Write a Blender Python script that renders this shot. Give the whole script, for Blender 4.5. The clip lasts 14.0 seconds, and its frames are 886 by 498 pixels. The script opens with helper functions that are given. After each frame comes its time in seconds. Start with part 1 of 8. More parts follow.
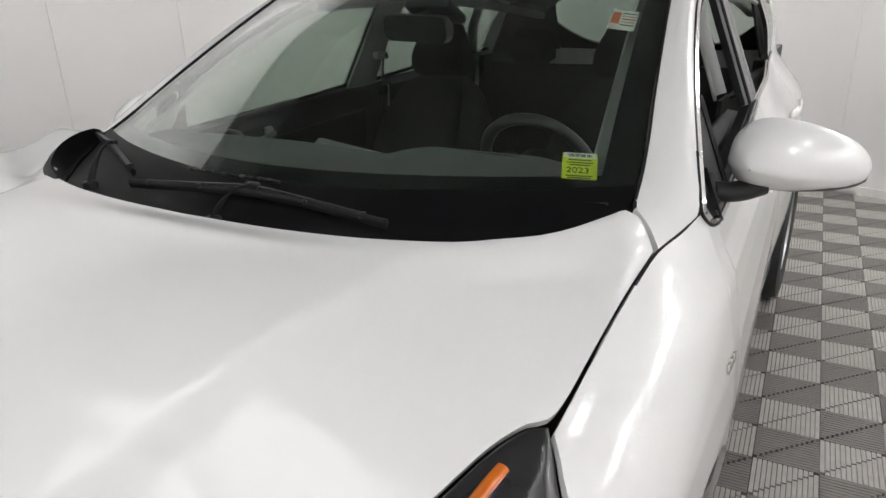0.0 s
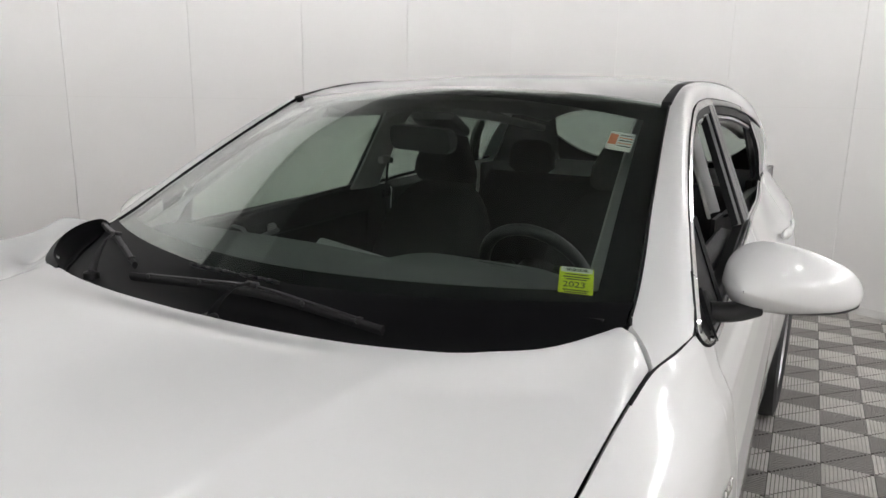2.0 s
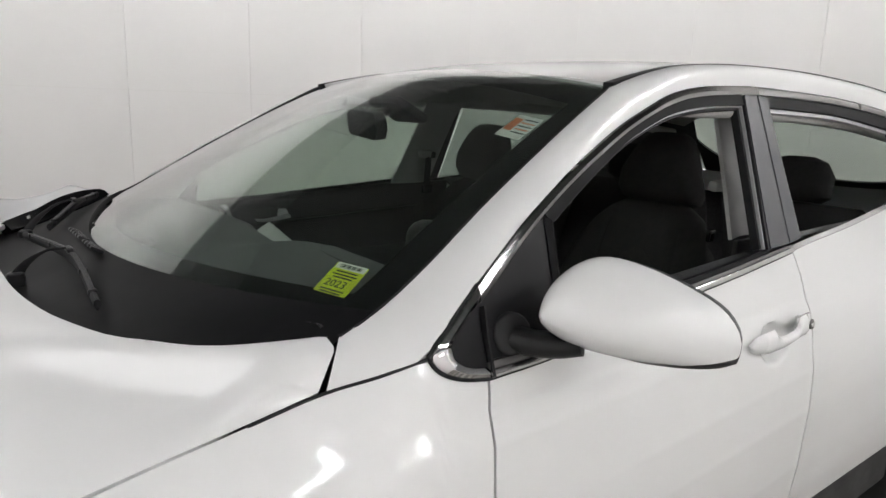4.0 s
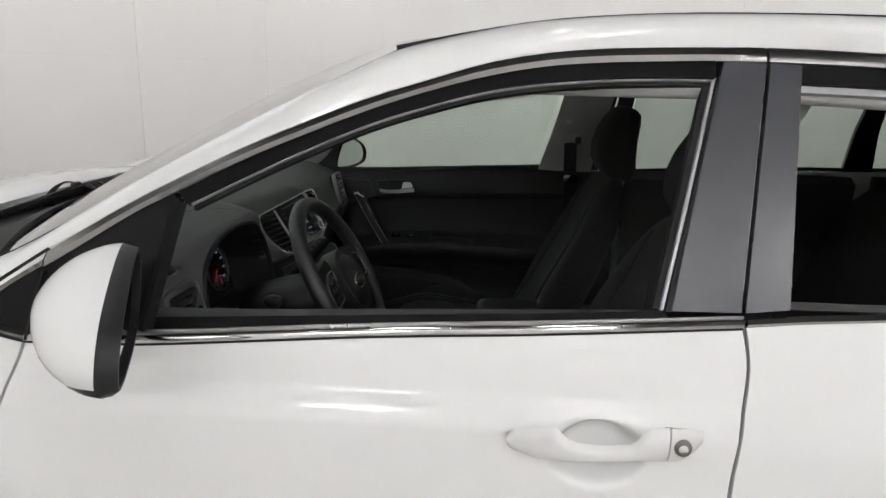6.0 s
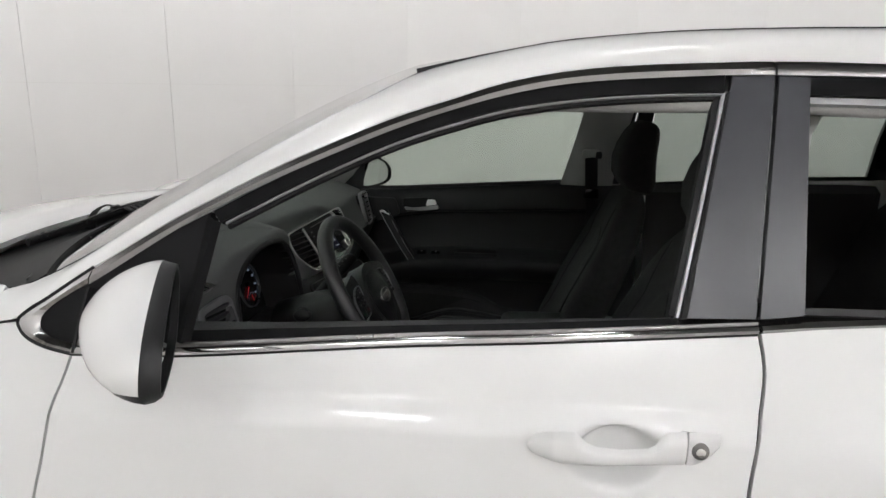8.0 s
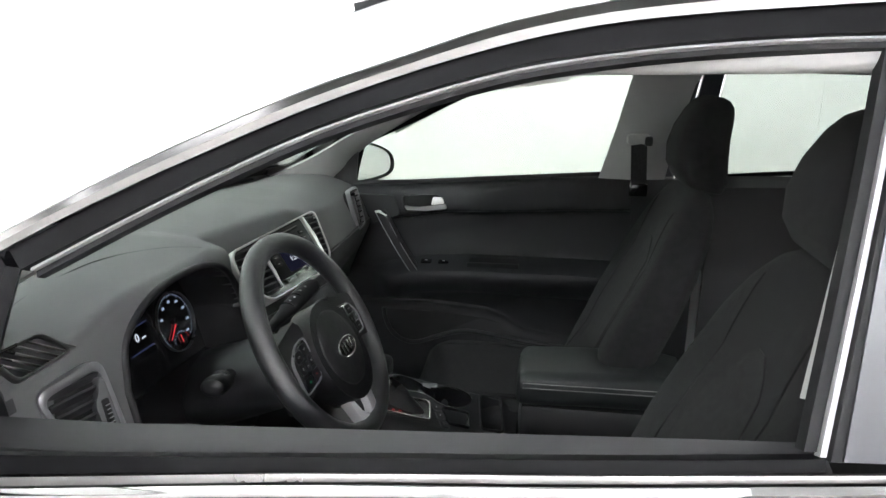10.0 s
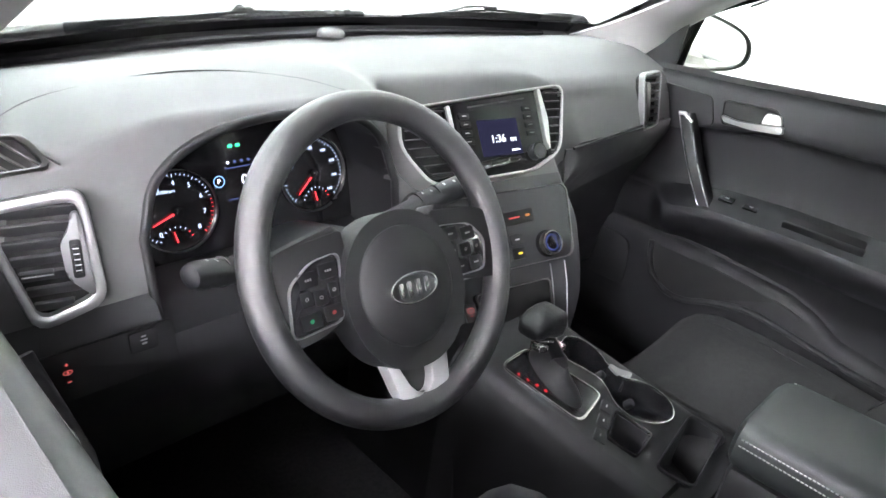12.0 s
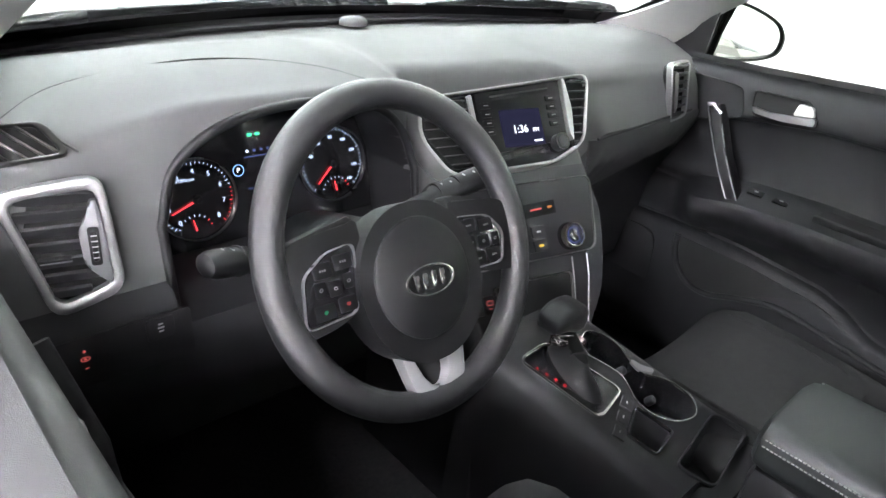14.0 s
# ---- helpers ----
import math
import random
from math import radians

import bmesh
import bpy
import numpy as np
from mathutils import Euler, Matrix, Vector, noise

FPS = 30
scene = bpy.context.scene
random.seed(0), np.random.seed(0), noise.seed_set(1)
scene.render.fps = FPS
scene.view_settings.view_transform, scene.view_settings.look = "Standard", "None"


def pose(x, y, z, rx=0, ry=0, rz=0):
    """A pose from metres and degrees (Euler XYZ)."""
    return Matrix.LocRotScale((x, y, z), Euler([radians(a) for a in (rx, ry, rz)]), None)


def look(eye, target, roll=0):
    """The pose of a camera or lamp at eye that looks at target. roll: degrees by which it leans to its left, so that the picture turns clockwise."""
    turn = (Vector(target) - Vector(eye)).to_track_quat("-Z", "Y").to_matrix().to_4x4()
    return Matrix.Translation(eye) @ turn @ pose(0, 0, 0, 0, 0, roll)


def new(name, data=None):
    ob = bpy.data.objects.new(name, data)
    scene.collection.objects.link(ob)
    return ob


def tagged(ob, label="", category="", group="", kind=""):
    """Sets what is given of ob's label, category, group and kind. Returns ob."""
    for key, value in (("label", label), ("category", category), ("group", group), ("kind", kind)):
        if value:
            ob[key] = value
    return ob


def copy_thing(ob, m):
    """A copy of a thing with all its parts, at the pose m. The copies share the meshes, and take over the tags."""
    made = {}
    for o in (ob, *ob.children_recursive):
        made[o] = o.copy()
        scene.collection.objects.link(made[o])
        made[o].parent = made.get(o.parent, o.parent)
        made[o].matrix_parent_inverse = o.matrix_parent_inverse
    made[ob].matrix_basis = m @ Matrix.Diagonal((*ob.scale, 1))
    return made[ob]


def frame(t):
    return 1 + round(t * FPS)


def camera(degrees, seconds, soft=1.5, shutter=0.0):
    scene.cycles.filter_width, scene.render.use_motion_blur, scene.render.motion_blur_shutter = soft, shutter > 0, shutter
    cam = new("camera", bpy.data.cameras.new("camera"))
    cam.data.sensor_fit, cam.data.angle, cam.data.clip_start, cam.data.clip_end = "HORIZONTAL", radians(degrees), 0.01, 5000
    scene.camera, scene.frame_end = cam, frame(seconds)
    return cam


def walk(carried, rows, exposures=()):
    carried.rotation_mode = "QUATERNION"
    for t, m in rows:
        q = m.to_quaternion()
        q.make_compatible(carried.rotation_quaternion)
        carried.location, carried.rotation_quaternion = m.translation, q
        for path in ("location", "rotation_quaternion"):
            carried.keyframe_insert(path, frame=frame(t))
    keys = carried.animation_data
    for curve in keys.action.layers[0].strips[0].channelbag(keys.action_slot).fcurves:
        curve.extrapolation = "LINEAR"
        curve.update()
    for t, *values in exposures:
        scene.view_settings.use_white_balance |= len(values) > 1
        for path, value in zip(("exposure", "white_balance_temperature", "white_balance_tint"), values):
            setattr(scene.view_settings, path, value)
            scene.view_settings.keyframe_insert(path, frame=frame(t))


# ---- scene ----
cam = camera(66.3, 14.0)
PATH = [
    (0, (-1.061, 0.919, 1.5), (-0.098, -0.685, 0.794), -1.8),
    (0.5, (-1.081, 0.928, 1.534), (-0.098, -0.742, 1.041), -0.7),
    (1, (-1.058, 0.93, 1.53), (-0.062, -0.748, 1.091), 1.1),
    (1.5, (-1.054, 0.929, 1.517), (-0.061, -0.756, 1.097), 1.4),
    (2, (-1.061, 0.923, 1.523), (-0.068, -0.758, 1.091), 0.9),
    (2.2, (-1.058, 0.919, 1.521), (-0.069, -0.764, 1.087), 1.2),
    (4.3, (-1.665, -0.008, 1.464), (0.002, -1.022, 1.024), 1.8),
    (4.5, (-1.703, -0.177, 1.476), (0.043, -1.037, 1.013), 1.6),
    (5, (-1.812, -0.634, 1.483), (0.095, -1.015, 1.016), 1.5),
    (5.5, (-1.787, -0.972, 1.483), (0.151, -0.996, 0.992), 1.9),
    (6, (-1.792, -1.138, 1.488), (0.137, -0.993, 0.977), 2.1),
    (6.5, (-1.818, -1.154, 1.489), (0.107, -0.926, 0.999), 1.0),
    (7, (-1.841, -1.146, 1.494), (0.088, -0.909, 1.022), 0.8),
    (7.5, (-1.842, -1.153, 1.487), (0.09, -0.907, 1.036), 0.7),
    (8, (-1.837, -1.152, 1.492), (0.096, -0.925, 1.03), 0.6),
    (8.2, (-1.836, -1.155, 1.487), (0.097, -0.925, 1.028), 0.7),
    (10.3, (-1.186, -1.183, 1.445), (0.7, -0.8, 0.903), -0.7),
    (10.5, (-1.078, -1.211, 1.43), (0.757, -0.676, 0.841), 0.4),
    (11, (-0.87, -1.26, 1.391), (0.761, -0.343, 0.685), 3.3),
    (11.5, (-0.808, -1.277, 1.387), (0.622, -0.155, 0.553), 6.3),
    (12, (-0.796, -1.281, 1.389), (0.525, -0.082, 0.485), 7.4),
    (12.5, (-0.792, -1.281, 1.389), (0.487, -0.058, 0.457), 7.6),
    (13, (-0.789, -1.281, 1.39), (0.48, -0.051, 0.454), 7.6),
    (13.5, (-0.787, -1.277, 1.388), (0.48, -0.044, 0.454), 7.5),
    (14, (-0.782, -1.279, 1.386), (0.479, -0.042, 0.449), 7.1),
]
walk(cam, [(t, look(eye, target, roll)) for t, eye, target, roll in PATH],
     exposures=[(0, 0.07, 6500, 10), (1, 0.03, 6500, 10), (4.3, -0.01, 6500, 10), (8.3, 0.03, 6500, 10), (10.3, 2.10, 6300, 10), (11, 2.81, 6300, 12), (12, 3.58, 6250, 16), (12.6, 3.64, 6250, 16), (13, 3.31, 6250, 15), (14, 3.24, 6250, 15)])

# ---- world and light ----
world = bpy.data.worlds.new("World")
scene.world = world
world.use_nodes = True
world.node_tree.nodes["Background"].inputs[0].default_value = (1, 0.98, 0.95, 1)
world.node_tree.nodes["Background"].inputs[1].default_value = 0.05
ROOM = (0.0, -1.15)
ROOM_R = 3.9
ROOM_H = 3.6
# strengths of the unseen lamps added to light the booth
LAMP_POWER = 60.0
BOX_POWER = 78.0


# ---- mesh tools ----
def V(*a):
    return Vector(a)


def smooth(bm, angle=38):
    bm.normal_update()
    for f in bm.faces:
        f.smooth = True
    lim = radians(angle)
    for e in bm.edges:
        e.smooth = not (len(e.link_faces) == 2 and e.calc_face_angle(0) > lim)


def mesh_of(bm, name, mat, angle=38):
    smooth(bm, angle)
    me = bpy.data.meshes.new(name)
    bm.to_mesh(me)
    bm.free()
    for m in (mat if isinstance(mat, (list, tuple)) else [mat]):
        me.materials.append(m)
    return me


def part(name, bm, mat, parent, label="", angle=38):
    ob = new(name, mesh_of(bm, name, mat, angle))
    ob.parent = parent
    if label:
        tagged(ob, label)
    return ob


def thing(name, bm, mat, label, category, group="", kind="", angle=38):
    ob = new(name, mesh_of(bm, name, mat, angle))
    return tagged(ob, label, category, group, kind)


def curve(pts, n):
    """n points at even steps along a smooth line through pts."""
    P = [Vector(p) for p in pts]
    if len(P) == 2:
        return [P[0].lerp(P[1], i / (n - 1)) for i in range(n)]
    Q = [P[0] * 2 - P[1]] + P + [P[-1] * 2 - P[-2]]
    fine = []
    for i in range(1, len(Q) - 2):
        a, b, c, d = Q[i - 1:i + 3]
        for k in range(12):
            t = k / 12
            fine.append(0.5 * ((2 * b) + (c - a) * t + (2 * a - 5 * b + 4 * c - d) * t * t + (3 * b - a - 3 * c + d) * t ** 3))
    fine.append(P[-1])
    L = [0.0]
    for a, b in zip(fine, fine[1:]):
        L.append(L[-1] + (b - a).length)
    out, j = [], 0
    for i in range(n):
        s = L[-1] * i / (n - 1)
        while j < len(L) - 2 and L[j + 1] < s:
            j += 1
        d = L[j + 1] - L[j]
        out.append(fine[j].lerp(fine[j + 1], 0 if d < 1e-9 else min(1, (s - L[j]) / d)))
    return out


def coons(b0, b1, s0, s1, nu, nv):
    """A grid between the lines b0 (bottom), b1 (top), s0 and s1 (sides)."""
    b0, b1, s0, s1 = curve(b0, nu), curve(b1, nu), curve(s0, nv), curve(s1, nv)
    G = []
    for j in range(nv):
        v, row = j / (nv - 1), []
        for i in range(nu):
            u = i / (nu - 1)
            row.append(b0[i] * (1 - v) + b1[i] * v + s0[j] * (1 - u) + s1[j] * u
                       - (b0[0] * (1 - u) * (1 - v) + b0[-1] * u * (1 - v) + b1[0] * (1 - u) * v + b1[-1] * u * v))
        G.append(row)
    return G


def shell(G, thick, toward, bm=None):
    """A sheet of that thickness from a grid of points; its back lies toward the given way (vector) or point function."""
    bm = bm or bmesh.new()
    nv, nu = len(G), len(G[0])
    N = [[None] * nu for _ in range(nv)]
    for j in range(nv):
        for i in range(nu):
            a = G[j][min(i + 1, nu - 1)] - G[j][max(i - 1, 0)]
            b = G[min(j + 1, nv - 1)][i] - G[max(j - 1, 0)][i]
            n = a.cross(b)
            n = n.normalized() if n.length > 1e-12 else Vector(toward)
            N[j][i] = n if n.dot(Vector(toward)) > 0 else -n
    A = [[bm.verts.new(p) for p in row] for row in G]
    B = [[bm.verts.new(G[j][i] + N[j][i] * thick) for i in range(nu)] for j in range(nv)]
    for j in range(nv - 1):
        for i in range(nu - 1):
            bm.faces.new((A[j][i], A[j][i + 1], A[j + 1][i + 1], A[j + 1][i]))
            bm.faces.new((B[j][i], B[j + 1][i], B[j + 1][i + 1], B[j][i + 1]))
    rim = [(0, i) for i in range(nu)] + [(j, nu - 1) for j in range(1, nv)] + [(nv - 1, i) for i in range(nu - 2, -1, -1)] + [(j, 0) for j in range(nv - 2, 0, -1)]
    for (j, i), (l, k) in zip(rim, rim[1:] + rim[:1]):
        bm.faces.new((A[j][i], B[j][i], B[l][k], A[l][k]))
    bmesh.ops.recalc_face_normals(bm, faces=bm.faces)
    return bm


def loft(sections, bm=None, closed=True, caps=True):
    """A body through rings of equally many points."""
    bm = bm or bmesh.new()
    R = [[bm.verts.new(p) for p in s] for s in sections]
    n = len(R[0])
    for a, b in zip(R, R[1:]):
        for i in range(n if closed else n - 1):
            bm.faces.new((a[i], a[(i + 1) % n], b[(i + 1) % n], b[i]))
    if caps and closed:
        bm.faces.new(R[0])
        bm.faces.new(R[-1])
    bmesh.ops.recalc_face_normals(bm, faces=bm.faces)
    return bm


def sweep(path, prof, bm=None, closed=False, up=(0, 0, 1)):
    """A profile of (side, up) offsets carried along a path."""
    P = [Vector(p) for p in path]
    n, rings = len(P), []
    for i, p in enumerate(P):
        a = P[(i - 1) % n] if closed or i else P[i]
        b = P[(i + 1) % n] if closed or i < n - 1 else P[i]
        t = (b - a).normalized()
        s = t.cross(Vector(up))
        s = s.normalized() if s.length > 1e-6 else Vector((1, 0, 0))
        w = s.cross(t)
        rings.append([p + s * x + w * y for x, y in prof])
    if closed:
        rings.append(rings[0])
        bm = bm or bmesh.new()
        R = [[bm.verts.new(q) for q in r] for r in rings[:-1]]
        m = len(prof)
        for i in range(n):
            a, b = R[i], R[(i + 1) % n]
            for k in range(m):
                bm.faces.new((a[k], a[(k + 1) % m], b[(k + 1) % m], b[k]))
        bmesh.ops.recalc_face_normals(bm, faces=bm.faces)
        return bm
    return loft(rings, bm)


def circle(r, n=12, ry=None):
    return [(r * math.cos(2 * math.pi * i / n), (ry or r) * math.sin(2 * math.pi * i / n)) for i in range(n)]


def rounded(w, h, r, n=4):
    """A rounded rectangle, as points."""
    out = []
    for cx, cy, a in ((w / 2 - r, h / 2 - r, 0), (-w / 2 + r, h / 2 - r, 90), (-w / 2 + r, -h / 2 + r, 180), (w / 2 - r, -h / 2 + r, 270)):
        for k in range(n + 1):
            t = radians(a + 90 * k / n)
            out.append((cx + r * math.cos(t), cy + r * math.sin(t)))
    return out


def box(m, size, bevel=0.0, seg=2, bm=None):
    """A box of that size at the pose m, its edges rounded."""
    out = bm or bmesh.new()
    tmp = bmesh.new()
    bmesh.ops.create_cube(tmp, size=1)
    for v in tmp.verts:
        v.co = Vector((v.co.x * size[0], v.co.y * size[1], v.co.z * size[2]))
    if bevel:
        bmesh.ops.bevel(tmp, geom=tmp.edges[:], offset=bevel, segments=seg, affect="EDGES", profile=0.5)
    copy_into(out, tmp, m)
    return out


def copy_into(out, tmp, m=Matrix()):
    tmp.verts.index_update()
    vs = [out.verts.new(m @ v.co) for v in tmp.verts]
    for f in tmp.faces:
        nf = out.faces.new([vs[v.index] for v in f.verts])
        nf.material_index = f.material_index
    tmp.free()


def slab(outline, m, depth, bevel=0.0, seg=2, bm=None):
    """A flat outline in the plane of m, raised by depth along m's z, its front edge rounded."""
    out = bm or bmesh.new()
    tmp = bmesh.new()
    lo = [tmp.verts.new((x, y, 0)) for x, y in outline]
    hi = [tmp.verts.new((x, y, depth)) for x, y in outline]
    n = len(lo)
    top = tmp.faces.new(hi)
    tmp.faces.new(lo[::-1])
    for i in range(n):
        tmp.faces.new((lo[i], lo[(i + 1) % n], hi[(i + 1) % n], hi[i]))
    if bevel:
        bmesh.ops.bevel(tmp, geom=list(top.edges), offset=bevel, segments=seg, affect="EDGES", profile=0.5)
    bmesh.ops.recalc_face_normals(tmp, faces=tmp.faces)
    copy_into(out, tmp, m)
    return out


def ring_slab(outer, inner, m, depth, bm=None, bevel=0.0):
    """A flat frame between two outlines with equally many points."""
    out = bm or bmesh.new()
    tmp = bmesh.new()
    n = len(outer)
    R = [[tmp.verts.new((x, y, z)) for x, y in o] for o, z in ((outer, 0), (outer, depth), (inner, depth), (inner, 0))]
    for a, b in zip(R, R[1:] + R[:1]):
        for i in range(n):
            tmp.faces.new((a[i], a[(i + 1) % n], b[(i + 1) % n], b[i]))
    bmesh.ops.recalc_face_normals(tmp, faces=tmp.faces)
    if bevel:
        es = [e for e in tmp.edges if all(abs(v.co.z - depth) < 1e-6 for v in e.verts) and e.calc_face_angle(0) > 0.6]
        bmesh.ops.bevel(tmp, geom=es, offset=bevel, segments=2, affect="EDGES", profile=0.5)
    copy_into(out, tmp, m)
    return out


def face_pose(origin, right, up):
    """A pose whose x is right, y is up, z is out of the face."""
    r = Vector(right).normalized()
    u = Vector(up)
    u = (u - r * u.dot(r)).normalized()
    n = r.cross(u)
    m = Matrix((r, u, n)).transposed().to_4x4()
    return Matrix.Translation(origin) @ m


def mirrored(bm):
    for v in bm.verts:
        v.co.x = -v.co.x
    bmesh.ops.reverse_faces(bm, faces=bm.faces)
    return bm


# ---- materials ----
def material(name, color, rough=0.5, metal=0.0, coat=0.0, coat_rough=0.03, noise_scale=0.0, var=0.0, bump=0.0, bump_scale=200.0,
             rough_var=0.0, spec=0.5, sheen=0.0, emit=0.0):
    m = bpy.data.materials.new(name)
    m.use_nodes = True
    nt = m.node_tree
    b = nt.nodes["Principled BSDF"]
    b.inputs["Base Color"].default_value = (*color, 1)
    b.inputs["Roughness"].default_value = rough
    b.inputs["Metallic"].default_value = metal
    b.inputs["Coat Weight"].default_value = coat
    b.inputs["Coat Roughness"].default_value = coat_rough
    b.inputs["Specular IOR Level"].default_value = spec
    b.inputs["Sheen Weight"].default_value = sheen
    if emit:
        b.inputs["Emission Color"].default_value = (*color, 1)
        b.inputs["Emission Strength"].default_value = emit
    tc = nt.nodes.new("ShaderNodeTexCoord")
    if var or rough_var:
        n = nt.nodes.new("ShaderNodeTexNoise")
        n.inputs["Scale"].default_value = noise_scale or 6
        n.inputs["Detail"].default_value = 6
        nt.links.new(tc.outputs["Object"], n.inputs["Vector"])
        if var:
            r = nt.nodes.new("ShaderNodeMapRange")
            r.inputs["From Min"].default_value, r.inputs["From Max"].default_value = 0.3, 0.7
            r.inputs["To Min"].default_value, r.inputs["To Max"].default_value = 1 - var, 1 + var
            nt.links.new(n.outputs["Fac"], r.inputs["Value"])
            mix = nt.nodes.new("ShaderNodeVectorMath")
            mix.operation = "SCALE"
            mix.inputs[0].default_value = color
            nt.links.new(r.outputs["Result"], mix.inputs["Scale"])
            nt.links.new(mix.outputs["Vector"], b.inputs["Base Color"])
        if rough_var:
            r = nt.nodes.new("ShaderNodeMapRange")
            r.inputs["From Min"].default_value, r.inputs["From Max"].default_value = 0.3, 0.7
            r.inputs["To Min"].default_value, r.inputs["To Max"].default_value = max(0, rough - rough_var), min(1, rough + rough_var)
            nt.links.new(n.outputs["Fac"], r.inputs["Value"])
            nt.links.new(r.outputs["Result"], b.inputs["Roughness"])
    if bump:
        n = nt.nodes.new("ShaderNodeTexNoise")
        n.inputs["Scale"].default_value = bump_scale
        n.inputs["Detail"].default_value = 3
        nt.links.new(tc.outputs["Object"], n.inputs["Vector"])
        bp = nt.nodes.new("ShaderNodeBump")
        bp.inputs["Strength"].default_value = bump
        bp.inputs["Distance"].default_value = 0.002
        nt.links.new(n.outputs["Fac"], bp.inputs["Height"])
        nt.links.new(bp.outputs["Normal"], b.inputs["Normal"])
    return m


def glass_material(name, tint, gloss=1.0):
    m = bpy.data.materials.new(name)
    m.use_nodes = True
    nt = m.node_tree
    nt.nodes.clear()
    out = nt.nodes.new("ShaderNodeOutputMaterial")
    tr = nt.nodes.new("ShaderNodeBsdfTransparent")
    tr.inputs[0].default_value = (*tint, 1)
    gl = nt.nodes.new("ShaderNodeBsdfGlossy")
    gl.inputs["Roughness"].default_value = 0.02
    lw = nt.nodes.new("ShaderNodeLayerWeight")
    lw.inputs["Blend"].default_value = 0.5
    pw = nt.nodes.new("ShaderNodeMath")
    pw.operation = "POWER"
    pw.inputs[1].default_value = 5.0
    mul = nt.nodes.new("ShaderNodeMath")
    mul.operation = "MULTIPLY_ADD"
    mul.inputs[1].default_value = 0.9 * gloss
    mul.inputs[2].default_value = 0.04 * gloss
    mx = nt.nodes.new("ShaderNodeMixShader")
    nt.links.new(lw.outputs["Facing"], pw.inputs[0])
    nt.links.new(pw.outputs[0], mul.inputs[0])
    nt.links.new(mul.outputs[0], mx.inputs[0])
    nt.links.new(tr.outputs[0], mx.inputs[1])
    nt.links.new(gl.outputs[0], mx.inputs[2])
    nt.links.new(mx.outputs[0], out.inputs[0])
    return m


def glow(name, color, strength):
    m = bpy.data.materials.new(name)
    m.use_nodes = True
    nt = m.node_tree
    nt.nodes.clear()
    out = nt.nodes.new("ShaderNodeOutputMaterial")
    e = nt.nodes.new("ShaderNodeEmission")
    e.inputs[0].default_value = (*color, 1)
    e.inputs[1].default_value = strength
    nt.links.new(e.outputs[0], out.inputs[0])
    return m


PAINT = material("white_pearl_paint", (0.80, 0.80, 0.795), 0.45, 0.0, 1.0, 0.11, 3, 0.012, 0.02, 900)
WALL = material("white_panel", (0.80, 0.785, 0.768), 0.42, noise_scale=0.7, var=0.045, rough_var=0.08, bump=0.03, bump_scale=3)
CEILING = material("ceiling_dark", (0.165, 0.165, 0.165), 0.8, noise_scale=2, var=0.1)
BATTEN = material("batten_white", (0.8, 0.8, 0.78), 0.5)
TILE_A = material("tile_light", (0.39, 0.37, 0.342), 0.5, noise_scale=25, var=0.12, rough_var=0.1)
TILE_B = material("tile_dark", (0.165, 0.155, 0.143), 0.5, noise_scale=25, var=0.12, rough_var=0.1)
CHROME = material("chrome", (0.80, 0.79, 0.77), 0.09, 1.0, rough_var=0.04, noise_scale=30)
BELT_CHROME = material("belt_chrome", (0.46, 0.455, 0.45), 0.10, 1.0, rough_var=0.04, noise_scale=30)
SATIN = material("satin_trim", (0.19, 0.185, 0.182), 0.28, 1.0, noise_scale=8, rough_var=0.01)
SURROUND = material("window_chrome", (0.34, 0.333, 0.328), 0.15, 1.0, noise_scale=12, rough_var=0.03)
VENT_SILVER = material("vent_silver", (0.36, 0.36, 0.365), 0.36, 0.8, bump=0.02, bump_scale=800)
# vent silver darkened for the plate that faces the light
VENT_PLATE = material("vent_plate", (0.16, 0.16, 0.165), 0.5, 0.5, bump=0.02, bump_scale=800)
SILVER = material("silver_plastic", (0.60, 0.60, 0.59), 0.32, 0.75, bump=0.02, bump_scale=800)
BLACK_GLOSS = material("black_gloss", (0.012, 0.012, 0.013), 0.12, 0, 0.6, 0.05, 10, 0.2)
FRIT = material("black_frit", (0.008, 0.008, 0.009), 0.16)
PILLAR = material("pillar_film", (0.052, 0.053, 0.060), 0.26, 0, 0.0, noise_scale=12, var=0.05)
FRAME = material("frame_black", (0.004, 0.004, 0.0046), 0.5, spec=0.10, noise_scale=20, var=0.2)
EXT_BLACK = material("exterior_black_plastic", (0.013, 0.013, 0.014), 0.42, spec=0.35, bump=0.2, bump_scale=1400, noise_scale=9, var=0.12)
RUBBER = material("rubber", (0.013, 0.013, 0.014), 0.62, spec=0.25, bump=0.1, bump_scale=300, noise_scale=30, var=0.2)
CHANNEL = material("glass_run_channel", (0.42, 0.42, 0.43), 0.35, 0.35)
TYRE = material("tyre_rubber", (0.02, 0.02, 0.021), 0.75, bump=0.2, bump_scale=120, noise_scale=20, var=0.25)
ALLOY = material("alloy", (0.55, 0.55, 0.56), 0.3, 0.9)
DARK = material("dark_cavity", (0.012, 0.012, 0.012), 0.9)
PLASTIC = material("black_plastic_grain", (0.0110, 0.0110, 0.0118), 0.42, bump=0.28, bump_scale=1400, noise_scale=9, var=0.12, rough_var=0.06)
SOFT = material("soft_dash_grain", (0.130, 0.132, 0.131), 0.52, spec=0.3, bump=0.35, bump_scale=1100, noise_scale=7, var=0.08, rough_var=0.06)
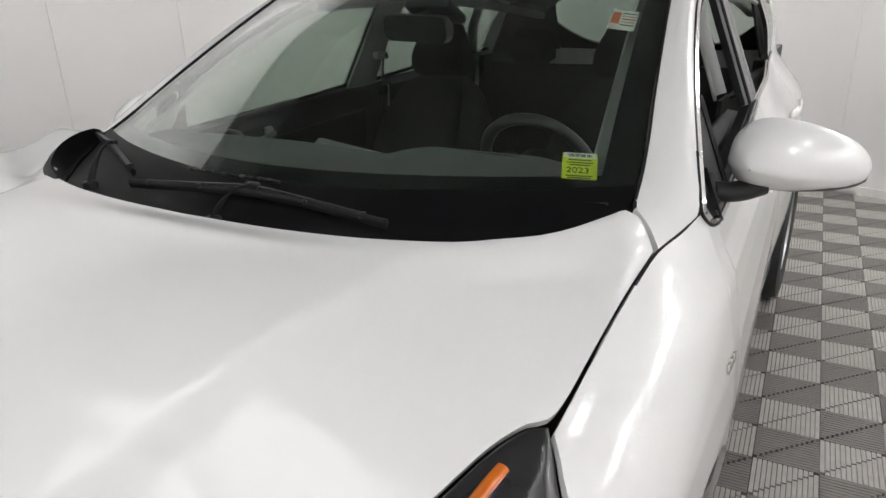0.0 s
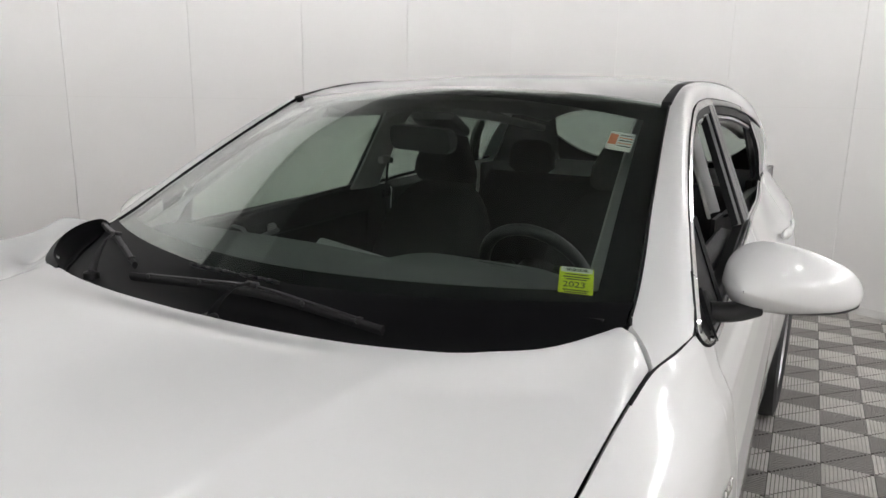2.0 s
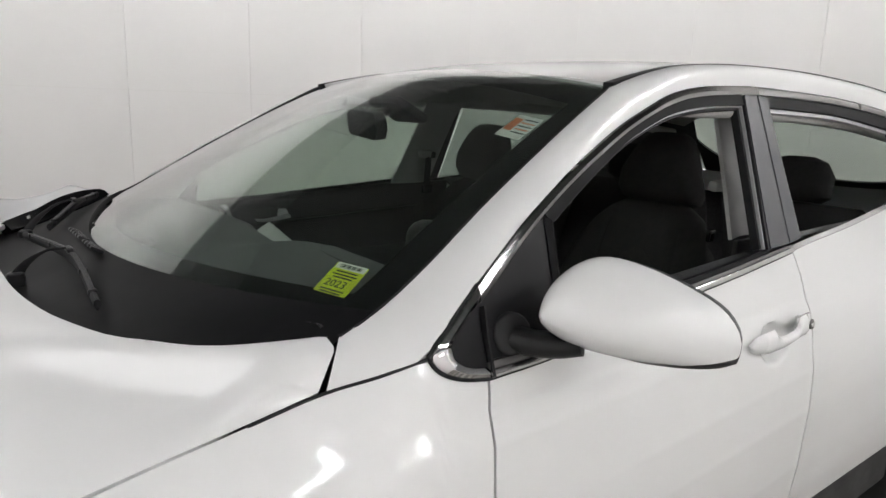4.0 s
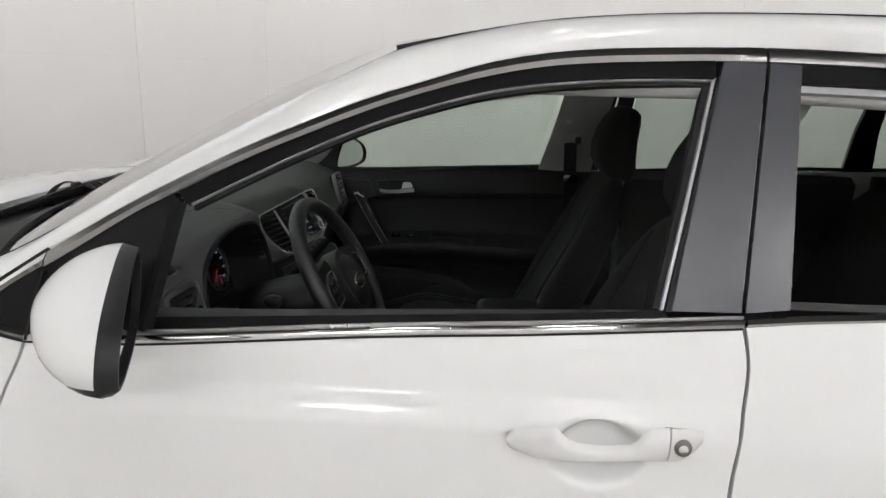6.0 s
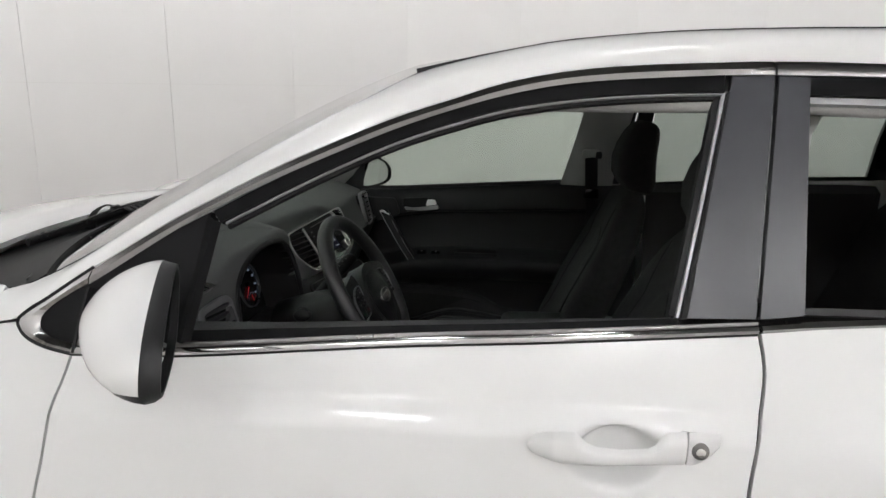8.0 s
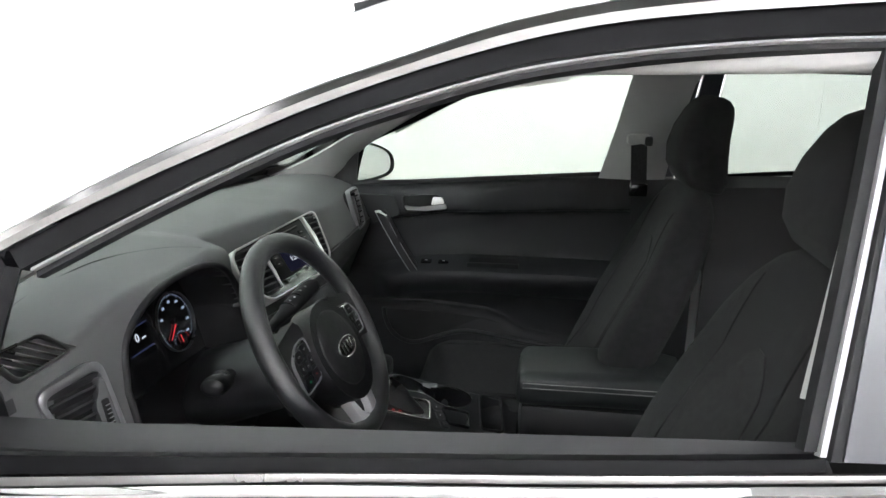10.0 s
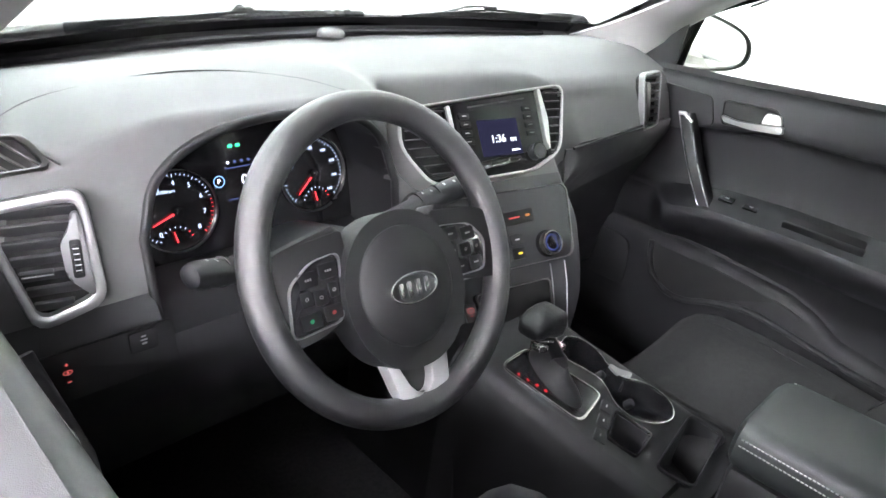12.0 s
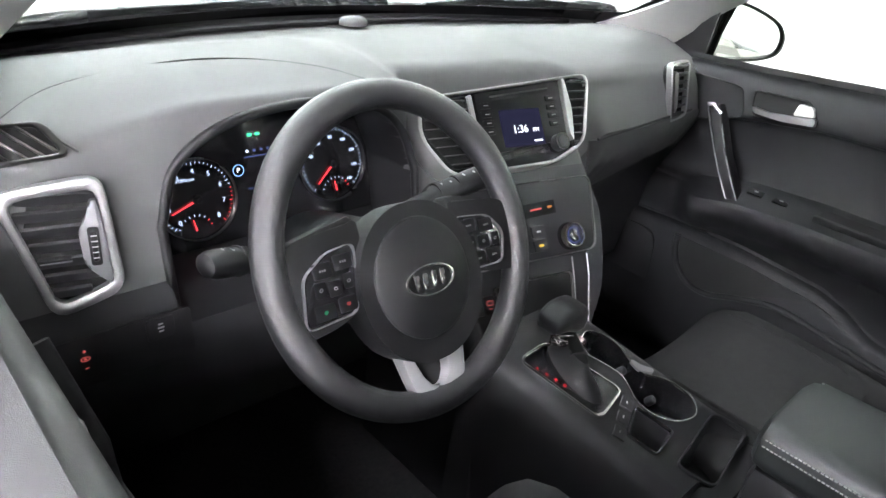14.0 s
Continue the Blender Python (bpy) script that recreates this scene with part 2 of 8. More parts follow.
CLOTH = material("seat_cloth", (0.0145, 0.0145, 0.015), 0.95, bump=0.6, bump_scale=1600, noise_scale=60, var=0.25, sheen=0.02)
CLOTH_B = material("seat_insert_cloth", (0.020, 0.0195, 0.0195), 0.95, bump=0.7, bump_scale=1300, noise_scale=80, var=0.3, sheen=0.02)
# lighter than the lower dash around it: light is put into this grey
LIT_GLOVE_BOX = material("lit_glove_box_grain", (0.085, 0.086, 0.087), 0.48, bump=0.35, bump_scale=1100, noise_scale=7, var=0.08, rough_var=0.06)
DASH_LOWER = material("dash_lower_grain", (0.022, 0.022, 0.024), 0.50, bump=0.3, bump_scale=1200, noise_scale=8, var=0.1, rough_var=0.06)
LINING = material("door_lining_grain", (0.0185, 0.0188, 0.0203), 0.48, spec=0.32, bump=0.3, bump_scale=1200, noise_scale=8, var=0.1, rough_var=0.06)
# lighter copy of the door lining, with the window's light in its colour
LIT_LINING = material("lit_door_lining_grain", (0.052, 0.052, 0.053), 0.5, bump=0.3, bump_scale=1200, noise_scale=8, var=0.1, rough_var=0.06)
LEATHER = material("armrest_vinyl", (0.022, 0.025, 0.0245), 0.42, bump=0.3, bump_scale=700, noise_scale=10, var=0.1)
WHEEL = material("wheel_urethane", (0.0065, 0.0065, 0.007), 0.42, spec=0.4, bump=0.35, bump_scale=1500, noise_scale=15, var=0.1)
RIM = material("rim_urethane", (0.010, 0.010, 0.011), 0.30, spec=1.0, bump=0.45, bump_scale=1300, noise_scale=15, var=0.1)
STALK = material("stalk_black", (0.005, 0.005, 0.0055), 0.5, spec=0.25, bump=0.1, bump_scale=900, noise_scale=20, var=0.1)
SPOKE = material("brushed_spoke", (0.54, 0.54, 0.545), 0.34, 0.65, bump=0.03, bump_scale=600, noise_scale=40, rough_var=0.06)
SLAT = material("vent_slat", (0.030, 0.030, 0.032), 0.45, bump=0.1, bump_scale=900, noise_scale=20, var=0.1)
COLLAR = material("collar_chrome", (0.30, 0.22, 0.215), 0.2, 0.9)
BOOT = material("boot_black", (0.010, 0.010, 0.0105), 0.55, spec=0.3, bump=0.2, bump_scale=500, noise_scale=20, var=0.15)
CARPET = material("carpet", (0.017, 0.017, 0.018), 0.98, bump=0.8, bump_scale=900, noise_scale=120, var=0.4)
GREY_TRIM = material("grey_pillar_trim", (0.42, 0.42, 0.41), 0.7, bump=0.2, bump_scale=900, noise_scale=8, var=0.05)
HEADLINER = material("headliner", (0.36, 0.355, 0.345), 0.95, bump=0.4, bump_scale=1200, noise_scale=40, var=0.06)
AMBER = material("amber_lens", (0.55, 0.13, 0.01), 0.18, 0, 0.5)
LAMP_DARK = material("lamp_housing", (0.02, 0.02, 0.02), 0.25, 0, 0.4)
STICKER = material("yellow_sticker", (0.62, 0.72, 0.03), 0.6, noise_scale=40, var=0.05)
PAPER = material("white_paper", (0.78, 0.78, 0.76), 0.7, noise_scale=60, var=0.05)
ORANGE = material("orange_print", (0.75, 0.22, 0.1), 0.6)
INK = material("dark_ink", (0.02, 0.025, 0.03), 0.6)
MIRROR = material("mirror_glass", (0.86, 0.87, 0.87), 0.01, 1.0)
BELT = material("belt_webbing", (0.025, 0.025, 0.027), 0.85, bump=0.5, bump_scale=900, noise_scale=150, var=0.3)
STITCH = material("pale_thread", (0.42, 0.42, 0.40), 0.8)
SWITCH_PRINT = material("grey_switch_print", (0.28, 0.28, 0.28), 0.6)
WHITE_PRINT = material("white_print", (0.7, 0.7, 0.7), 0.6)
WINDSHIELD = glass_material("windshield_glass", (0.83, 0.88, 0.845), 1.55)
SIDE_GLASS = glass_material("side_glass", (0.80, 0.85, 0.805))
REAR_GLASS = glass_material("privacy_glass", (0.66, 0.70, 0.67))
# diffuser glow of the unseen fill lamps added under the ceiling
SOFT_PANEL = glow("large_diffuser", (0.99, 0.99, 1.0), 3.2)
SOFT_LAMP = glow("softbox_diffuser", (0.99, 0.99, 1.0), BOX_POWER)
# glowing tubes of the unseen lamps added to light the booth
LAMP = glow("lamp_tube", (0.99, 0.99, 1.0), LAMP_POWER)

# ---- the room ----
def room():
    cx, cy = ROOM
    n = 27
    step = 2 * math.pi / n
    ring = [(cx + ROOM_R * math.cos(step * i), cy + ROOM_R * math.sin(step * i)) for i in range(n)]
    # floor base under the tiles
    bm = bmesh.new()
    bmesh.ops.create_circle(bm, cap_ends=True, radius=ROOM_R + 0.3, segments=64, matrix=Matrix.Translation((cx, cy, -0.03)))
    r = bmesh.ops.extrude_face_region(bm, geom=bm.faces[:])
    for v in r["geom"]:
        if isinstance(v, bmesh.types.BMVert):
            v.co.z -= 0.1
    bmesh.ops.recalc_face_normals(bm, faces=bm.faces)
    floor = thing("floor", bm, DARK, "dark subfloor carrying grey ribbed plastic floor tiles", "floor", kind="structure")
    # ceiling
    bm = bmesh.new()
    bmesh.ops.create_circle(bm, cap_ends=True, radius=ROOM_R + 0.3, segments=64, matrix=Matrix.Translation((cx, cy, ROOM_H)))
    r = bmesh.ops.extrude_face_region(bm, geom=bm.faces[:])
    for v in r["geom"]:
        if isinstance(v, bmesh.types.BMVert):
            v.co.z += 0.1
    bmesh.ops.recalc_face_normals(bm, faces=bm.faces)
    thing("ceiling", bm, CEILING, "plain dark ceiling of the round photo booth", "ceiling", kind="structure")
    # wall: a round backing with bent panels in two courses
    bm = bmesh.new()
    m = 112
    rings = []
    for rad in (ROOM_R + 0.012, ROOM_R + 0.12):
        rings.append([[bm.verts.new((cx + rad * math.cos(2 * math.pi * i / m), cy + rad * math.sin(2 * math.pi * i / m), z)) for i in range(m)] for z in (-0.03, ROOM_H)])
    for i in range(m):
        k = (i + 1) % m
        (a, b), (c, d) = rings
        bm.faces.new((a[i], a[k], b[k], b[i]))
        bm.faces.new((c[i], d[i], d[k], c[k]))
        bm.faces.new((a[i], c[i], c[k], a[k]))
        bm.faces.new((b[i], b[k], d[k], d[i]))
    bmesh.ops.recalc_face_normals(bm, faces=bm.faces)
    wall = thing("wall_round", bm, PANEL_JOINT, "curved white booth wall of large smooth panels", "wall", kind="structure")
    seam = 1.50
    shift = radians(PANEL_TURN)
    for lo, hi in ((0.0, seam - 0.0015), (seam + 0.0015, ROOM_H)):
        gap = 0.0012 / ROOM_R
        G = []
        for j in range(2):
            z = (lo, hi)[j]
            G.append([V(ROOM_R * math.cos(a), ROOM_R * math.sin(a), z) for a in [gap + (step - 2 * gap) * k / 6 for k in range(7)]])
        me = mesh_of(shell(G, 0.01, (1, 0.1, 0)), "panel", WALL)
        for i in range(n):
            ob = new("panel", me)
            ob.matrix_basis = Matrix.Translation((cx, cy, 0)) @ Matrix.Rotation(step * i + shift, 4, "Z")
            ob.parent = wall
    # dark cove strip at the wall's foot
    bm = bmesh.new()
    path = [V(cx + (ROOM_R - 0.006) * math.cos(2 * math.pi * i / 96), cy + (ROOM_R - 0.006) * math.sin(2 * math.pi * i / 96), 0.03) for i in range(96)]
    sweep(path, [(-0.005, -0.03), (0.005, -0.03), (0.005, 0.03), (-0.005, 0.03)], bm, closed=True)
    thing("baseboard", bm, PANEL_JOINT, "thin grey strip along the wall's foot", "baseboard", kind="structure")
    return floor


PANEL_TURN = 1.0
PANEL_JOINT = material("panel_joint", (0.74, 0.725, 0.70), 0.6)
floor = room()


def tile_mesh(name, mat, along):
    """A square floor tile of parallel open ribs, parted along one diagonal, in a thin frame."""
    bm = bmesh.new()
    s, k, gap = 0.0992, 13, 0.0026

    def bar(x0, y0, x1, y1):
        lo = [bm.verts.new((x, y, -0.012)) for x, y in ((x0, y0), (x1, y0), (x1, y1), (x0, y1))]
        hi = [bm.verts.new((x, y, 0)) for x, y in ((x0, y0), (x1, y0), (x1, y1), (x0, y1))]
        bm.faces.new(hi)
        for i in range(4):
            bm.faces.new((lo[i], lo[(i + 1) % 4], hi[(i + 1) % 4], hi[i]))

    w = 2 * s / k
    for i in range(k):
        a = -s + w * i + gap / 2
        b = a + w - gap
        c = (a + b) / 2
        for u0, u1 in ((-s, c - 0.004), (c + 0.004, s)):
            if u1 - u0 > 0.004:
                bar(*((a, u0, b, u1) if along else (u0, a, u1, b)))
    bmesh.ops.recalc_face_normals(bm, faces=bm.faces)
    return mesh_of(bm, name, mat)


def tiles():
    turn = Matrix.Rotation(radians(2.6), 4, "Z")
    origin = Matrix.Translation((-1.168, -1.238, 0)) @ turn
    meshes = (tile_mesh("floor_tile", TILE_A, True), tile_mesh("floor_tile", TILE_B, False))
    rv = ([], [])
    rf = ([], [])
    count = 0
    for i in range(-26, 32):
        for j in range(-26, 32):
            p = origin @ V(0.1 + 0.2 * i, 0.1 + 0.2 * j, 0)
            if math.hypot(p.x - ROOM[0], p.y - ROOM[1]) > ROOM_R - 0.02:
                continue
            k = (i + j) % 2
            if -2.4 < p.x < -0.85 and -4.8 < p.y < -0.9 and count < 300:
                ob = new("floor_tile", meshes[k])
                ob.matrix_basis = Matrix.Translation(p) @ turn
                ob.parent = floor
                count += 1
            else:
                base = len(rv[k])
                rv[k].extend([(Matrix.Translation(p) @ turn @ v.co)[:] for v in meshes[k].vertices])
                rf[k].extend([[base + q for q in f.vertices] for f in meshes[k].polygons])
    for k in (0, 1):
        me = bpy.data.meshes.new("floor_tiles")
        me.from_pydata(rv[k], [], rf[k])
        me.materials.append((TILE_A, TILE_B)[k])
        ob = new("floor_tiles", me)
        ob.parent = floor
        tagged(ob, "grey ribbed plastic floor tiles laid as a checkerboard", kind="stuff")


def wall_lights():
    """Short unseen tube lamps on the wall of the driver's side, which streak the door."""
    bm = bmesh.new()
    box(Matrix.Translation((0, 0, 0.05)), (0.13, 0.66, 0.05), 0.01, 2, bm)
    housing = new("wall_light", mesh_of(bm, "wall_light", BATTEN))
    tagged(housing, "unseen white twin-tube lamp on the booth wall, switched on", "wall light", "wall lamps of the booth")
    for dx in (-0.024, 0.024):
        t = sweep([V(dx, -0.31, 0.012), V(dx, 0.31, 0.012)], circle(0.018, 10))
        part("tube", t, LAMP, housing, "glowing white tube")
    # 214 and 234 are added only to brighten the dashboard's left end
    for k, deg in enumerate((171, 194, 214, 234)):
        a = radians(deg)
        m = Matrix.Translation((ROOM[0] + 3.80 * math.cos(a), ROOM[1] + 3.80 * math.sin(a), 2.75)) @ Matrix.Rotation(a, 4, "Z") @ Matrix.Rotation(math.pi / 2, 4, "Y")
        if k == 0:
            housing.matrix_basis = m
        else:
            copy_thing(housing, m)


def fill_washers():
    """Added, unseen fill lamps with a shield on the car's side, which light the wall and so the whole booth softly."""
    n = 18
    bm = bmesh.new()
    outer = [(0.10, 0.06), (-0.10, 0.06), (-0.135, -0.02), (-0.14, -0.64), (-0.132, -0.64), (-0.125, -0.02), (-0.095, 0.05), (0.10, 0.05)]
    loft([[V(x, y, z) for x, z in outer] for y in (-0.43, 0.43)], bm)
    # end plates, like the shield, keep direct tube light off the car
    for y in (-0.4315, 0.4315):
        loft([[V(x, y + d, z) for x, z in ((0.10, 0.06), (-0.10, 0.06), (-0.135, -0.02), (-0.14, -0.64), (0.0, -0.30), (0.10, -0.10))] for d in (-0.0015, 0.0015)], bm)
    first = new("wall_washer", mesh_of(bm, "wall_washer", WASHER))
    tagged(first, "unseen shielded fill lamp, added under the ceiling to light the wall", "wall washer", "lamps washing the booth wall")
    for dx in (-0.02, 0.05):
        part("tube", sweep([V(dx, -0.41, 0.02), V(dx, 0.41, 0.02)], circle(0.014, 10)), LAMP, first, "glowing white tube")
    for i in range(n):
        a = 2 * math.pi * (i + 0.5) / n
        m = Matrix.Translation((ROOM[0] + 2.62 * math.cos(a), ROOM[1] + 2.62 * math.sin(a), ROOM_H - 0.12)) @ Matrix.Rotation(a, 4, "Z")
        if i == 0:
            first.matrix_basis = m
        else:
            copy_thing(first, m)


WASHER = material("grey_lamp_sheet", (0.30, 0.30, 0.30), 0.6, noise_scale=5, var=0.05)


def fill_strips():
    """Unseen flat diffused lamps under the ceiling, added above the driver's side to brighten the car."""
    bm = ring_slab(rounded(0.17, 1.24, 0.02, 3), rounded(0.13, 1.20, 0.015, 3), Matrix.Identity(4), 0.06, bevel=0.004)
    first = new("ceiling_light", mesh_of(bm, "ceiling_light", BATTEN))
    tagged(first, "unseen flat diffused fill lamp in a white frame, added under the ceiling", "ceiling light", "ceiling lamps of the booth")
    part("diffuser", slab(rounded(0.13, 1.20, 0.015, 3), Matrix.Translation((0, 0, 0.008)), 0.012), SOFT_LAMP, first, "glowing white diffuser")
    for k, (x, y, a) in enumerate(((-2.55, -0.3, 12), (-2.55, -2.1, -12))):
        m = Matrix.Translation((x, y, ROOM_H - 0.08)) @ Matrix.Rotation(radians(a), 4, "Z")
        if k == 0:
            first.matrix_basis = m
        else:
            copy_thing(first, m)


def front_fill():
    """One large unseen diffused panel under the ceiling ahead of the car, added to brighten the hood."""
    ob = new("ceiling_panel", mesh_of(ring_slab(rounded(2.48, 1.68, 0.03, 3), rounded(2.40, 1.60, 0.02, 3), Matrix.Identity(4), 0.08, bevel=0.005), "ceiling_panel", BATTEN))
    tagged(ob, "large unseen diffused fill panel, added under the ceiling ahead of the car", "ceiling light")
    part("diffuser", slab(rounded(2.40, 1.60, 0.02, 3), Matrix.Translation((0, 0, 0.010)), 0.015), SOFT_PANEL, ob, "glowing white diffuser")
    ob.matrix_basis = Matrix.Translation((0.15, 1.45, ROOM_H - 0.10)) @ Matrix.Rotation(radians(8), 4, "Z")


wall_lights()
front_fill()
fill_strips()
fill_washers()

# ---- the car: body ----
car = new("car")
tagged(car, "white pearl compact crossover car with black cloth interior, driver's window lowered", "car")

PROF_Z = [0.25, 0.3, 0.4, 0.5, 0.6, 0.75, 0.85, 0.93, 0.978, 1.0, 1.022, 1.06, 1.12, 1.52, 1.6]
PROF_X = [0.85, 0.872, 0.905, 0.925, 0.934, 0.938, 0.930, 0.914, 0.903, 0.891, 0.877, 0.862, 0.835, 0.668, 0.63]


def side_x(y, z):
    """Half width of the body at the length y and the height z."""
    x = float(np.interp(z, PROF_Z, PROF_X)) + 0.04 * (min(max(y, -1.6), -0.3) + 0.9)
    if y > 0.1:
        x -= 0.10 * ((y - 0.1) / 0.8) ** 2
    if y < -2.3:
        x -= 0.09 * ((-2.3 - y) / 1.25) ** 2
    if y < -1.8 and z > 0.95:
        t, u = min(1, (-1.8 - y) / 0.8), min(1, (z - 0.95) / 0.22)
        w = min(1, max(0, (z - 1.16) / 0.20))
        x -= 0.050 * t * t * (3 - 2 * t) * u * u * (3 - 2 * u) * (1 - w * w * (3 - 2 * w))
    return x


def on_side(y, z, off=0.0):
    return V(-(side_x(y, z) + off), y, z)


def side_patch(b0, b1, s0, s1, nu, nv, off=0.0):
    G = coons([V(*p, 0) for p in b0], [V(*p, 0) for p in b1], [V(*p, 0) for p in s0], [V(*p, 0) for p in s1], nu, nv)
    return [[on_side(p.x, p.y, off) for p in row] for row in G]


def both(name, make, mat, parent, label="", angle=38):
    """The same part on the driver's and, mirrored, on the passenger's side."""
    a = part(name, make(), mat, parent, label, angle)
    b = part(name, mirrored(make()), mat, parent, label, angle)
    return a, b


SAIL = material("sail_film", (0.006, 0.006, 0.007), 0.42, spec=0.14, noise_scale=12, var=0.1)
# lines of the side, as (y, z)
TRIM_TOP = [(-0.333, 1.116), (-0.397, 1.163), (-0.485, 1.216), (-0.573, 1.270), (-0.663, 1.318), (-0.753, 1.363), (-0.843, 1.403),
            (-0.934, 1.440), (-1.025, 1.470), (-1.116, 1.499), (-1.206, 1.517), (-1.296, 1.527), (-1.385, 1.532), (-1.473, 1.535), (-1.551, 1.537)]
TRIM_BOT = [(-0.40, 1.135), (-0.485, 1.195), (-0.573, 1.252), (-0.664, 1.303), (-0.754, 1.347), (-0.845, 1.387), (-0.935, 1.424), (-1.025, 1.455), (-1.116, 1.481),
            (-1.207, 1.499), (-1.297, 1.508), (-1.386, 1.513), (-1.474, 1.517), (-1.551, 1.518)]
OPEN_TOP = [(-0.66, 1.272), (-0.758, 1.323), (-0.847, 1.366), (-0.937, 1.405), (-1.027, 1.435), (-1.118, 1.460), (-1.208, 1.475), (-1.297, 1.484), (-1.386, 1.489), (-1.474, 1.491)]
BELT_BOT = [(-0.434, 1.067), (-0.61, 1.071), (-0.958, 1.097), (-1.218, 1.112), (-1.517, 1.133)]
SASH_F = [(-0.43, 0.42), (-0.405, 0.60), (-0.388, 0.80), (-0.404, 0.91), (-0.418, 1.0), (-0.430, 1.045), (-0.434, 1.066)]
SASH_R = [(-1.47, 0.42), (-1.482, 0.70), (-1.496, 0.84), (-1.500, 0.92), (-1.511, 0.99), (-1.523, 1.075), (-1.517, 1.131)]


def shifted(pts, dy, dz=0.0):
    return [(y + dy, z + dz) for y, z in pts]


def with_recess(G, y0, z0, ry, rz, depth):
    for row in G:
        for p in row:
            r = math.hypot((p.y - y0) / ry, (p.z - z0) / rz)
            if r < 1.25:
                p.x += depth * math.exp(-r ** 7 * 1.6)
    return G


def door_skin():
    G = side_patch(SASH_F[:1] + [SASH_R[0]], [(y, z - 0.002) for y, z in BELT_BOT], SASH_F, SASH_R, 190, 130)
    return shell(with_recess(G, -1.308, 0.953, 0.066, 0.043, 0.036), 0.012, (1, 0, 0))


def rear_door_skin():
    front = shifted(SASH_R, -0.006)
    back = [(-2.30, 0.42), (-2.32, 0.55), (-2.42, 0.75), (-2.55, 0.95), (-2.60, 1.20)]
    top = [(-1.523, 1.131), (-1.7, 1.147), (-2.1, 1.175), (-2.60, 1.20)]
    return shell(side_patch([front[0], back[0]], top, front, back, 30, 26), 0.012, (1, 0, 0))


front_door, front_door_p = both("front_door", door_skin, PAINT, car, "white front door with lowered window")
rear_door, rear_door_p = both("rear_door", rear_door_skin, PAINT, car)
tagged(front_door_p, "white front door, window closed")

# hood gap line and fenders
GAP = [V(-0.860, -0.333, 1.110), V(-0.845, -0.26, 1.094), V(-0.822, -0.181, 1.078), V(-0.815, -0.08, 1.057), V(-0.813, 0.0, 1.042), V(-0.813, 0.1, 1.024), V(-0.813, 0.2, 1.005),
       V(-0.812, 0.31, 0.982), V(-0.80, 0.50, 0.94), V(-0.765, 0.66, 0.89)]


def fender_skin():
    loop = [(-0.429, 1.063), (-0.386, 1.073), (-0.349, 1.088), (-0.337, 1.104)]
    top = loop + [(p.y, p.z - 0.001) for p in GAP[1:7]] + [(0.258, 0.992)]
    nu, nv = 60, 30
    arch = [(-0.425, 0.42), (-0.39, 0.50), (-0.33, 0.62), (-0.22, 0.71), (-0.08, 0.755), (0.08, 0.755), (0.22, 0.71), (0.31, 0.64)]
    rear = [(y + 0.005, z) for y, z in SASH_F]
    front = [(0.31, 0.64), (0.37, 0.75), (0.385, 0.87), (0.345, 0.925), (0.30, 0.965), (0.258, 0.992)]
    G2 = coons([V(*p, 0) for p in arch], [V(*p, 0) for p in top], [V(*p, 0) for p in rear], [V(*p, 0) for p in front], nu, nv)
    gy, gx, gz = [p.y for p in GAP], [-p.x for p in GAP], [p.z for p in GAP]
    G = []
    for row in G2:
        out = []
        for p in row:
            y, z = p.x, p.y
            x = side_x(y, z)
            if y > -0.334:
                xg, zg = float(np.interp(y, gy, gx)), float(np.interp(y, gy, gz))
                lack = side_x(y, zg) - xg
                t = min(1, max(0, (zg - z) / 0.16))
                x -= lack * (1 - t) ** 2.2
            out.append(V(-x, y, z))
        G.append(out)
    return shell(G, 0.012, (1, 0, -0.3))


fender, fender_p = both("front_fender", fender_skin, PAINT, car)

# hood
COWL = [(0.0, 0.110, 1.121), (0.2, 0.104, 1.122), (0.35, 0.085, 1.122), (0.45, 0.060, 1.122), (0.55, 0.020, 1.121), (0.60, -0.02, 1.121), (0.66, -0.07, 1.121),
        (0.70, -0.13, 1.124), (0.735, -0.195, 1.130), (0.762, -0.236, 1.132), (0.795, -0.206, 1.106), (0.816, -0.180, 1.081)]


def cowl_at(x):
    a = abs(x)
    xs = [p[0] for p in COWL]
    return float(np.interp(a, xs[:10], [p[1] for p in COWL[:10]])), float(np.interp(a, xs[:10], [p[2] for p in COWL[:10]]))


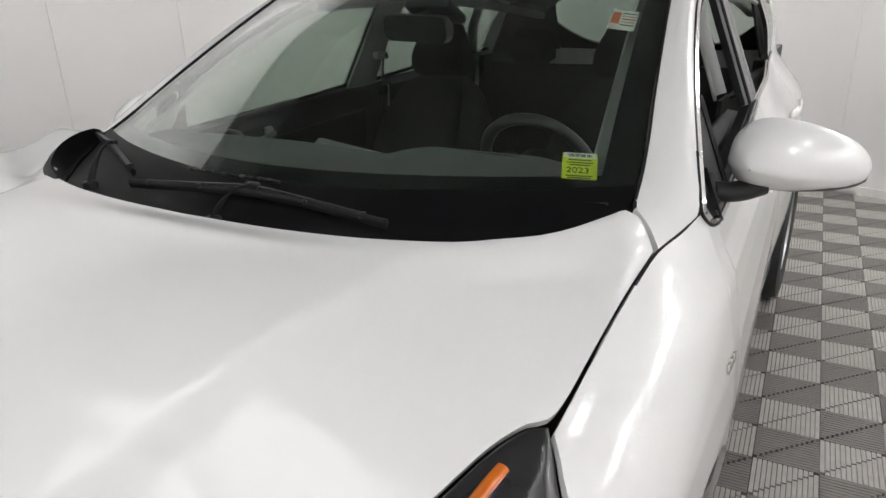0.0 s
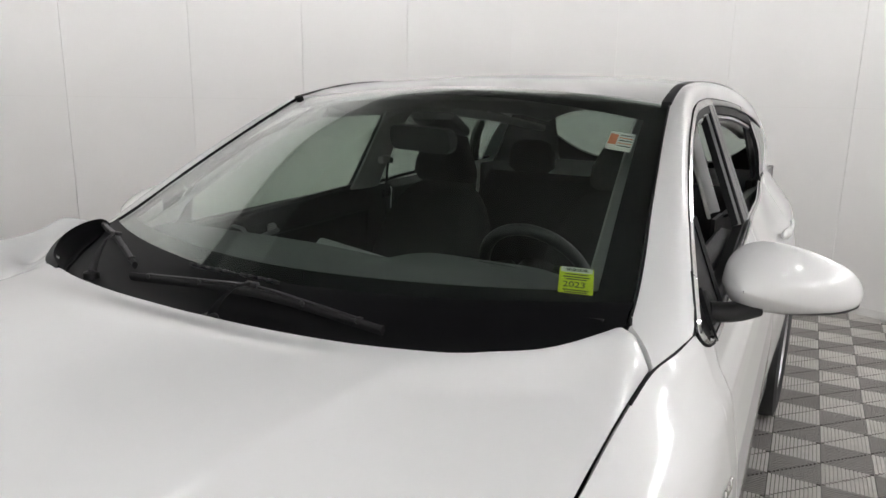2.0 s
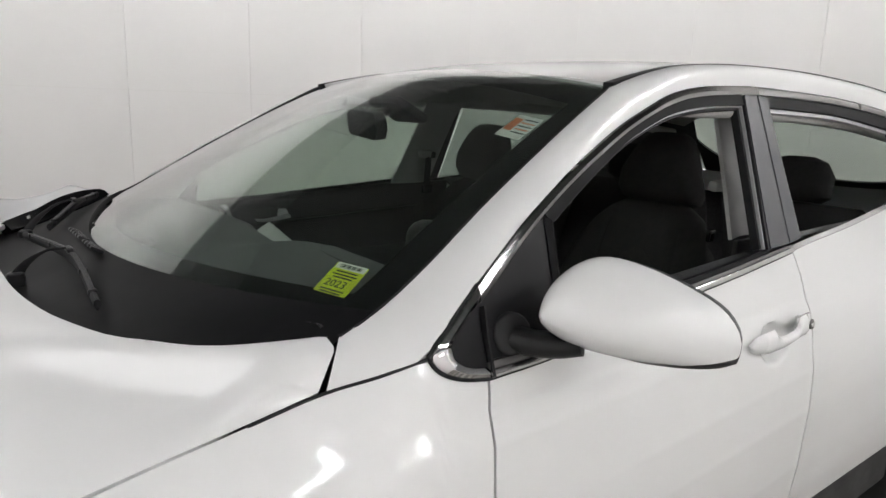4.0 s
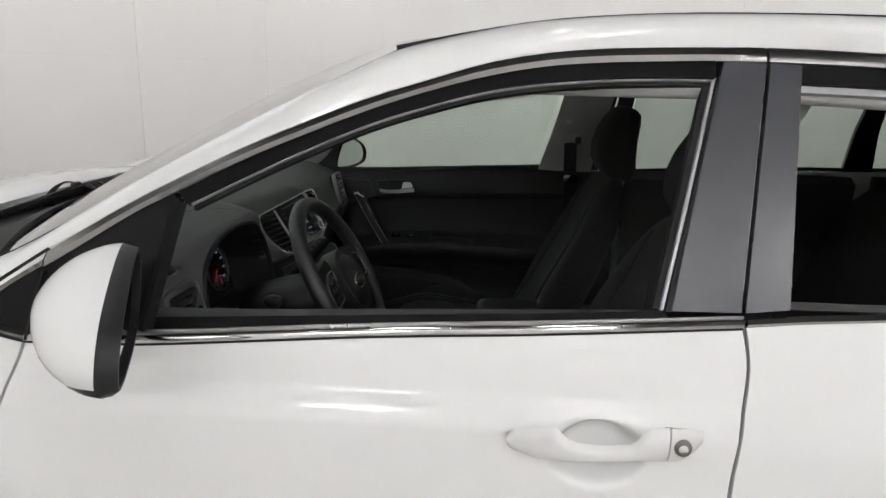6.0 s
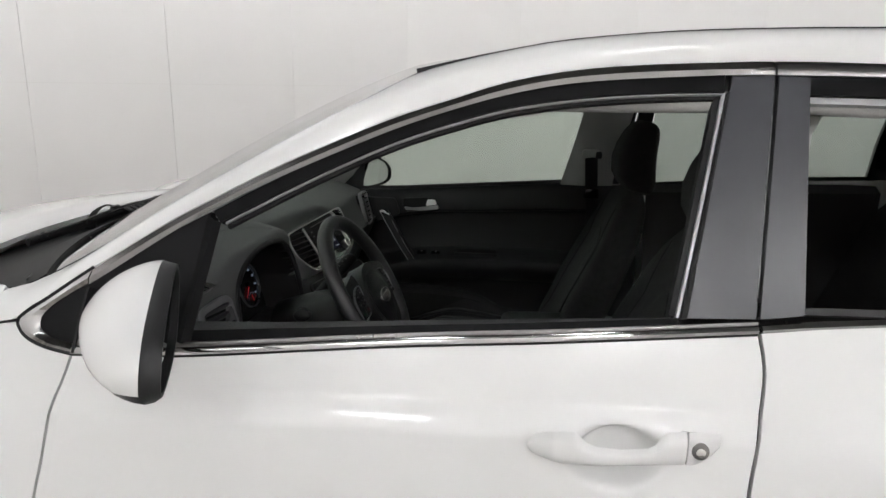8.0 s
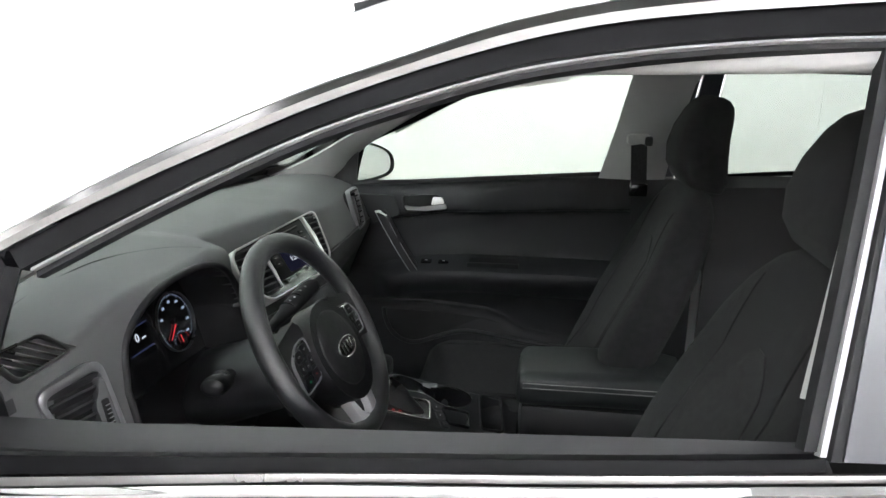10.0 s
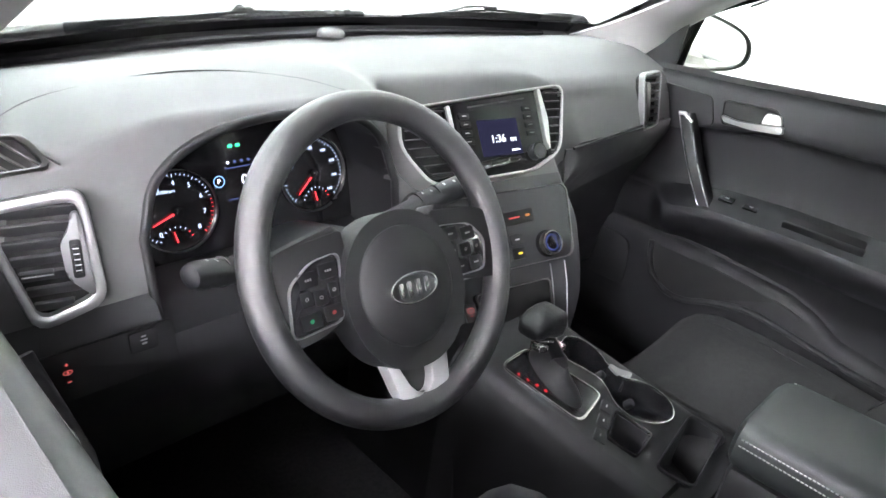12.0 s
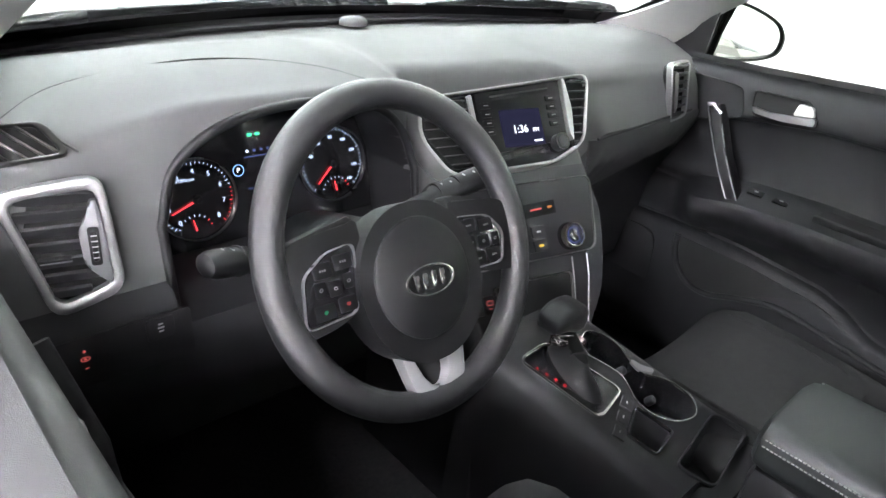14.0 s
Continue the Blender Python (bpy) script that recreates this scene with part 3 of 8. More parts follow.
def hood_skin():
    rear_half = curve([V(-x, y, z) for x, y, z in COWL][::-1], 28)
    lamp_side = [V(-0.800, 0.244, 1.000), V(-0.781, 0.266, 1.001), V(-0.758, 0.315, 0.994), V(-0.742, 0.365, 0.983), V(-0.725, 0.415, 0.968), V(-0.702, 0.470, 0.950),
                 V(-0.665, 0.550, 0.920), V(-0.620, 0.630, 0.880), V(-0.57, 0.70, 0.84), V(-0.53, 0.80, 0.80)]
    edge = curve([V(-0.816, -0.180, 1.081)] + [p + V(0.006, 0, 0.001) for p in GAP[3:7]] + lamp_side, 72)
    nu, nv = 150, 72
    G = []
    for j in range(nv):
        v = j / (nv - 1)
        row = []
        e = edge[j]
        for i in range(nu):
            s = -1 + 2 * i / (nu - 1)
            a = abs(s)
            k = min(26.999, (1 - a) * 27)
            q = int(k)
            rp = rear_half[q].lerp(rear_half[min(q + 1, 27)], k - q)
            xr = -rp.x
            x = (xr / 0.816 * (1 - v) + a * v) * -e.x
            w = a ** 6
            y = (rp.y + (0.80 - rp.y) * v) * (1 - w) + e.y * w
            # a raised middle, a crease on each side, a hollow beyond it and a rounded outer edge
            fold = max(0.2, 0.508 - 0.05 * y - 0.24 * y * abs(y))
            top = 1.124 - 0.035 * v - 0.20 * v ** 3.2 + 0.018 * (1 - min(1, x / fold) ** 2.6)
            t = max(0, (x - fold) / max(0.05, -e.x - fold))
            t = (math.sqrt(t * t + 0.0018) - 0.0424) if t > 0 else 0
            drop = 0.46 * (1 - math.exp(-t / 0.22)) / (1 - math.exp(-1 / 0.22)) + 0.54 * min(1.05, t / 0.9585) ** 3.4
            k = min(1, max(0, (x - fold + 0.01) / 0.07))
            zt = top - (top - e.z) * drop - 0.008 * k * k * (3 - 2 * k) * (1 - t ** 2)
            q = min(1, 6 * v)
            q = q * q * (3 - 2 * q)
            z = rp.z * (1 - q) + zt * q
            if v == 0:
                x, y, z = xr, rp.y, rp.z
            elif a > 0.999:
                x, y, z = -e.x, e.y, e.z
            row.append(V(math.copysign(x, s), y, z))
        G.append(row)
    return shell(G, 0.012, (0, 0, -1))


part("hood", hood_skin(), PAINT, car, "white hood with soft lengthwise creases")

# pillar and roof side rail, lofted between the window trim and the windshield edge
WS_EDGE = [V(-0.765, -0.240, 1.134), V(-0.757, -0.271, 1.140), V(-0.748, -0.342, 1.172), V(-0.733, -0.431, 1.222), V(-0.711, -0.541, 1.289), V(-0.688, -0.665, 1.359),
           V(-0.663, -0.804, 1.435), V(-0.642, -0.93, 1.500), V(-0.636, -0.975, 1.521)]
DITCH = [V(-0.618, -1.10, 1.553), V(-0.608, -1.25, 1.577), V(-0.604, -1.5, 1.592), V(-0.604, -1.9, 1.592), V(-0.60, -2.4, 1.567), V(-0.58, -2.9, 1.52), V(-0.56, -3.1, 1.495)]
REAR_TOP = [(-1.70, 1.535), (-2.05, 1.522), (-2.4, 1.490), (-2.75, 1.43), (-3.1, 1.33)]


def pillar_skin():
    n = 70
    inner = curve(WS_EDGE + DITCH, n)
    outer = curve([V(-0.823, -0.188, 1.082), V(-0.846, -0.265, 1.098)] + [on_side(y + 0.001, z + 0.0025, 0.001) for y, z in TRIM_TOP + REAR_TOP], n)
    # match both lines by length along the car
    outer_y = [-p.y for p in outer]
    G = [[], [], [], [], [], [], [], []]
    m = len(G)
    for i, a in enumerate(inner):
        f = i / (n - 1)
        b = outer[i]
        for j in range(m):
            t = j / (m - 1)
            p = a.lerp(b, t)
            bulge = 0.020 * math.sin(math.pi * t) * min(1, 3 * f + 0.3)
            p += V(-0.62, 0.15, 0.77).normalized() * bulge
            G[j].append(p)
    return shell(G, 0.014, (0.6, 0, -0.8))


both("pillar_panel", pillar_skin, PAINT, car, "white windshield pillar and roof side rail")


def roof_half(y):
    return float(np.interp(-y, [0.975, 1.1, 1.25, 1.5, 1.9, 2.4, 2.9, 3.1], [0.628, 0.610, 0.600, 0.596, 0.596, 0.592, 0.572, 0.552]))


def roof_skin():
    ys = [-0.985 - (3.12 - 0.985) * j / 40 for j in range(41)]
    G = []
    for y in ys:
        h = roof_half(y)
        zc = float(np.interp(-y, [0.985, 1.2, 1.45, 1.7, 2.0, 2.4, 2.8, 3.12], [1.556, 1.594, 1.613, 1.620, 1.618, 1.602, 1.572, 1.535]))
        ze = float(np.interp(-y, [0.975, 1.1, 1.25, 1.5, 1.9, 2.4, 2.9, 3.1], [1.521, 1.552, 1.575, 1.590, 1.590, 1.565, 1.518, 1.493]))
        G.append([V(h * s, y + 0.012 * (abs(s) ** 2), ze + (zc - ze) * (1 - abs(s) ** 2.2)) for s in [-1 + 2 * i / 30 for i in range(31)]])
    return shell(G, 0.012, (0, 0, -1))


part("roof", roof_skin(), PAINT, car, "white roof panel")


def ditch_strip():
    return sweep([p + V(0.002, 0, 0.001) for p in curve([WS_EDGE[-1] + V(0.004, 0.014, 0.002)] + DITCH, 40)], [(-0.015, -0.02), (0.013, -0.02), (0.012, 0.0), (-0.013, 0.0)])


both("roof_molding", ditch_strip, RUBBER, car, "black rubber roof ditch molding")

# window trim
def strip_between(lo, hi, off, thick, n=50, lift=0.0):
    a, b = curve([V(*p, 0) for p in lo], n), curve([V(*p, 0) for p in hi], n)
    G = [[on_side(p.x, p.y, off) for p in a], [on_side((p.x + q.x) / 2, (p.y + q.y) / 2, off + lift) for p, q in zip(a, b)], [on_side(p.x, p.y, off) for p in b]]
    return shell(G, thick, (1, 0, 0))


def trim_gap():
    """The dark joint between the window surround and the pillar."""
    return strip_between([(y, z - 0.003) for y, z in TRIM_TOP], [(y + 0.002, z + 0.006) for y, z in TRIM_TOP], -0.006, 0.006)


def tip_gap():
    return strip_between([(-0.4360, 1.069), (-0.440, 1.12), (-0.447, 1.168)], [(-0.4400, 1.069), (-0.444, 1.12), (-0.451, 1.168)], 0.0108, 0.012, 8)


def belt_gap():
    return strip_between([(y, z - 0.0055) for y, z in BELT_BOT], [(y, z - 0.001) for y, z in BELT_BOT], 0.0015, 0.006)


def upper_trim():
    return strip_between([(-0.446, 1.171)] + TRIM_BOT[1:], [(-0.449, 1.193)] + [(y, z + 0.001) for y, z in TRIM_TOP[2:]], 0.0045, 0.015, lift=0.004)


def nose_trim():
    """The bright loop round the front tip of the side window."""
    bm = bmesh.new()
    outer = [(-0.447, 1.192), (-0.412, 1.168), (-0.376, 1.143), (-0.346, 1.123), (-0.335, 1.111), (-0.344, 1.096), (-0.362, 1.085), (-0.390, 1.075), (-0.434, 1.067)]
    inner = [(-0.444, 1.172), (-0.422, 1.159), (-0.396, 1.142), (-0.378, 1.127), (-0.372, 1.115), (-0.374, 1.103), (-0.384, 1.094), (-0.402, 1.086), (-0.434, 1.080)]
    return shell([[on_side(p.x, p.y, 0.004) for p in curve([V(*q, 0) for q in outer], 40)],
                  [on_side(p.x, p.y, 0.009) for p in curve([V((a[0] + b[0]) / 2, (a[1] + b[1]) / 2, 0) for a, b in zip(outer, inner)], 40)],
                  [on_side(p.x, p.y, 0.004) for p in curve([V(*q, 0) for q in inner], 40)]], 0.012, (1, 0, 0), bm)


def tip_outline():
    """The dark joint between the bright tip and the painted panels."""
    line = [(-0.449, 1.196), (-0.412, 1.171), (-0.376, 1.146), (-0.345, 1.126), (-0.331, 1.111), (-0.341, 1.094), (-0.360, 1.082), (-0.390, 1.072), (-0.434, 1.064)]
    return sweep([on_side(p.x, p.y, 0.001) for p in curve([V(*q, 0) for q in line], 40)], circle(0.0034, 8))


def belt_trim():
    lo = BELT_BOT
    return strip_between(lo, [(y, z + 0.010) for y, z in lo], 0.008, 0.018, lift=0.002)


def tip_fill():
    """Black plate inside the bright tip."""
    return strip_between([(-0.366, 1.112), (-0.372, 1.100), (-0.390, 1.089), (-0.438, 1.078)], [(-0.367, 1.117), (-0.378, 1.131), (-0.402, 1.150), (-0.438, 1.174)], 0.001, 0.01)


def belt_band():
    """Upper half of the belt above the chrome line, its dark reflection put into a satin colour."""
    lo = [(y, z + 0.0105) for y, z in BELT_BOT]
    hi = [(-0.434, 1.088), (-0.608, 1.089), (-0.957, 1.114), (-1.218, 1.129), (-1.517, 1.149)]
    return strip_between(lo, hi, 0.005, 0.016, lift=0.001)


for mk in (front_door, front_door_p):
    flip = mk is front_door_p
    for nm, fn, mt, lab in (("window_trim", upper_trim, SURROUND, "satin metal window surround"), ("tip_trim", nose_trim, BELT_CHROME, "chrome window tip"), ("belt_molding", belt_trim, BELT_CHROME, "chrome belt molding"), ("belt_band", belt_band, SATIN, "upper half of the belt molding, its dark reflection put in the colour"), ("tip_plate", tip_fill, SAIL, "black window tip plate")):
        part(nm, mirrored(fn()) if flip else fn(), mt, mk, lab)
    for fn in (trim_gap, tip_gap, belt_gap, tip_outline):
        part("joint_line", mirrored(fn()) if flip else fn(), RUBBER, mk, "thin black rubber joint")


def frame_black():
    """The black sash between the metal surround and the glass opening."""
    return strip_between([(-0.655, 1.270)] + OPEN_TOP[1:], [(-0.640, 1.288)] + TRIM_BOT[4:-1], -0.002, 0.020)


def sail_short():
    """The passenger's corner panel, whose window starts further ahead."""
    top = [(-0.372, 1.114), (-0.405, 1.142), (-0.45, 1.173), (-0.485, 1.196), (-0.535, 1.229)]
    bot = [(-0.374, 1.108), (-0.393, 1.097), (-0.42, 1.089), (-0.45, 1.088), (-0.487, 1.088)]
    return strip_between(bot, top, -0.001, 0.02)


def post_short():
    return shell([[on_side(y, z, 0.002) for y, z in ((-0.484, 1.088), (-0.508, 1.16), (-0.534, 1.233))],
                  [on_side(y, z, 0.008) for y, z in ((-0.491, 1.088), (-0.515, 1.16), (-0.543, 1.232))],
                  [on_side(y, z, 0.0) for y, z in ((-0.498, 1.089), (-0.522, 1.16), (-0.552, 1.228))]], 0.024, (1, 0, 0))


def frame_short():
    return strip_between([(-0.556, 1.228), (-0.61, 1.258)] + OPEN_TOP[1:], [(-0.545, 1.236), (-0.60, 1.268)] + TRIM_BOT[4:-1], -0.002, 0.020)


def sail_black():
    top = [(-0.372, 1.114), (-0.405, 1.142), (-0.485, 1.196), (-0.573, 1.253), (-0.638, 1.287)]
    bot = [(-0.374, 1.108), (-0.393, 1.097), (-0.43, 1.089), (-0.52, 1.088), (-0.607, 1.089)]
    return strip_between(bot, top, -0.001, 0.02)


def post_black():
    return shell([[on_side(y, z, 0.002) for y, z in ((-0.604, 1.088), (-0.620, 1.185), (-0.634, 1.283))],
                  [on_side(y, z, 0.008) for y, z in ((-0.615, 1.088), (-0.631, 1.185), (-0.647, 1.276))],
                  [on_side(y, z, 0.0) for y, z in ((-0.628, 1.089), (-0.643, 1.185), (-0.657, 1.272))]], 0.024, (1, 0, 0))


def channel_top():
    return strip_between([(y, z - 0.005) for y, z in OPEN_TOP], [(y, z + 0.0) for y, z in OPEN_TOP], -0.010, 0.010)


def channel_inner():
    return strip_between([(y - 0.002, z - 0.013) for y, z in OPEN_TOP], [(y, z - 0.005) for y, z in OPEN_TOP], -0.018, 0.012)


def rear_channel(a, b, off, thick):
    line = [(-1.399, 1.147), (-1.438, 1.319), (-1.474, 1.491)]
    return strip_between([(y + a, z) for y, z in line], [(y + b, z) for y, z in line], off, thick)


def belt_rubber():
    return strip_between([(-0.61, 1.086), (-0.957, 1.110), (-1.218, 1.125), (-1.40, 1.139)], [(-0.61, 1.103), (-0.957, 1.122), (-1.218, 1.136), (-1.40, 1.148)], -0.005, 0.03)


def pillar_cover(a0, a1, b0, b1):
    lo = [V(*a0), V(*a1)]
    G = [[on_side(y, z, 0.0) for y, z in [(p0[0] + (p1[0] - p0[0]) * t, p0[1] + (p1[1] - p0[1]) * t) for t in [k / 8 for k in range(9)]]] for p0, p1 in ((a0, a1), ((np.array(a0) + np.array(b0)) / 2, (np.array(a1) + np.array(b1)) / 2), (b0, b1))]
    return shell(G, 0.016, (1, 0, 0))


for mk in (front_door, front_door_p):
    fx = (lambda b: mirrored(b)) if mk is front_door_p else (lambda b: b)
    part("window_frame", fx(frame_short() if mk is front_door_p else frame_black()), FRAME, mk, "black window frame")
    part("sail_panel", fx(sail_short() if mk is front_door_p else sail_black()), SAIL, mk, "black corner panel behind the door mirror")
    part("division_post", fx(post_short() if mk is front_door_p else post_black()), FRAME, mk)
    part("glass_run", fx(channel_top()), CHANNEL, mk, "pale grey glass run channel")
    if mk is front_door:
        part("weatherstrip", fx(channel_inner()), RUBBER, mk)
    part("weatherstrip", fx(belt_rubber()), FRAME, mk)
    part("glass_run", fx(rear_channel(-0.003, 0.002, -0.010, 0.012)), CHANNEL, mk, "pale grey glass run channel")
    part("weatherstrip", fx(rear_channel(0.002, 0.012, -0.018, 0.02)), RUBBER, mk)
    part("weatherstrip", fx(rear_channel(-0.014, -0.004, -0.003, 0.02)), RUBBER, mk)
    part("pillar_cover", fx(pillar_cover((-1.412, 1.149), (-1.486, 1.516), (-1.515, 1.151), (-1.553, 1.517))), PILLAR, mk, "black film pillar cover")
for mk in (rear_door, rear_door_p):
    fx = (lambda b: mirrored(b)) if mk is rear_door_p else (lambda b: b)
    part("pillar_cover", fx(pillar_cover((-1.522, 1.151), (-1.560, 1.517), (-1.588, 1.158), (-1.608, 1.514))), PILLAR, mk, "black film pillar cover")
    part("belt_molding", fx(strip_between([(-1.523, 1.133), (-1.7, 1.148), (-2.1, 1.177), (-2.6, 1.20)], [(-1.523, 1.143), (-1.7, 1.158), (-2.1, 1.187), (-2.6, 1.209)], 0.004, 0.016, lift=0.005)), BELT_CHROME, mk, "chrome belt molding")
    part("window_trim", fx(strip_between([(-1.555, 1.518), (-1.702, 1.516), (-2.05, 1.503), (-2.4, 1.47), (-2.75, 1.41)], [(-1.555, 1.536), (-1.70, 1.534), (-2.05, 1.521), (-2.4, 1.489), (-2.75, 1.429)], 0.004, 0.014, lift=0.003)), SATIN, mk, "satin metal window surround")
    part("window_frame", fx(strip_between([(-1.606, 1.487), (-1.75, 1.484), (-2.05, 1.470), (-2.40, 1.43)], [(-1.606, 1.515), (-1.75, 1.514), (-2.05, 1.502), (-2.40, 1.469)], -0.002, 0.02)), FRAME, mk, "black window frame")
    part("glass_run", fx(strip_between([(-1.61, 1.473), (-1.75, 1.470), (-2.05, 1.456), (-2.40, 1.415)], [(-1.61, 1.486), (-1.75, 1.483), (-2.05, 1.469), (-2.40, 1.428)], -0.012, 0.012)), CHANNEL, mk)
    part("window_frame", fx(pillar_cover((-2.36, 1.19), (-2.38, 1.44), (-2.46, 1.195), (-2.44, 1.45))), BLACK_GLOSS, mk)

# quarter panels and the tail
def quarter_skin():
    front = [(-2.306, 0.42), (-2.326, 0.55), (-2.426, 0.75), (-2.556, 0.95), (-2.606, 1.19)]
    back = [(-3.45, 0.42), (-3.52, 0.62), (-3.50, 0.85), (-3.42, 1.1), (-3.33, 1.22)]
    return shell(side_patch([front[0], back[0]], [(-2.606, 1.19), (-3.33, 1.22)], front, back, 24, 20), 0.012, (1, 0, 0))


def rear_pillar():
    G = side_patch([(-2.60, 1.187), (-3.33, 1.214)], [(-2.76, 1.43), (-3.1, 1.34)], [(-2.60, 1.187), (-2.76, 1.43)], [(-3.33, 1.214), (-3.1, 1.34)], 14, 10)
    return shell(G, 0.012, (1, 0, 0))


both("quarter_panel", quarter_skin, PAINT, car)
both("rear_pillar", rear_pillar, PAINT, car)
both("quarter_glass", lambda: pillar_cover((-2.465, 1.192), (-2.455, 1.44), (-2.597, 1.188), (-2.72, 1.42)), REAR_GLASS, car, "dark rear quarter glass")


def tail_section(z, y, h):
    return [V(h * s, y + 0.06 * (s * s), z) for s in [-1 + i / 8 for i in range(17)]]


tail = [tail_section(z, y, h) for z, y, h in ((0.35, -3.52, 0.84), (0.6, -3.57, 0.85), (0.85, -3.56, 0.84), (1.05, -3.51, 0.80), (1.15, -3.47, 0.76))]
part("tailgate", shell(tail, 0.015, (0, 1, 0)), PAINT, car, "white tailgate and rear bumper")
rear_glass = [tail_section(z, y, h) for z, y, h in ((1.153, -3.468, 0.73), (1.22, -3.415, 0.71), (1.32, -3.32, 0.68), (1.42, -3.22, 0.62), (1.50, -3.13, 0.56))]
part("rear_window", shell(rear_glass, 0.004, (0, 1, 0)), REAR_GLASS, car, "dark tinted rear window")

# front: bumper, grille, headlamps
def front_section(z, y, h, bow):
    return [V(h * s, y - bow * abs(s) ** 2.6, z) for s in [-1 + i / 10 for i in range(21)]]


nose = [front_section(z, y, h, b) for z, y, h, b in ((0.22, 0.80, 0.80, 0.28), (0.35, 0.87, 0.86, 0.33), (0.5, 0.90, 0.885, 0.38), (0.65, 0.90, 0.875, 0.37), (0.78, 0.87, 0.85, 0.36), (0.85, 0.82, 0.70, 0.16))]
part("front_bumper", shell(nose, 0.015, (0, -1, 0)), PAINT, car, "white front bumper")
part("grille", shell([front_section(z, y, 0.40, 0.03) for z, y in ((0.60, 0.905), (0.70, 0.90), (0.80, 0.885))], 0.02, (0, -1, 0)), BLACK_GLOSS, car, "black front grille")


def headlamp():
    """A swept-back lamp lying on the fender's shoulder."""
    rim = [V(-0.804, 0.252, 0.995), V(-0.783, 0.272, 0.997), V(-0.762, 0.318, 0.990), V(-0.746, 0.368, 0.979), V(-0.729, 0.418, 0.964), V(-0.706, 0.473, 0.946), V(-0.669, 0.553, 0.916),
           V(-0.624, 0.633, 0.876), V(-0.70, 0.66, 0.80), V(-0.80, 0.55, 0.80), V(-0.880, 0.43, 0.84), V(-0.872, 0.36, 0.912), V(-0.838, 0.305, 0.960), V(-0.815, 0.268, 0.988)]
    n = 44
    closed = curve(rim + rim[:1], n + 1)[:n]
    c = sum(closed, V(0, 0, 0)) / n
    bm = bmesh.new()
    rings = []
    for k, (t, lift) in enumerate(((1.0, -0.03), (1.0, -0.001), (0.96, 0.005), (0.85, 0.012), (0.65, 0.019), (0.4, 0.024), (0.12, 0.026))):
        rings.append([c.lerp(p, t) + V(-0.45, 0.25, 0.86).normalized() * lift for p in closed])
    return loft(rings, bm)


lamp_l, lamp_r = both("headlamp", headlamp, LAMP_DARK, car, "dark swept-back headlamp with an amber reflector")


def amber_piece():
    return sweep(curve([V(-0.782, 0.335, 0.984), V(-0.775, 0.38, 0.975), V(-0.765, 0.46, 0.952)], 10), circle(0.009, 10, 0.007))


part("reflector", amber_piece(), AMBER, lamp_l, "amber side reflector")
part("reflector", mirrored(amber_piece()), AMBER, lamp_r, "amber side reflector")

# underbody and firewall close the car
def plain_box(lo, hi, bevel=0.02):
    c = [(a + b) / 2 for a, b in zip(lo, hi)]
    return box(Matrix.Translation(c), [b - a for a, b in zip(lo, hi)], bevel)


part("underbody", plain_box((-0.78, -3.40, 0.22), (0.78, 0.70, 0.36)), DARK, car)
part("firewall", plain_box((-0.74, -0.16, 0.36), (0.74, -0.12, 1.08), 0.005), DARK, car)
part("engine_cover", plain_box((-0.68, -0.10, 0.5), (0.68, 0.62, 0.86)), DARK, car)
both("rocker", lambda: plain_box((-0.87, -2.30, 0.26), (-0.78, -0.43, 0.42), 0.02), PLASTIC, car, "black plastic sill cladding")
both("inner_sill", lambda: plain_box((-0.80, -2.30, 0.34), (-0.70, -0.40, 0.46), 0.02), DARK, car)
both("inner_fender", lambda: plain_box((-0.76, -0.42, 0.7), (-0.70, 0.30, 1.0), 0.01), DARK, car)
both("wheel_house", lambda: plain_box((-0.74, -0.48, 0.36), (-0.70, 0.42, 0.9), 0.01), DARK, car)


# wheels
def wheel_thing():
    prof = [(0.215, -0.105), (0.24, -0.112), (0.30, -0.116), (0.335, -0.105), (0.345, -0.08), (0.348, 0.0), (0.345, 0.08), (0.335, 0.105), (0.30, 0.116), (0.24, 0.112), (0.215, 0.105)]
    bm = bmesh.new()
    n = 48
    R = []
    for i in range(n):
        a = 2 * math.pi * i / n
        R.append([bm.verts.new((x, r * math.cos(a), r * math.sin(a))) for r, x in prof])
    for i in range(n):
        for k in range(len(prof) - 1):
            bm.faces.new((R[i][k], R[i][k + 1], R[(i + 1) % n][k + 1], R[(i + 1) % n][k]))
    bmesh.ops.recalc_face_normals(bm, faces=bm.faces)
    return bm


def rim_mesh():
    bm = bmesh.new()
    n = 40
    prof = [(0.218, 0.10), (0.218, -0.10), (0.205, -0.105), (0.195, -0.09), (0.19, 0.06), (0.06, 0.07)]
    R = [[bm.verts.new((x, r * math.cos(2 * math.pi * i / n), r * math.sin(2 * math.pi * i / n))) for r, x in prof] for i in range(n)]
    for i in range(n):
        for k in range(len(prof) - 1):
            bm.faces.new((R[i][k], R[i][k + 1], R[(i + 1) % n][k + 1], R[(i + 1) % n][k]))
    for k in range(5):
        m = Matrix.Rotation(2 * math.pi * k / 5, 4, "X")
        box(m @ Matrix.Translation((-0.075, 0.12, 0)), (0.03, 0.20, 0.05), 0.008, 2, bm)
    box(Matrix.Translation((-0.075, 0, 0)), (0.04, 0.12, 0.12), 0.02, 2, bm)
    bmesh.ops.recalc_face_normals(bm, faces=bm.faces)
    return bm


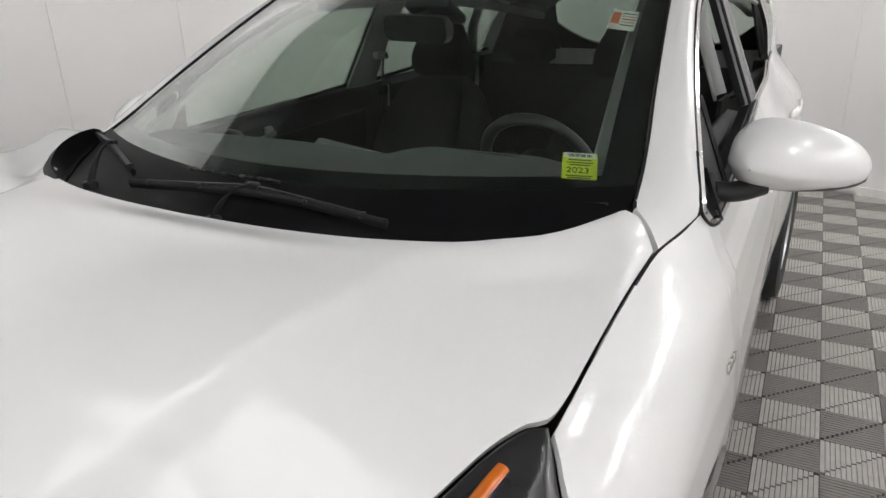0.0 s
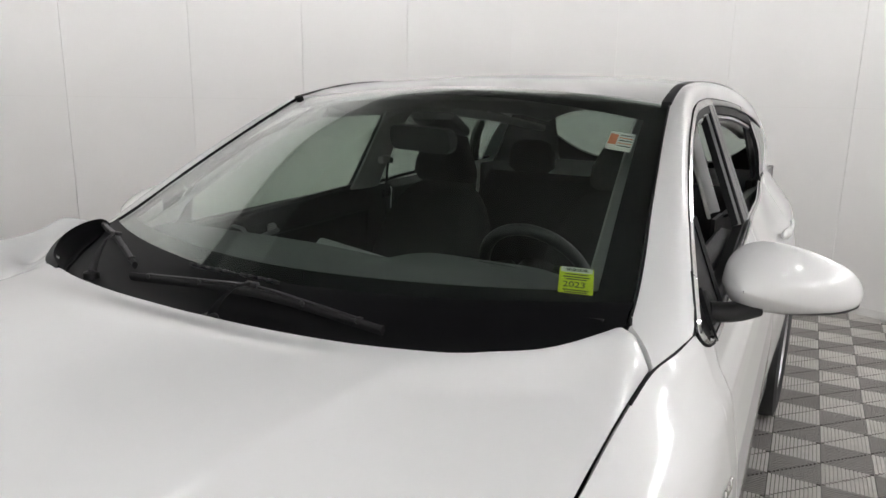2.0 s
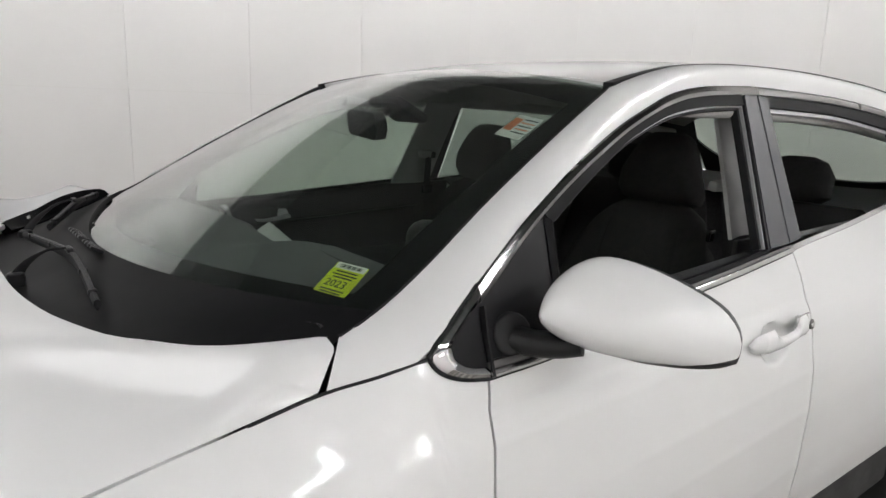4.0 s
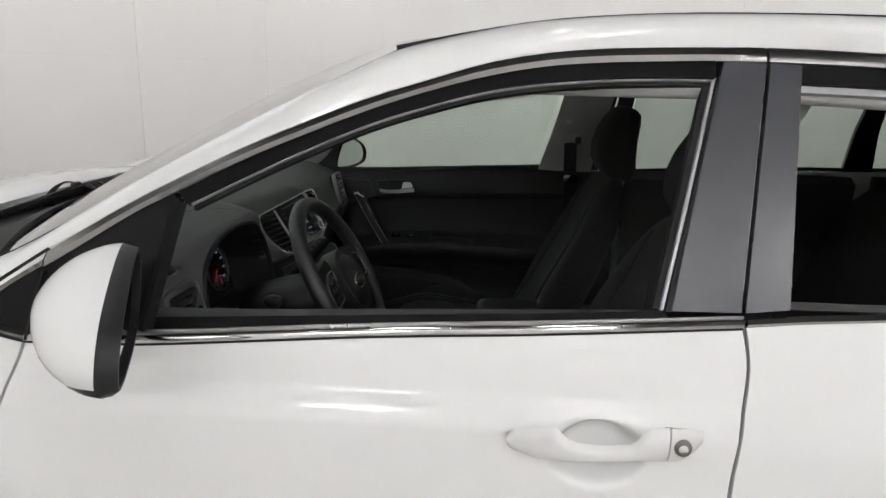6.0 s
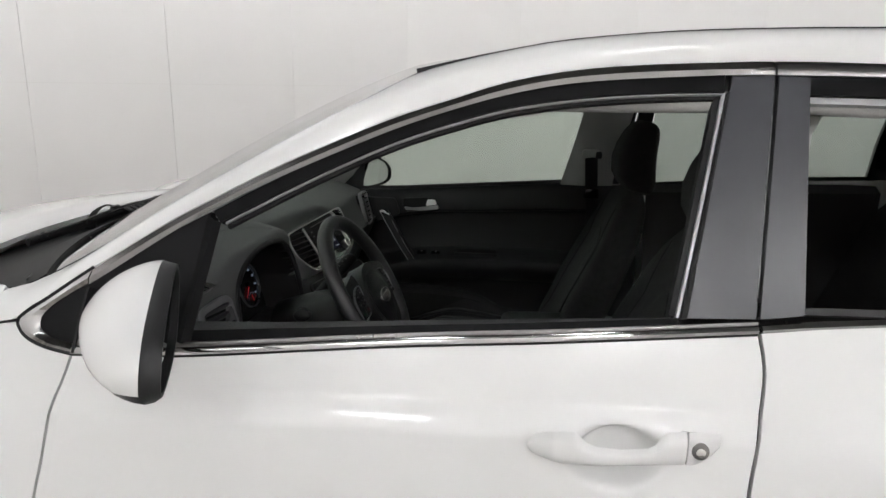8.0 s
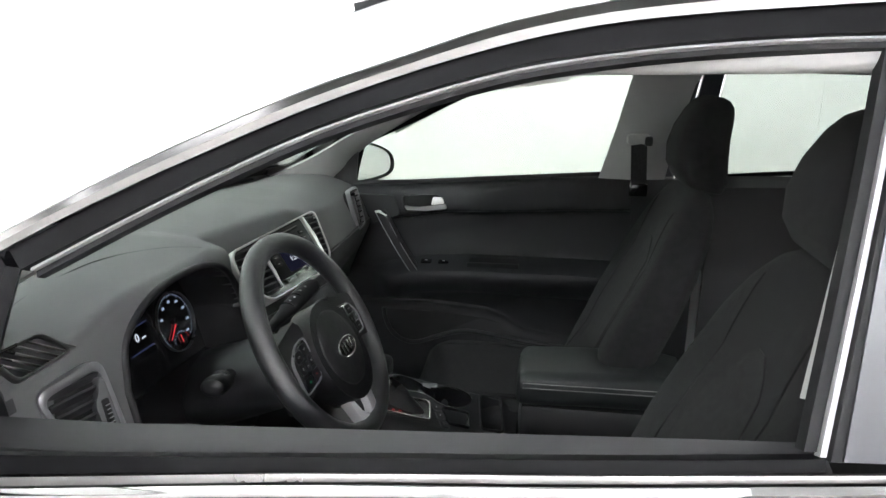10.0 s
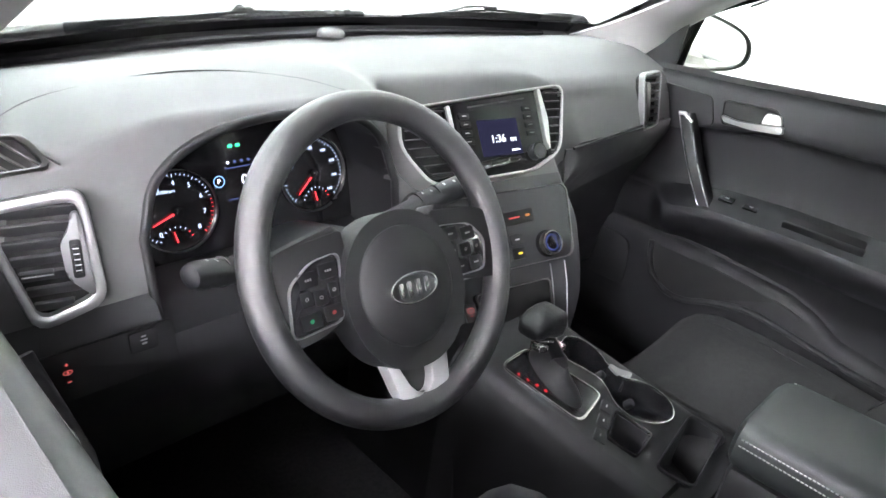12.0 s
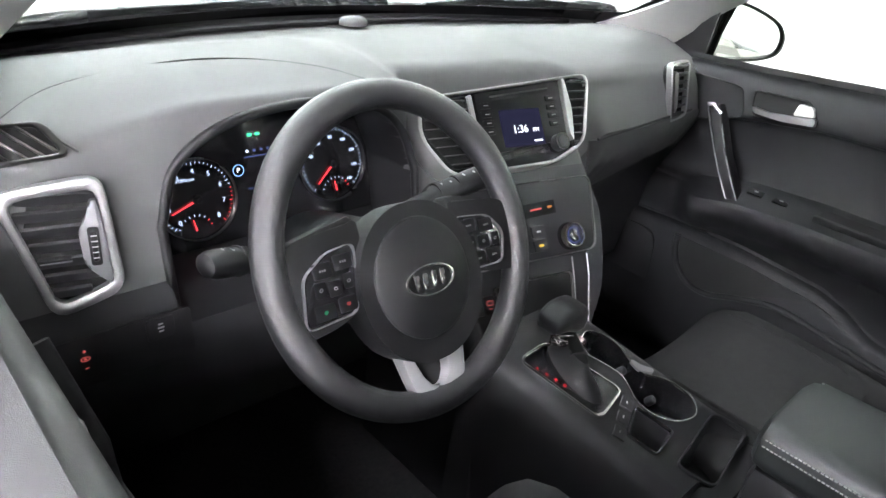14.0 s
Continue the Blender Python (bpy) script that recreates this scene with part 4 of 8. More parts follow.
tyre_me = mesh_of(wheel_thing(), "wheel", TYRE)
for o in [o for o in bpy.data.objects if o.name == "wheel" and o.type == "EMPTY"]:
    bpy.data.objects.remove(o)
rim_me = mesh_of(rim_mesh(), "rim", ALLOY)
for sx in (-1, 1):
    for y in (0.0, -2.67):
        w = new("wheel", tyre_me)
        w.parent = car
        w.matrix_basis = Matrix.Translation((sx * 0.795, y, 0.349)) @ Matrix.Rotation(0 if sx < 0 else math.pi, 4, "Z")
        r = new("rim", rim_me)
        r.parent = w

# windshield
WS_C = [V(0, -0.02, 1.108), V(0, -0.30, 1.263), V(0, -0.62, 1.436), V(0, -0.87, 1.543), V(0, -0.985, 1.563)]
WS_S = [V(-0.752, -0.262, 1.132), V(-0.738, -0.36, 1.180), V(-0.716, -0.48, 1.252), V(-0.688, -0.64, 1.343), V(-0.660, -0.80, 1.430), V(-0.635, -0.965, 1.514)]


def ws_point(u, s):
    k = u * 40
    q = int(min(39, k))
    c, e = WSC[q].lerp(WSC[q + 1], k - q), WSS[q].lerp(WSS[q + 1], k - q)
    a = abs(s) ** 1.9
    p = c.lerp(e, a)
    return V(-e.x * s, p.y, p.z)


WSC, WSS = curve(WS_C, 41), curve(WS_S, 41)
glass_grid = [[ws_point(j / 24, -1 + 2 * i / 36) for i in range(37)] for j in range(25)]
windshield = part("windshield", shell(glass_grid, 0.005, (0, -0.5, -0.8)), WINDSHIELD, car, "greenish laminated windshield with black border")
windshield.visible_shadow = False


def frit(u0, u1, s0, s1, nu=30, nv=4, lift=-0.0085):
    G = []
    for j in range(nv):
        row = []
        for i in range(nu):
            u = u0 + (u1 - u0) * (j / (nv - 1) if nu >= nv else i / (nu - 1))
            s = s0 + (s1 - s0) * i / (nu - 1)
            row.append(ws_point(u, s) + V(0, 0.5, 0.8) * lift)
        G.append(row)
    return shell(G, 0.001, (0, 0.5, 0.8))


part("border", frit(0.0, 0.115, -1, 1), FRIT, windshield, "black ceramic border")
part("border", frit(0.885, 1.0, -1, 1), FRIT, windshield)


def frit_side(sg):
    G = [[ws_point(u, sg * s) + V(0, 0.5, 0.8) * -0.0085 for u in [0.11 + 0.82 * k / 24 for k in range(25)]] for s in (0.915, 0.957, 1.0)]
    return shell(G, 0.001, (0, 0.5, 0.8))


part("border", frit_side(1), FRIT, windshield)
part("border", frit_side(-1), FRIT, windshield)
# seal along the edge
both("windshield_seal", lambda: sweep(curve([p + V(0.0, 0, 0.001) for p in WS_EDGE], 30), [(-0.0025, -0.006), (0.0025, -0.006), (0.0025, 0.0005), (-0.0025, 0.0005)]), RUBBER, car)
both("panel_joint_line", lambda: sweep([p + V(0, 0, 0.0015) for p in curve(GAP[0:4], 20)], circle(0.0026, 8)), RUBBER, car, "thin dark joint above the fender")


# cowl panel between hood and glass
def cowl_panel():
    G = []
    xs = [-0.75 + 1.5 * i / 40 for i in range(41)]
    for t in range(6):
        row = []
        for x in xs:
            cy, cz = cowl_at(x)
            g = ws_point(0.06, x / 0.752)
            f = t / 5
            dip = -0.030 * math.sin(math.pi * min(1, f * 1.15))
            row.append(V(x, (cy + 0.02) * (1 - f) + (g.y - 0.0) * f, (cz - 0.030) * (1 - f) + (g.z + 0.006) * f + dip * (1 - abs(x) / 0.9)))
        G.append(row)
    return shell(G, 0.01, (0, 0, -1))


cowl = part("cowl_panel", cowl_panel(), FRAME, car, "black plastic cowl panel below the windshield")




# ---- exterior fittings ----
def text_mesh(body, size, m, mat, parent, name="print", depth=0.0004, align="CENTER", shear=0.0):
    """Letters in Blender's own font, as a mesh."""
    cu = bpy.data.curves.new("letters", "FONT")
    cu.body, cu.size, cu.align_x, cu.align_y, cu.extrude, cu.shear = body, size, align, "CENTER", depth, shear
    cu.resolution_u = 3
    tmp = bpy.data.objects.new("letters", cu)
    scene.collection.objects.link(tmp)
    bpy.context.view_layer.update()
    me = bpy.data.meshes.new_from_object(tmp.evaluated_get(bpy.context.evaluated_depsgraph_get()))
    bpy.data.objects.remove(tmp)
    bpy.data.curves.remove(cu)
    me.transform(m)
    me.materials.clear()
    me.materials.append(mat)
    ob = new(name, me)
    ob.parent = parent
    return ob


MIRROR_RIM = [V(x, z, 0) for x, z in ((-0.860, 1.155), (-0.868, 1.200), (-0.892, 1.229), (-0.930, 1.241), (-0.985, 1.233), (-1.045, 1.213), (-1.093, 1.188), (-1.119, 1.157), (-1.124, 1.127),
                                      (-1.112, 1.108), (-1.07, 1.097), (-1.00, 1.091), (-0.93, 1.094), (-0.882, 1.114))]
APEX = (-0.915, -0.498, 1.158)


def mirror_rings(ks, grow=0.0):
    """Rings of the mirror's housing: 0 at the cap's rear edge, 1 at its front; below 0 the bezel."""
    line = curve(MIRROR_RIM + MIRROR_RIM[:1], 45)[:44]
    rings = []
    for k in ks:
        s = max(0.004, (1 - min(1, max(0, k)) ** 1.7) ** 0.75) if k >= 0 else 1 + 0.05 * k
        f = max(0, k)
        ring = []
        for p in line:
            d = V(p.x - APEX[0], p.y - APEX[2], 0)
            q = d * s + d.normalized() * grow
            yr = -0.623 + (p.x + 0.925) * 0.40 - 0.10 * (p.y - 1.15) + (0.019 * k if k < 0 else 0)
            ring.append(V(APEX[0] + q.x, yr * (1 - f) + APEX[1] * f, APEX[2] + q.y))
        rings.append(ring)
    return rings


CAP_K = [0.0, 0.08, 0.16, 0.25, 0.35, 0.45, 0.55, 0.65, 0.74, 0.82, 0.89, 0.94, 0.975, 0.993, 1.0]


def mirror_cap():
    bm = loft(mirror_rings([0.02] + CAP_K[1:]), caps=False)
    bmesh.ops.bisect_plane(bm, geom=bm.verts[:] + bm.edges[:] + bm.faces[:], plane_co=(-1.0, -0.64, 1.101), plane_no=(0.13, 0.06, 0.99), clear_inner=True)
    return bm


def mirror_base():
    bm = bmesh.new()
    rings = mirror_rings([-1.0, -0.55, 0.0] + CAP_K[1:], -0.0015)
    for ring in rings[1:]:
        for p in ring:
            if p.z < 1.100 - 0.13 * (p.x + 1.0):
                out = V(p.x + 0.98, p.y + 0.57, 0)
                p += out.normalized() * 0.003 + V(0, 0, -0.003)
    c = sum(rings[0], V(0, 0, 0)) / 44
    inner = [p - (p - c).normalized() * 0.006 for p in rings[0]]
    deep = [p - (p - c).normalized() * 0.001 + V(0, 0.020, 0) for p in inner]
    return loft([deep, inner] + rings, bm)


def mirror_glass():
    ring = mirror_rings([-1.0])[0]
    c = sum(ring, V(0, 0, 0)) / 44
    ring = [p - (p - c).normalized() * 0.0075 + V(0, 0.007, 0) for p in ring]
    return loft([ring, [p + V(0, 0.004, 0) for p in ring]])


def mirror_arm():
    path = curve([V(-0.848, -0.505, 1.108), V(-0.875, -0.525, 1.102), V(-0.905, -0.55, 1.103), V(-0.935, -0.572, 1.112)], 10)
    return sweep(path, circle(0.026, 16, 0.021))


def mirror_foot():
    return slab(circle(0.040, 24, 0.036), face_pose((-0.846, -0.50, 1.112), (0, -1, 0.08), (0.40, 0, 1)), 0.014, 0.007, 3)


def moved(bm, d):
    for v in bm.verts:
        v.co += Vector(d)
    return bm


for flip in (False, True):
    fx = (lambda b: moved(mirrored(b), (-0.065, 0.135, -0.01))) if flip else (lambda b: b)
    dm = part("door_mirror", fx(mirror_base()), EXT_BLACK, car, "black door mirror housing with white painted cap")
    part("mirror_cap", fx(mirror_cap()), PAINT, dm, "white painted mirror cap")
    part("mirror_glass", fx(mirror_glass()), MIRROR, dm, "mirror glass")
    part("mirror_arm", fx(mirror_arm()), EXT_BLACK, dm)
    part("mirror_foot", fx(mirror_foot()), EXT_BLACK, dm)


def handle_grip():
    lo = [(-1.173, 0.957), (-1.176, 0.949), (-1.184, 0.943), (-1.22, 0.938), (-1.28, 0.938), (-1.404, 0.947)]
    hi = [(-1.173, 0.959), (-1.176, 0.968), (-1.184, 0.977), (-1.20, 0.984), (-1.225, 0.990), (-1.242, 0.991), (-1.250, 0.983), (-1.258, 0.975), (-1.275, 0.968), (-1.31, 0.966), (-1.348, 0.970), (-1.359, 0.977), (-1.365, 0.990), (-1.374, 0.997), (-1.404, 1.000)]
    n = 80
    a, b = [], []
    for t in [k / (n - 1) for k in range(n)]:
        y = -1.173 - 0.227 * t
        a.append(V(y, float(np.interp(-y, [-p[0] for p in lo], [p[1] for p in lo])), 0))
        b.append(V(y, float(np.interp(-y, [-p[0] for p in hi], [p[1] for p in hi])), 0))
    G = []
    for j in range(9):
        v = j / 8
        row = []
        for i, (p, q) in enumerate(zip(a, b)):
            t = i / (n - 1)
            arch = 0.013 + 0.015 * min(1, t * 3.5) ** 0.8
            roundness = 0.010 * (1 - abs(2 * v - 1) ** 3)
            edge = 0.62 + 0.38 * min(1, t * 6)
            row.append(V(-(side_x(p.x, 0.96) + (arch + roundness) * edge - 0.004), p.x, p.y + (q.y - p.y) * v + 0.014))
        G.append(row)
    return shell(G, 0.014, (1, 0, 0))


def handle_cap():
    G = []
    for j in range(7):
        v = j / 6
        row = []
        for i in range(10):
            t = i / 9
            y = -1.4025 - 0.050 * t
            zl, zh = 0.961 + 0.020 * t ** 2, 1.014 - 0.010 * t ** 2
            row.append(V(-(side_x(y, 0.96) + (0.026 * (1 - 0.75 * t ** 2) + 0.006 * (1 - abs(2 * v - 1) ** 3))), y, zl + (zh - zl) * v))
        G.append(row)
    return shell(G, 0.03, (1, 0, 0))


def lock_ring(r, d, off):
    x = -(side_x(-1.42, 0.967) + off)
    return slab(circle(r, 20), face_pose((x, -1.4195, 0.9865), (0, -1, 0), (0.2, 0, 1)), d, 0.001)


for dr, fl in ((front_door, False), (front_door_p, True)):
    fx = mirrored if fl else (lambda b: b)
    part("door_handle", fx(handle_grip()), PAINT, dr, "white painted pull handle")
    part("handle_cap", fx(handle_cap()), PAINT, dr)
    if not fl:
        part("lock_cylinder", lock_ring(0.0125, 0.008, 0.0275), SATIN, dr, "metal key lock")
        part("keyway", lock_ring(0.007, 0.003, 0.0352), CHROME, dr)


def rear_grip():
    bm = handle_grip()
    for v in bm.verts:
        dx = side_x(v.co.y - 0.93, 0.99) - side_x(v.co.y, 0.96)
        v.co += V(-dx, -0.93, 0.03)
    return bm


part("door_handle", rear_grip(), PAINT, rear_door, "white painted pull handle")
part("door_handle", mirrored(rear_grip()), PAINT, rear_door_p, "white painted pull handle")

# fender badge: small slanted chrome bars
for k in range(3):
    y = -0.225 - 0.030 * k
    part("badge", slab(rounded(0.020, 0.021, 0.004, 2), face_pose((-(side_x(y, 0.868) + 0.001), y, 0.868 - 0.004 * k), (0, -1, -0.15), (0.05, -0.25, 1)), 0.004, 0.001), CHROME, fender, "small chrome badge")

# wipers
def wiper(tip, heel, pivot, parent, bow=0.030, arm_at=12):
    tip, heel, pivot = V(*tip), V(*heel), V(*pivot)
    line = curve([heel, (heel + tip) / 2 + V(0, -bow, 0.008), tip], 25)
    blade = part("wiper", sweep(line, [(-0.006, -0.002), (-0.005, 0.004), (-0.002, 0.007), (0.002, 0.007), (0.005, 0.004), (0.006, -0.002), (0.0015, -0.011), (-0.0015, -0.011)]), RUBBER, parent, "black windshield wiper")
    top = V(0, 0, 0.008)
    # the bridge over the blade and its claws
    bridge = curve([line[2] + V(0, 0, 0.006), line[7] + top, line[12] + top * 1.5, line[17] + top, line[22] + V(0, 0, 0.006)], 22)
    part("bridge", sweep(bridge, rounded(0.009, 0.005, 0.0015, 2)), EXT_BLACK, blade)
    for k in (2, 7, 17, 22):
        part("claw", box(Matrix.Translation(line[k] + V(0, 0, 0.004)), (0.011, 0.015, 0.011), 0.002, 1), EXT_BLACK, blade)
    mid = line[arm_at] + V(0, 0.002, 0.020)
    arm = curve([pivot, pivot.lerp(mid, 0.25) + V(0, 0.0, 0.016), pivot.lerp(mid, 0.65) + V(0, 0.002, 0.016), mid], 20)
    bm = bmesh.new()
    loft([[p + V(0, w * math.cos(a), 0.5 * w * math.sin(a)) for a in [2 * math.pi * q / 10 for q in range(10)]] for p, w in [(p, 0.013 - 0.008 * min(1, i / 11)) for i, p in enumerate(arm)]], bm)
    part("arm", bm, EXT_BLACK, blade)
    part("blade_clip", box(Matrix.Translation(mid + V(0, 0, -0.004)), (0.034, 0.013, 0.012), 0.004), EXT_BLACK, blade)
    bm = bmesh.new()
    loft([[pivot + V(r * math.cos(a), r * math.sin(a), z) for a in [2 * math.pi * q / 14 for q in range(14)]] for r, z in ((0.017, -0.020), (0.018, -0.004), (0.016, 0.005), (0.010, 0.008))], bm)
    part("pivot_cap", bm, EXT_BLACK, blade)


wiper((-0.40, 0.006, 1.128), (0.262, 0.030, 1.134), (-0.05, 0.085, 1.108), cowl)
wiper((0.694, -0.222, 1.158), (0.330, -0.030, 1.136), (0.43, 0.010, 1.105), cowl, 0.0)
# vent slats of the cowl
for k in range(9):
    x = 0.155 - 0.026 * k if k < 5 else 0.130 - 0.026 * k
    part("slat", box(pose(x, -0.058, ws_point(0.05, x / 0.75).z + 0.018, 27, 0, 0), (0.016, 0.026, 0.007), 0.002, 1), EXT_BLACK, cowl)


# stickers inside the windshield
def on_glass(u, s, lift=-0.007):
    p = ws_point(u, s)
    up = (ws_point(min(1, u + 0.02), s) - ws_point(max(0, u - 0.02), s)).normalized()
    right = (ws_point(u, s - 0.02) - ws_point(u, s + 0.02)).normalized()
    n = right.cross(up).normalized()
    return face_pose(p + n * lift, right, up)


m = on_glass(0.147, -0.860, -0.0065) @ pose(0, 0, 0, 0, 0, -6) @ Matrix.Scale(0.80, 4)
st = part("inspection_sticker", slab(rounded(0.084, 0.090, 0.003, 2), m, 0.0006), STICKER, windshield, "bright yellow-green inspection sticker")
part("sticker_header", slab(rounded(0.078, 0.018, 0.002, 2), m @ Matrix.Translation((0, 0.036, 0.0007)), 0.0003), PAPER, st)
for i in range(13):
    part("bar", slab(rounded(0.0016 + 0.0012 * (i % 3), 0.010, 0.0002, 1), m @ Matrix.Translation((-0.027 + 0.0045 * i, 0.036, 0.0011)), 0.0002), INK, st)
for i, (w, y) in enumerate(((0.056, 0.020), (0.064, 0.011), (0.050, 0.003), (0.062, -0.034), (0.054, -0.041))):
    part("bar", slab(rounded(w, 0.0036, 0.0004, 1), m @ Matrix.Translation((0, y, 0.0008)), 0.0002), INK, st)
text_mesh("2023", 0.028, m @ Matrix.Translation((-0.004, -0.016, 0.0009)), INK, st, "year_print")
m = on_glass(0.735, -0.862) @ pose(0, 0, 0, 0, 0, 2)
tg = part("lot_tag", slab(rounded(0.062, 0.088, 0.003, 2), m, 0.0006), PAPER, windshield, "white and orange paper tag")
part("print_block", slab(rounded(0.020, 0.050, 0.001, 1), m @ Matrix.Translation((-0.019, 0.006, 0.0007)), 0.0003), ORANGE, tg)
for i in range(5):
    part("bar", slab(rounded(0.032, 0.004, 0.0005, 1), m @ Matrix.Translation((0.011, 0.030 - 0.013 * i, 0.0007)), 0.0003), ORANGE if i % 2 else INK, tg)
m = on_glass(0.035, -0.62, 0.004)
part("glass_mark", slab(rounded(0.07, 0.006, 0.001, 1), m, 0.0003), material("grey_print", (0.25, 0.25, 0.25), 0.6), windshield)

# closed panes
def pane_front():
    lo = [(-0.492, 1.085), (-0.95, 1.11), (-1.41, 1.14)]
    return strip_between(lo, [(-0.55, 1.226), (-0.61, 1.260)] + OPEN_TOP[1:], -0.030, 0.004)


pw = part("window_pane", mirrored(pane_front()), SIDE_GLASS, front_door_p, "green-tinted closed window pane")
for dr, fl in ((rear_door_p, True),):
    g = strip_between([(-1.58, 1.15), (-1.9, 1.17), (-2.38, 1.19)], [(-1.61, 1.49), (-2.0, 1.478), (-2.40, 1.43)], -0.03, 0.004)
    rp = part("window_pane", mirrored(g) if fl else g, REAR_GLASS, dr, "dark tinted closed window pane")


def widen_passenger_side():
    """The body's far side stands slightly further out than the mirrored near side."""
    far_doors = set(front_door_p.children_recursive) | set(rear_door_p.children_recursive) | {front_door_p, rear_door_p}
    for ob in car.children_recursive:
        if ob in far_doors or ob.type != "MESH" or ob.name.startswith(("wheel", "rim", "door_mirror", "mirror")):
            continue
        for v in ob.data.vertices:
            if v.co.x > 0.25:
                t = min(1, (v.co.x - 0.25) / 0.5)
                v.co.x += 0.05 * t * t * (3 - 2 * t)


def taper_tail():
    """The tailgate and its glass follow the narrowing body."""
    for ob in car.children_recursive:
        if ob.type == "MESH" and ob.name.startswith(("tailgate", "rear_window")):
            for v in ob.data.vertices:
                v.co.x *= 0.88


def cowl_end():
    """Rounded black fairing that closes the cowl at the foot of the passenger's pillar."""
    outer = curve([V(0.50, 0.052, 1.127), V(0.61, 0.000, 1.128), V(0.687, -0.049, 1.131), V(0.738, -0.105, 1.150), V(0.760, -0.160, 1.164), V(0.776, -0.214, 1.169), V(0.778, -0.246, 1.167), V(0.772, -0.262, 1.152)], 30)
    inner = curve([V(0.50, 0.035, 1.105), V(0.56, 0.0, 1.102), V(0.61, -0.05, 1.105), V(0.66, -0.10, 1.113), V(0.70, -0.16, 1.124), V(0.73, -0.21, 1.136), V(0.75, -0.24, 1.144), V(0.768, -0.258, 1.148)], 30)
    G = []
    for j in range(9):
        t = j / 8
        G.append([a.lerp(b, t) + V(0, 0, -0.020 * math.sin(math.pi * t) * math.sin(math.pi * min(1, i / 27))) for i, (a, b) in enumerate(zip(outer, inner))])
    return shell(G, 0.022, (0.3, 0.2, -1))


def raise_passenger_edge():
    """The far edge of the hood and the far fender crown."""
    for ob in [o for o in car.children if o.name.startswith(("hood", "front_fender"))]:
        for v in ob.data.vertices:
            x, y = v.co.x, v.co.y
            f = min(1, max(0, (y + 0.02) / 0.14))
            start = 0.70 - 0.17 * f * f * (3 - 2 * f)
            if x > start and y > -0.30:
                t = min(1, (x - start) / (0.85 - start))
                k = min(1, max(0, (y + 0.30) / 0.14)) * min(1, max(0, (0.80 - y) / 0.5))
                v.co.z += 0.068 * t * t * (3 - 2 * t) * k * (1 + min(0.5, max(0, 4 * (y + 0.10))))


taper_tail()
widen_passenger_side()
raise_passenger_edge()
part("cowl_end", cowl_end(), FRAME, car, "rounded black cowl end cover")

# ---- interior ----
GAUGE_HOLE = [(-0.516, 0.895), (-0.518, 1.00), (-0.494, 1.066), (-0.43, 1.108), (-0.33, 1.123), (-0.22, 1.110), (-0.158, 1.07), (-0.130, 1.0), (-0.130, 0.895)]
HOLE_LINE = curve([V(x, z, 0) for x, z in GAUGE_HOLE[1:-1]], 40)
HOLE_LINE = [V(*GAUGE_HOLE[0], 0)] + HOLE_LINE + [V(*GAUGE_HOLE[-1], 0)]


def hole_depth(x, z):
    """How far a point lies inside the opening of the gauges; negative outside."""
    inside, best = False, 9.0
    n = len(HOLE_LINE)
    for i in range(n):
        p, q = HOLE_LINE[i], HOLE_LINE[(i + 1) % n]
        if (p.y > z) != (q.y > z) and x < p.x + (q.x - p.x) * (z - p.y) / (q.y - p.y):
            inside = not inside
        dx, dz = q.x - p.x, q.y - p.y
        t = min(1, max(0, ((x - p.x) * dx + (z - p.y) * dz) / (dx * dx + dz * dz + 1e-12)))
        best = min(best, math.hypot(x - p.x - t * dx, z - p.y - t * dz))
    return best if inside else -best


def dash_section(x):
    """(y, z) points of the dashboard across its depth at x."""
    def ramp(a, b):
        t = min(1, max(0, (x - a) / (b - a)))
        return t * t * (3 - 2 * t)
    wide = ramp(-0.64, -0.44) * (1 - ramp(-0.22, -0.08))
    centre = ramp(-0.150, -0.085) * (1 - ramp(0.222, 0.275))
    brow = 0.020 * wide
    plane = lambda z: -0.538 - 0.2 * (x - 0.1) - (1.07 - z) * 0.70
    front = -0.10 - 0.13 * (abs(x) / 0.7) ** 2
    side = ramp(0.30, 0.70)
    lip = ramp(0.24, 0.33)
    top = 1.106 - 0.028 * (0.25 - x) / 0.35
    P = [(front, 1.138), (-0.19 - 0.07 * (abs(x) / 0.7) ** 2, 1.128), (-0.245 - 0.05 * (abs(x) / 0.7) ** 2, 1.136), (-0.34, 1.140 + brow * 0.7)]
    N = [(-0.44, 1.136 + brow), (-0.515, 1.118 + brow * 1.1 - 0.006 * side), (-0.541, 1.098 + 0.030 * wide), (-0.547 - 0.02 * side, 1.070), (-0.570, 0.935),
         (-0.598, 0.895), (-0.600 + 0.04 * side, 0.80), (-0.48, 0.60)]
    # the pad overhangs the glove box on the passenger's side
    for i, (y, z) in ((4, (-0.590, 1.004)), (5, (-0.577, 0.938 + 0.09 * (x - 0.35))), (6, (-0.515, 0.82))):
        N[i] = (N[i][0] * (1 - lip) + y * lip, N[i][1] * (1 - lip) + z * lip)
    C = [(max(-0.44, plane(top) + 0.085), 1.134), (plane(top) + 0.040, 1.122), (plane(top) + 0.030, top - 0.010), (plane(top - 0.03) + 0.030, top - 0.03), (plane(0.97) + 0.016, 0.97),
         (plane(0.88) + 0.006, 0.88), (plane(0.80) + 0.01, 0.80), (-0.76, 0.72)]
    for n, m in zip(N, C):
        P.append((n[0] * (1 - centre) + m[0] * centre, n[1] * (1 - centre) + m[1] * centre))
    return P


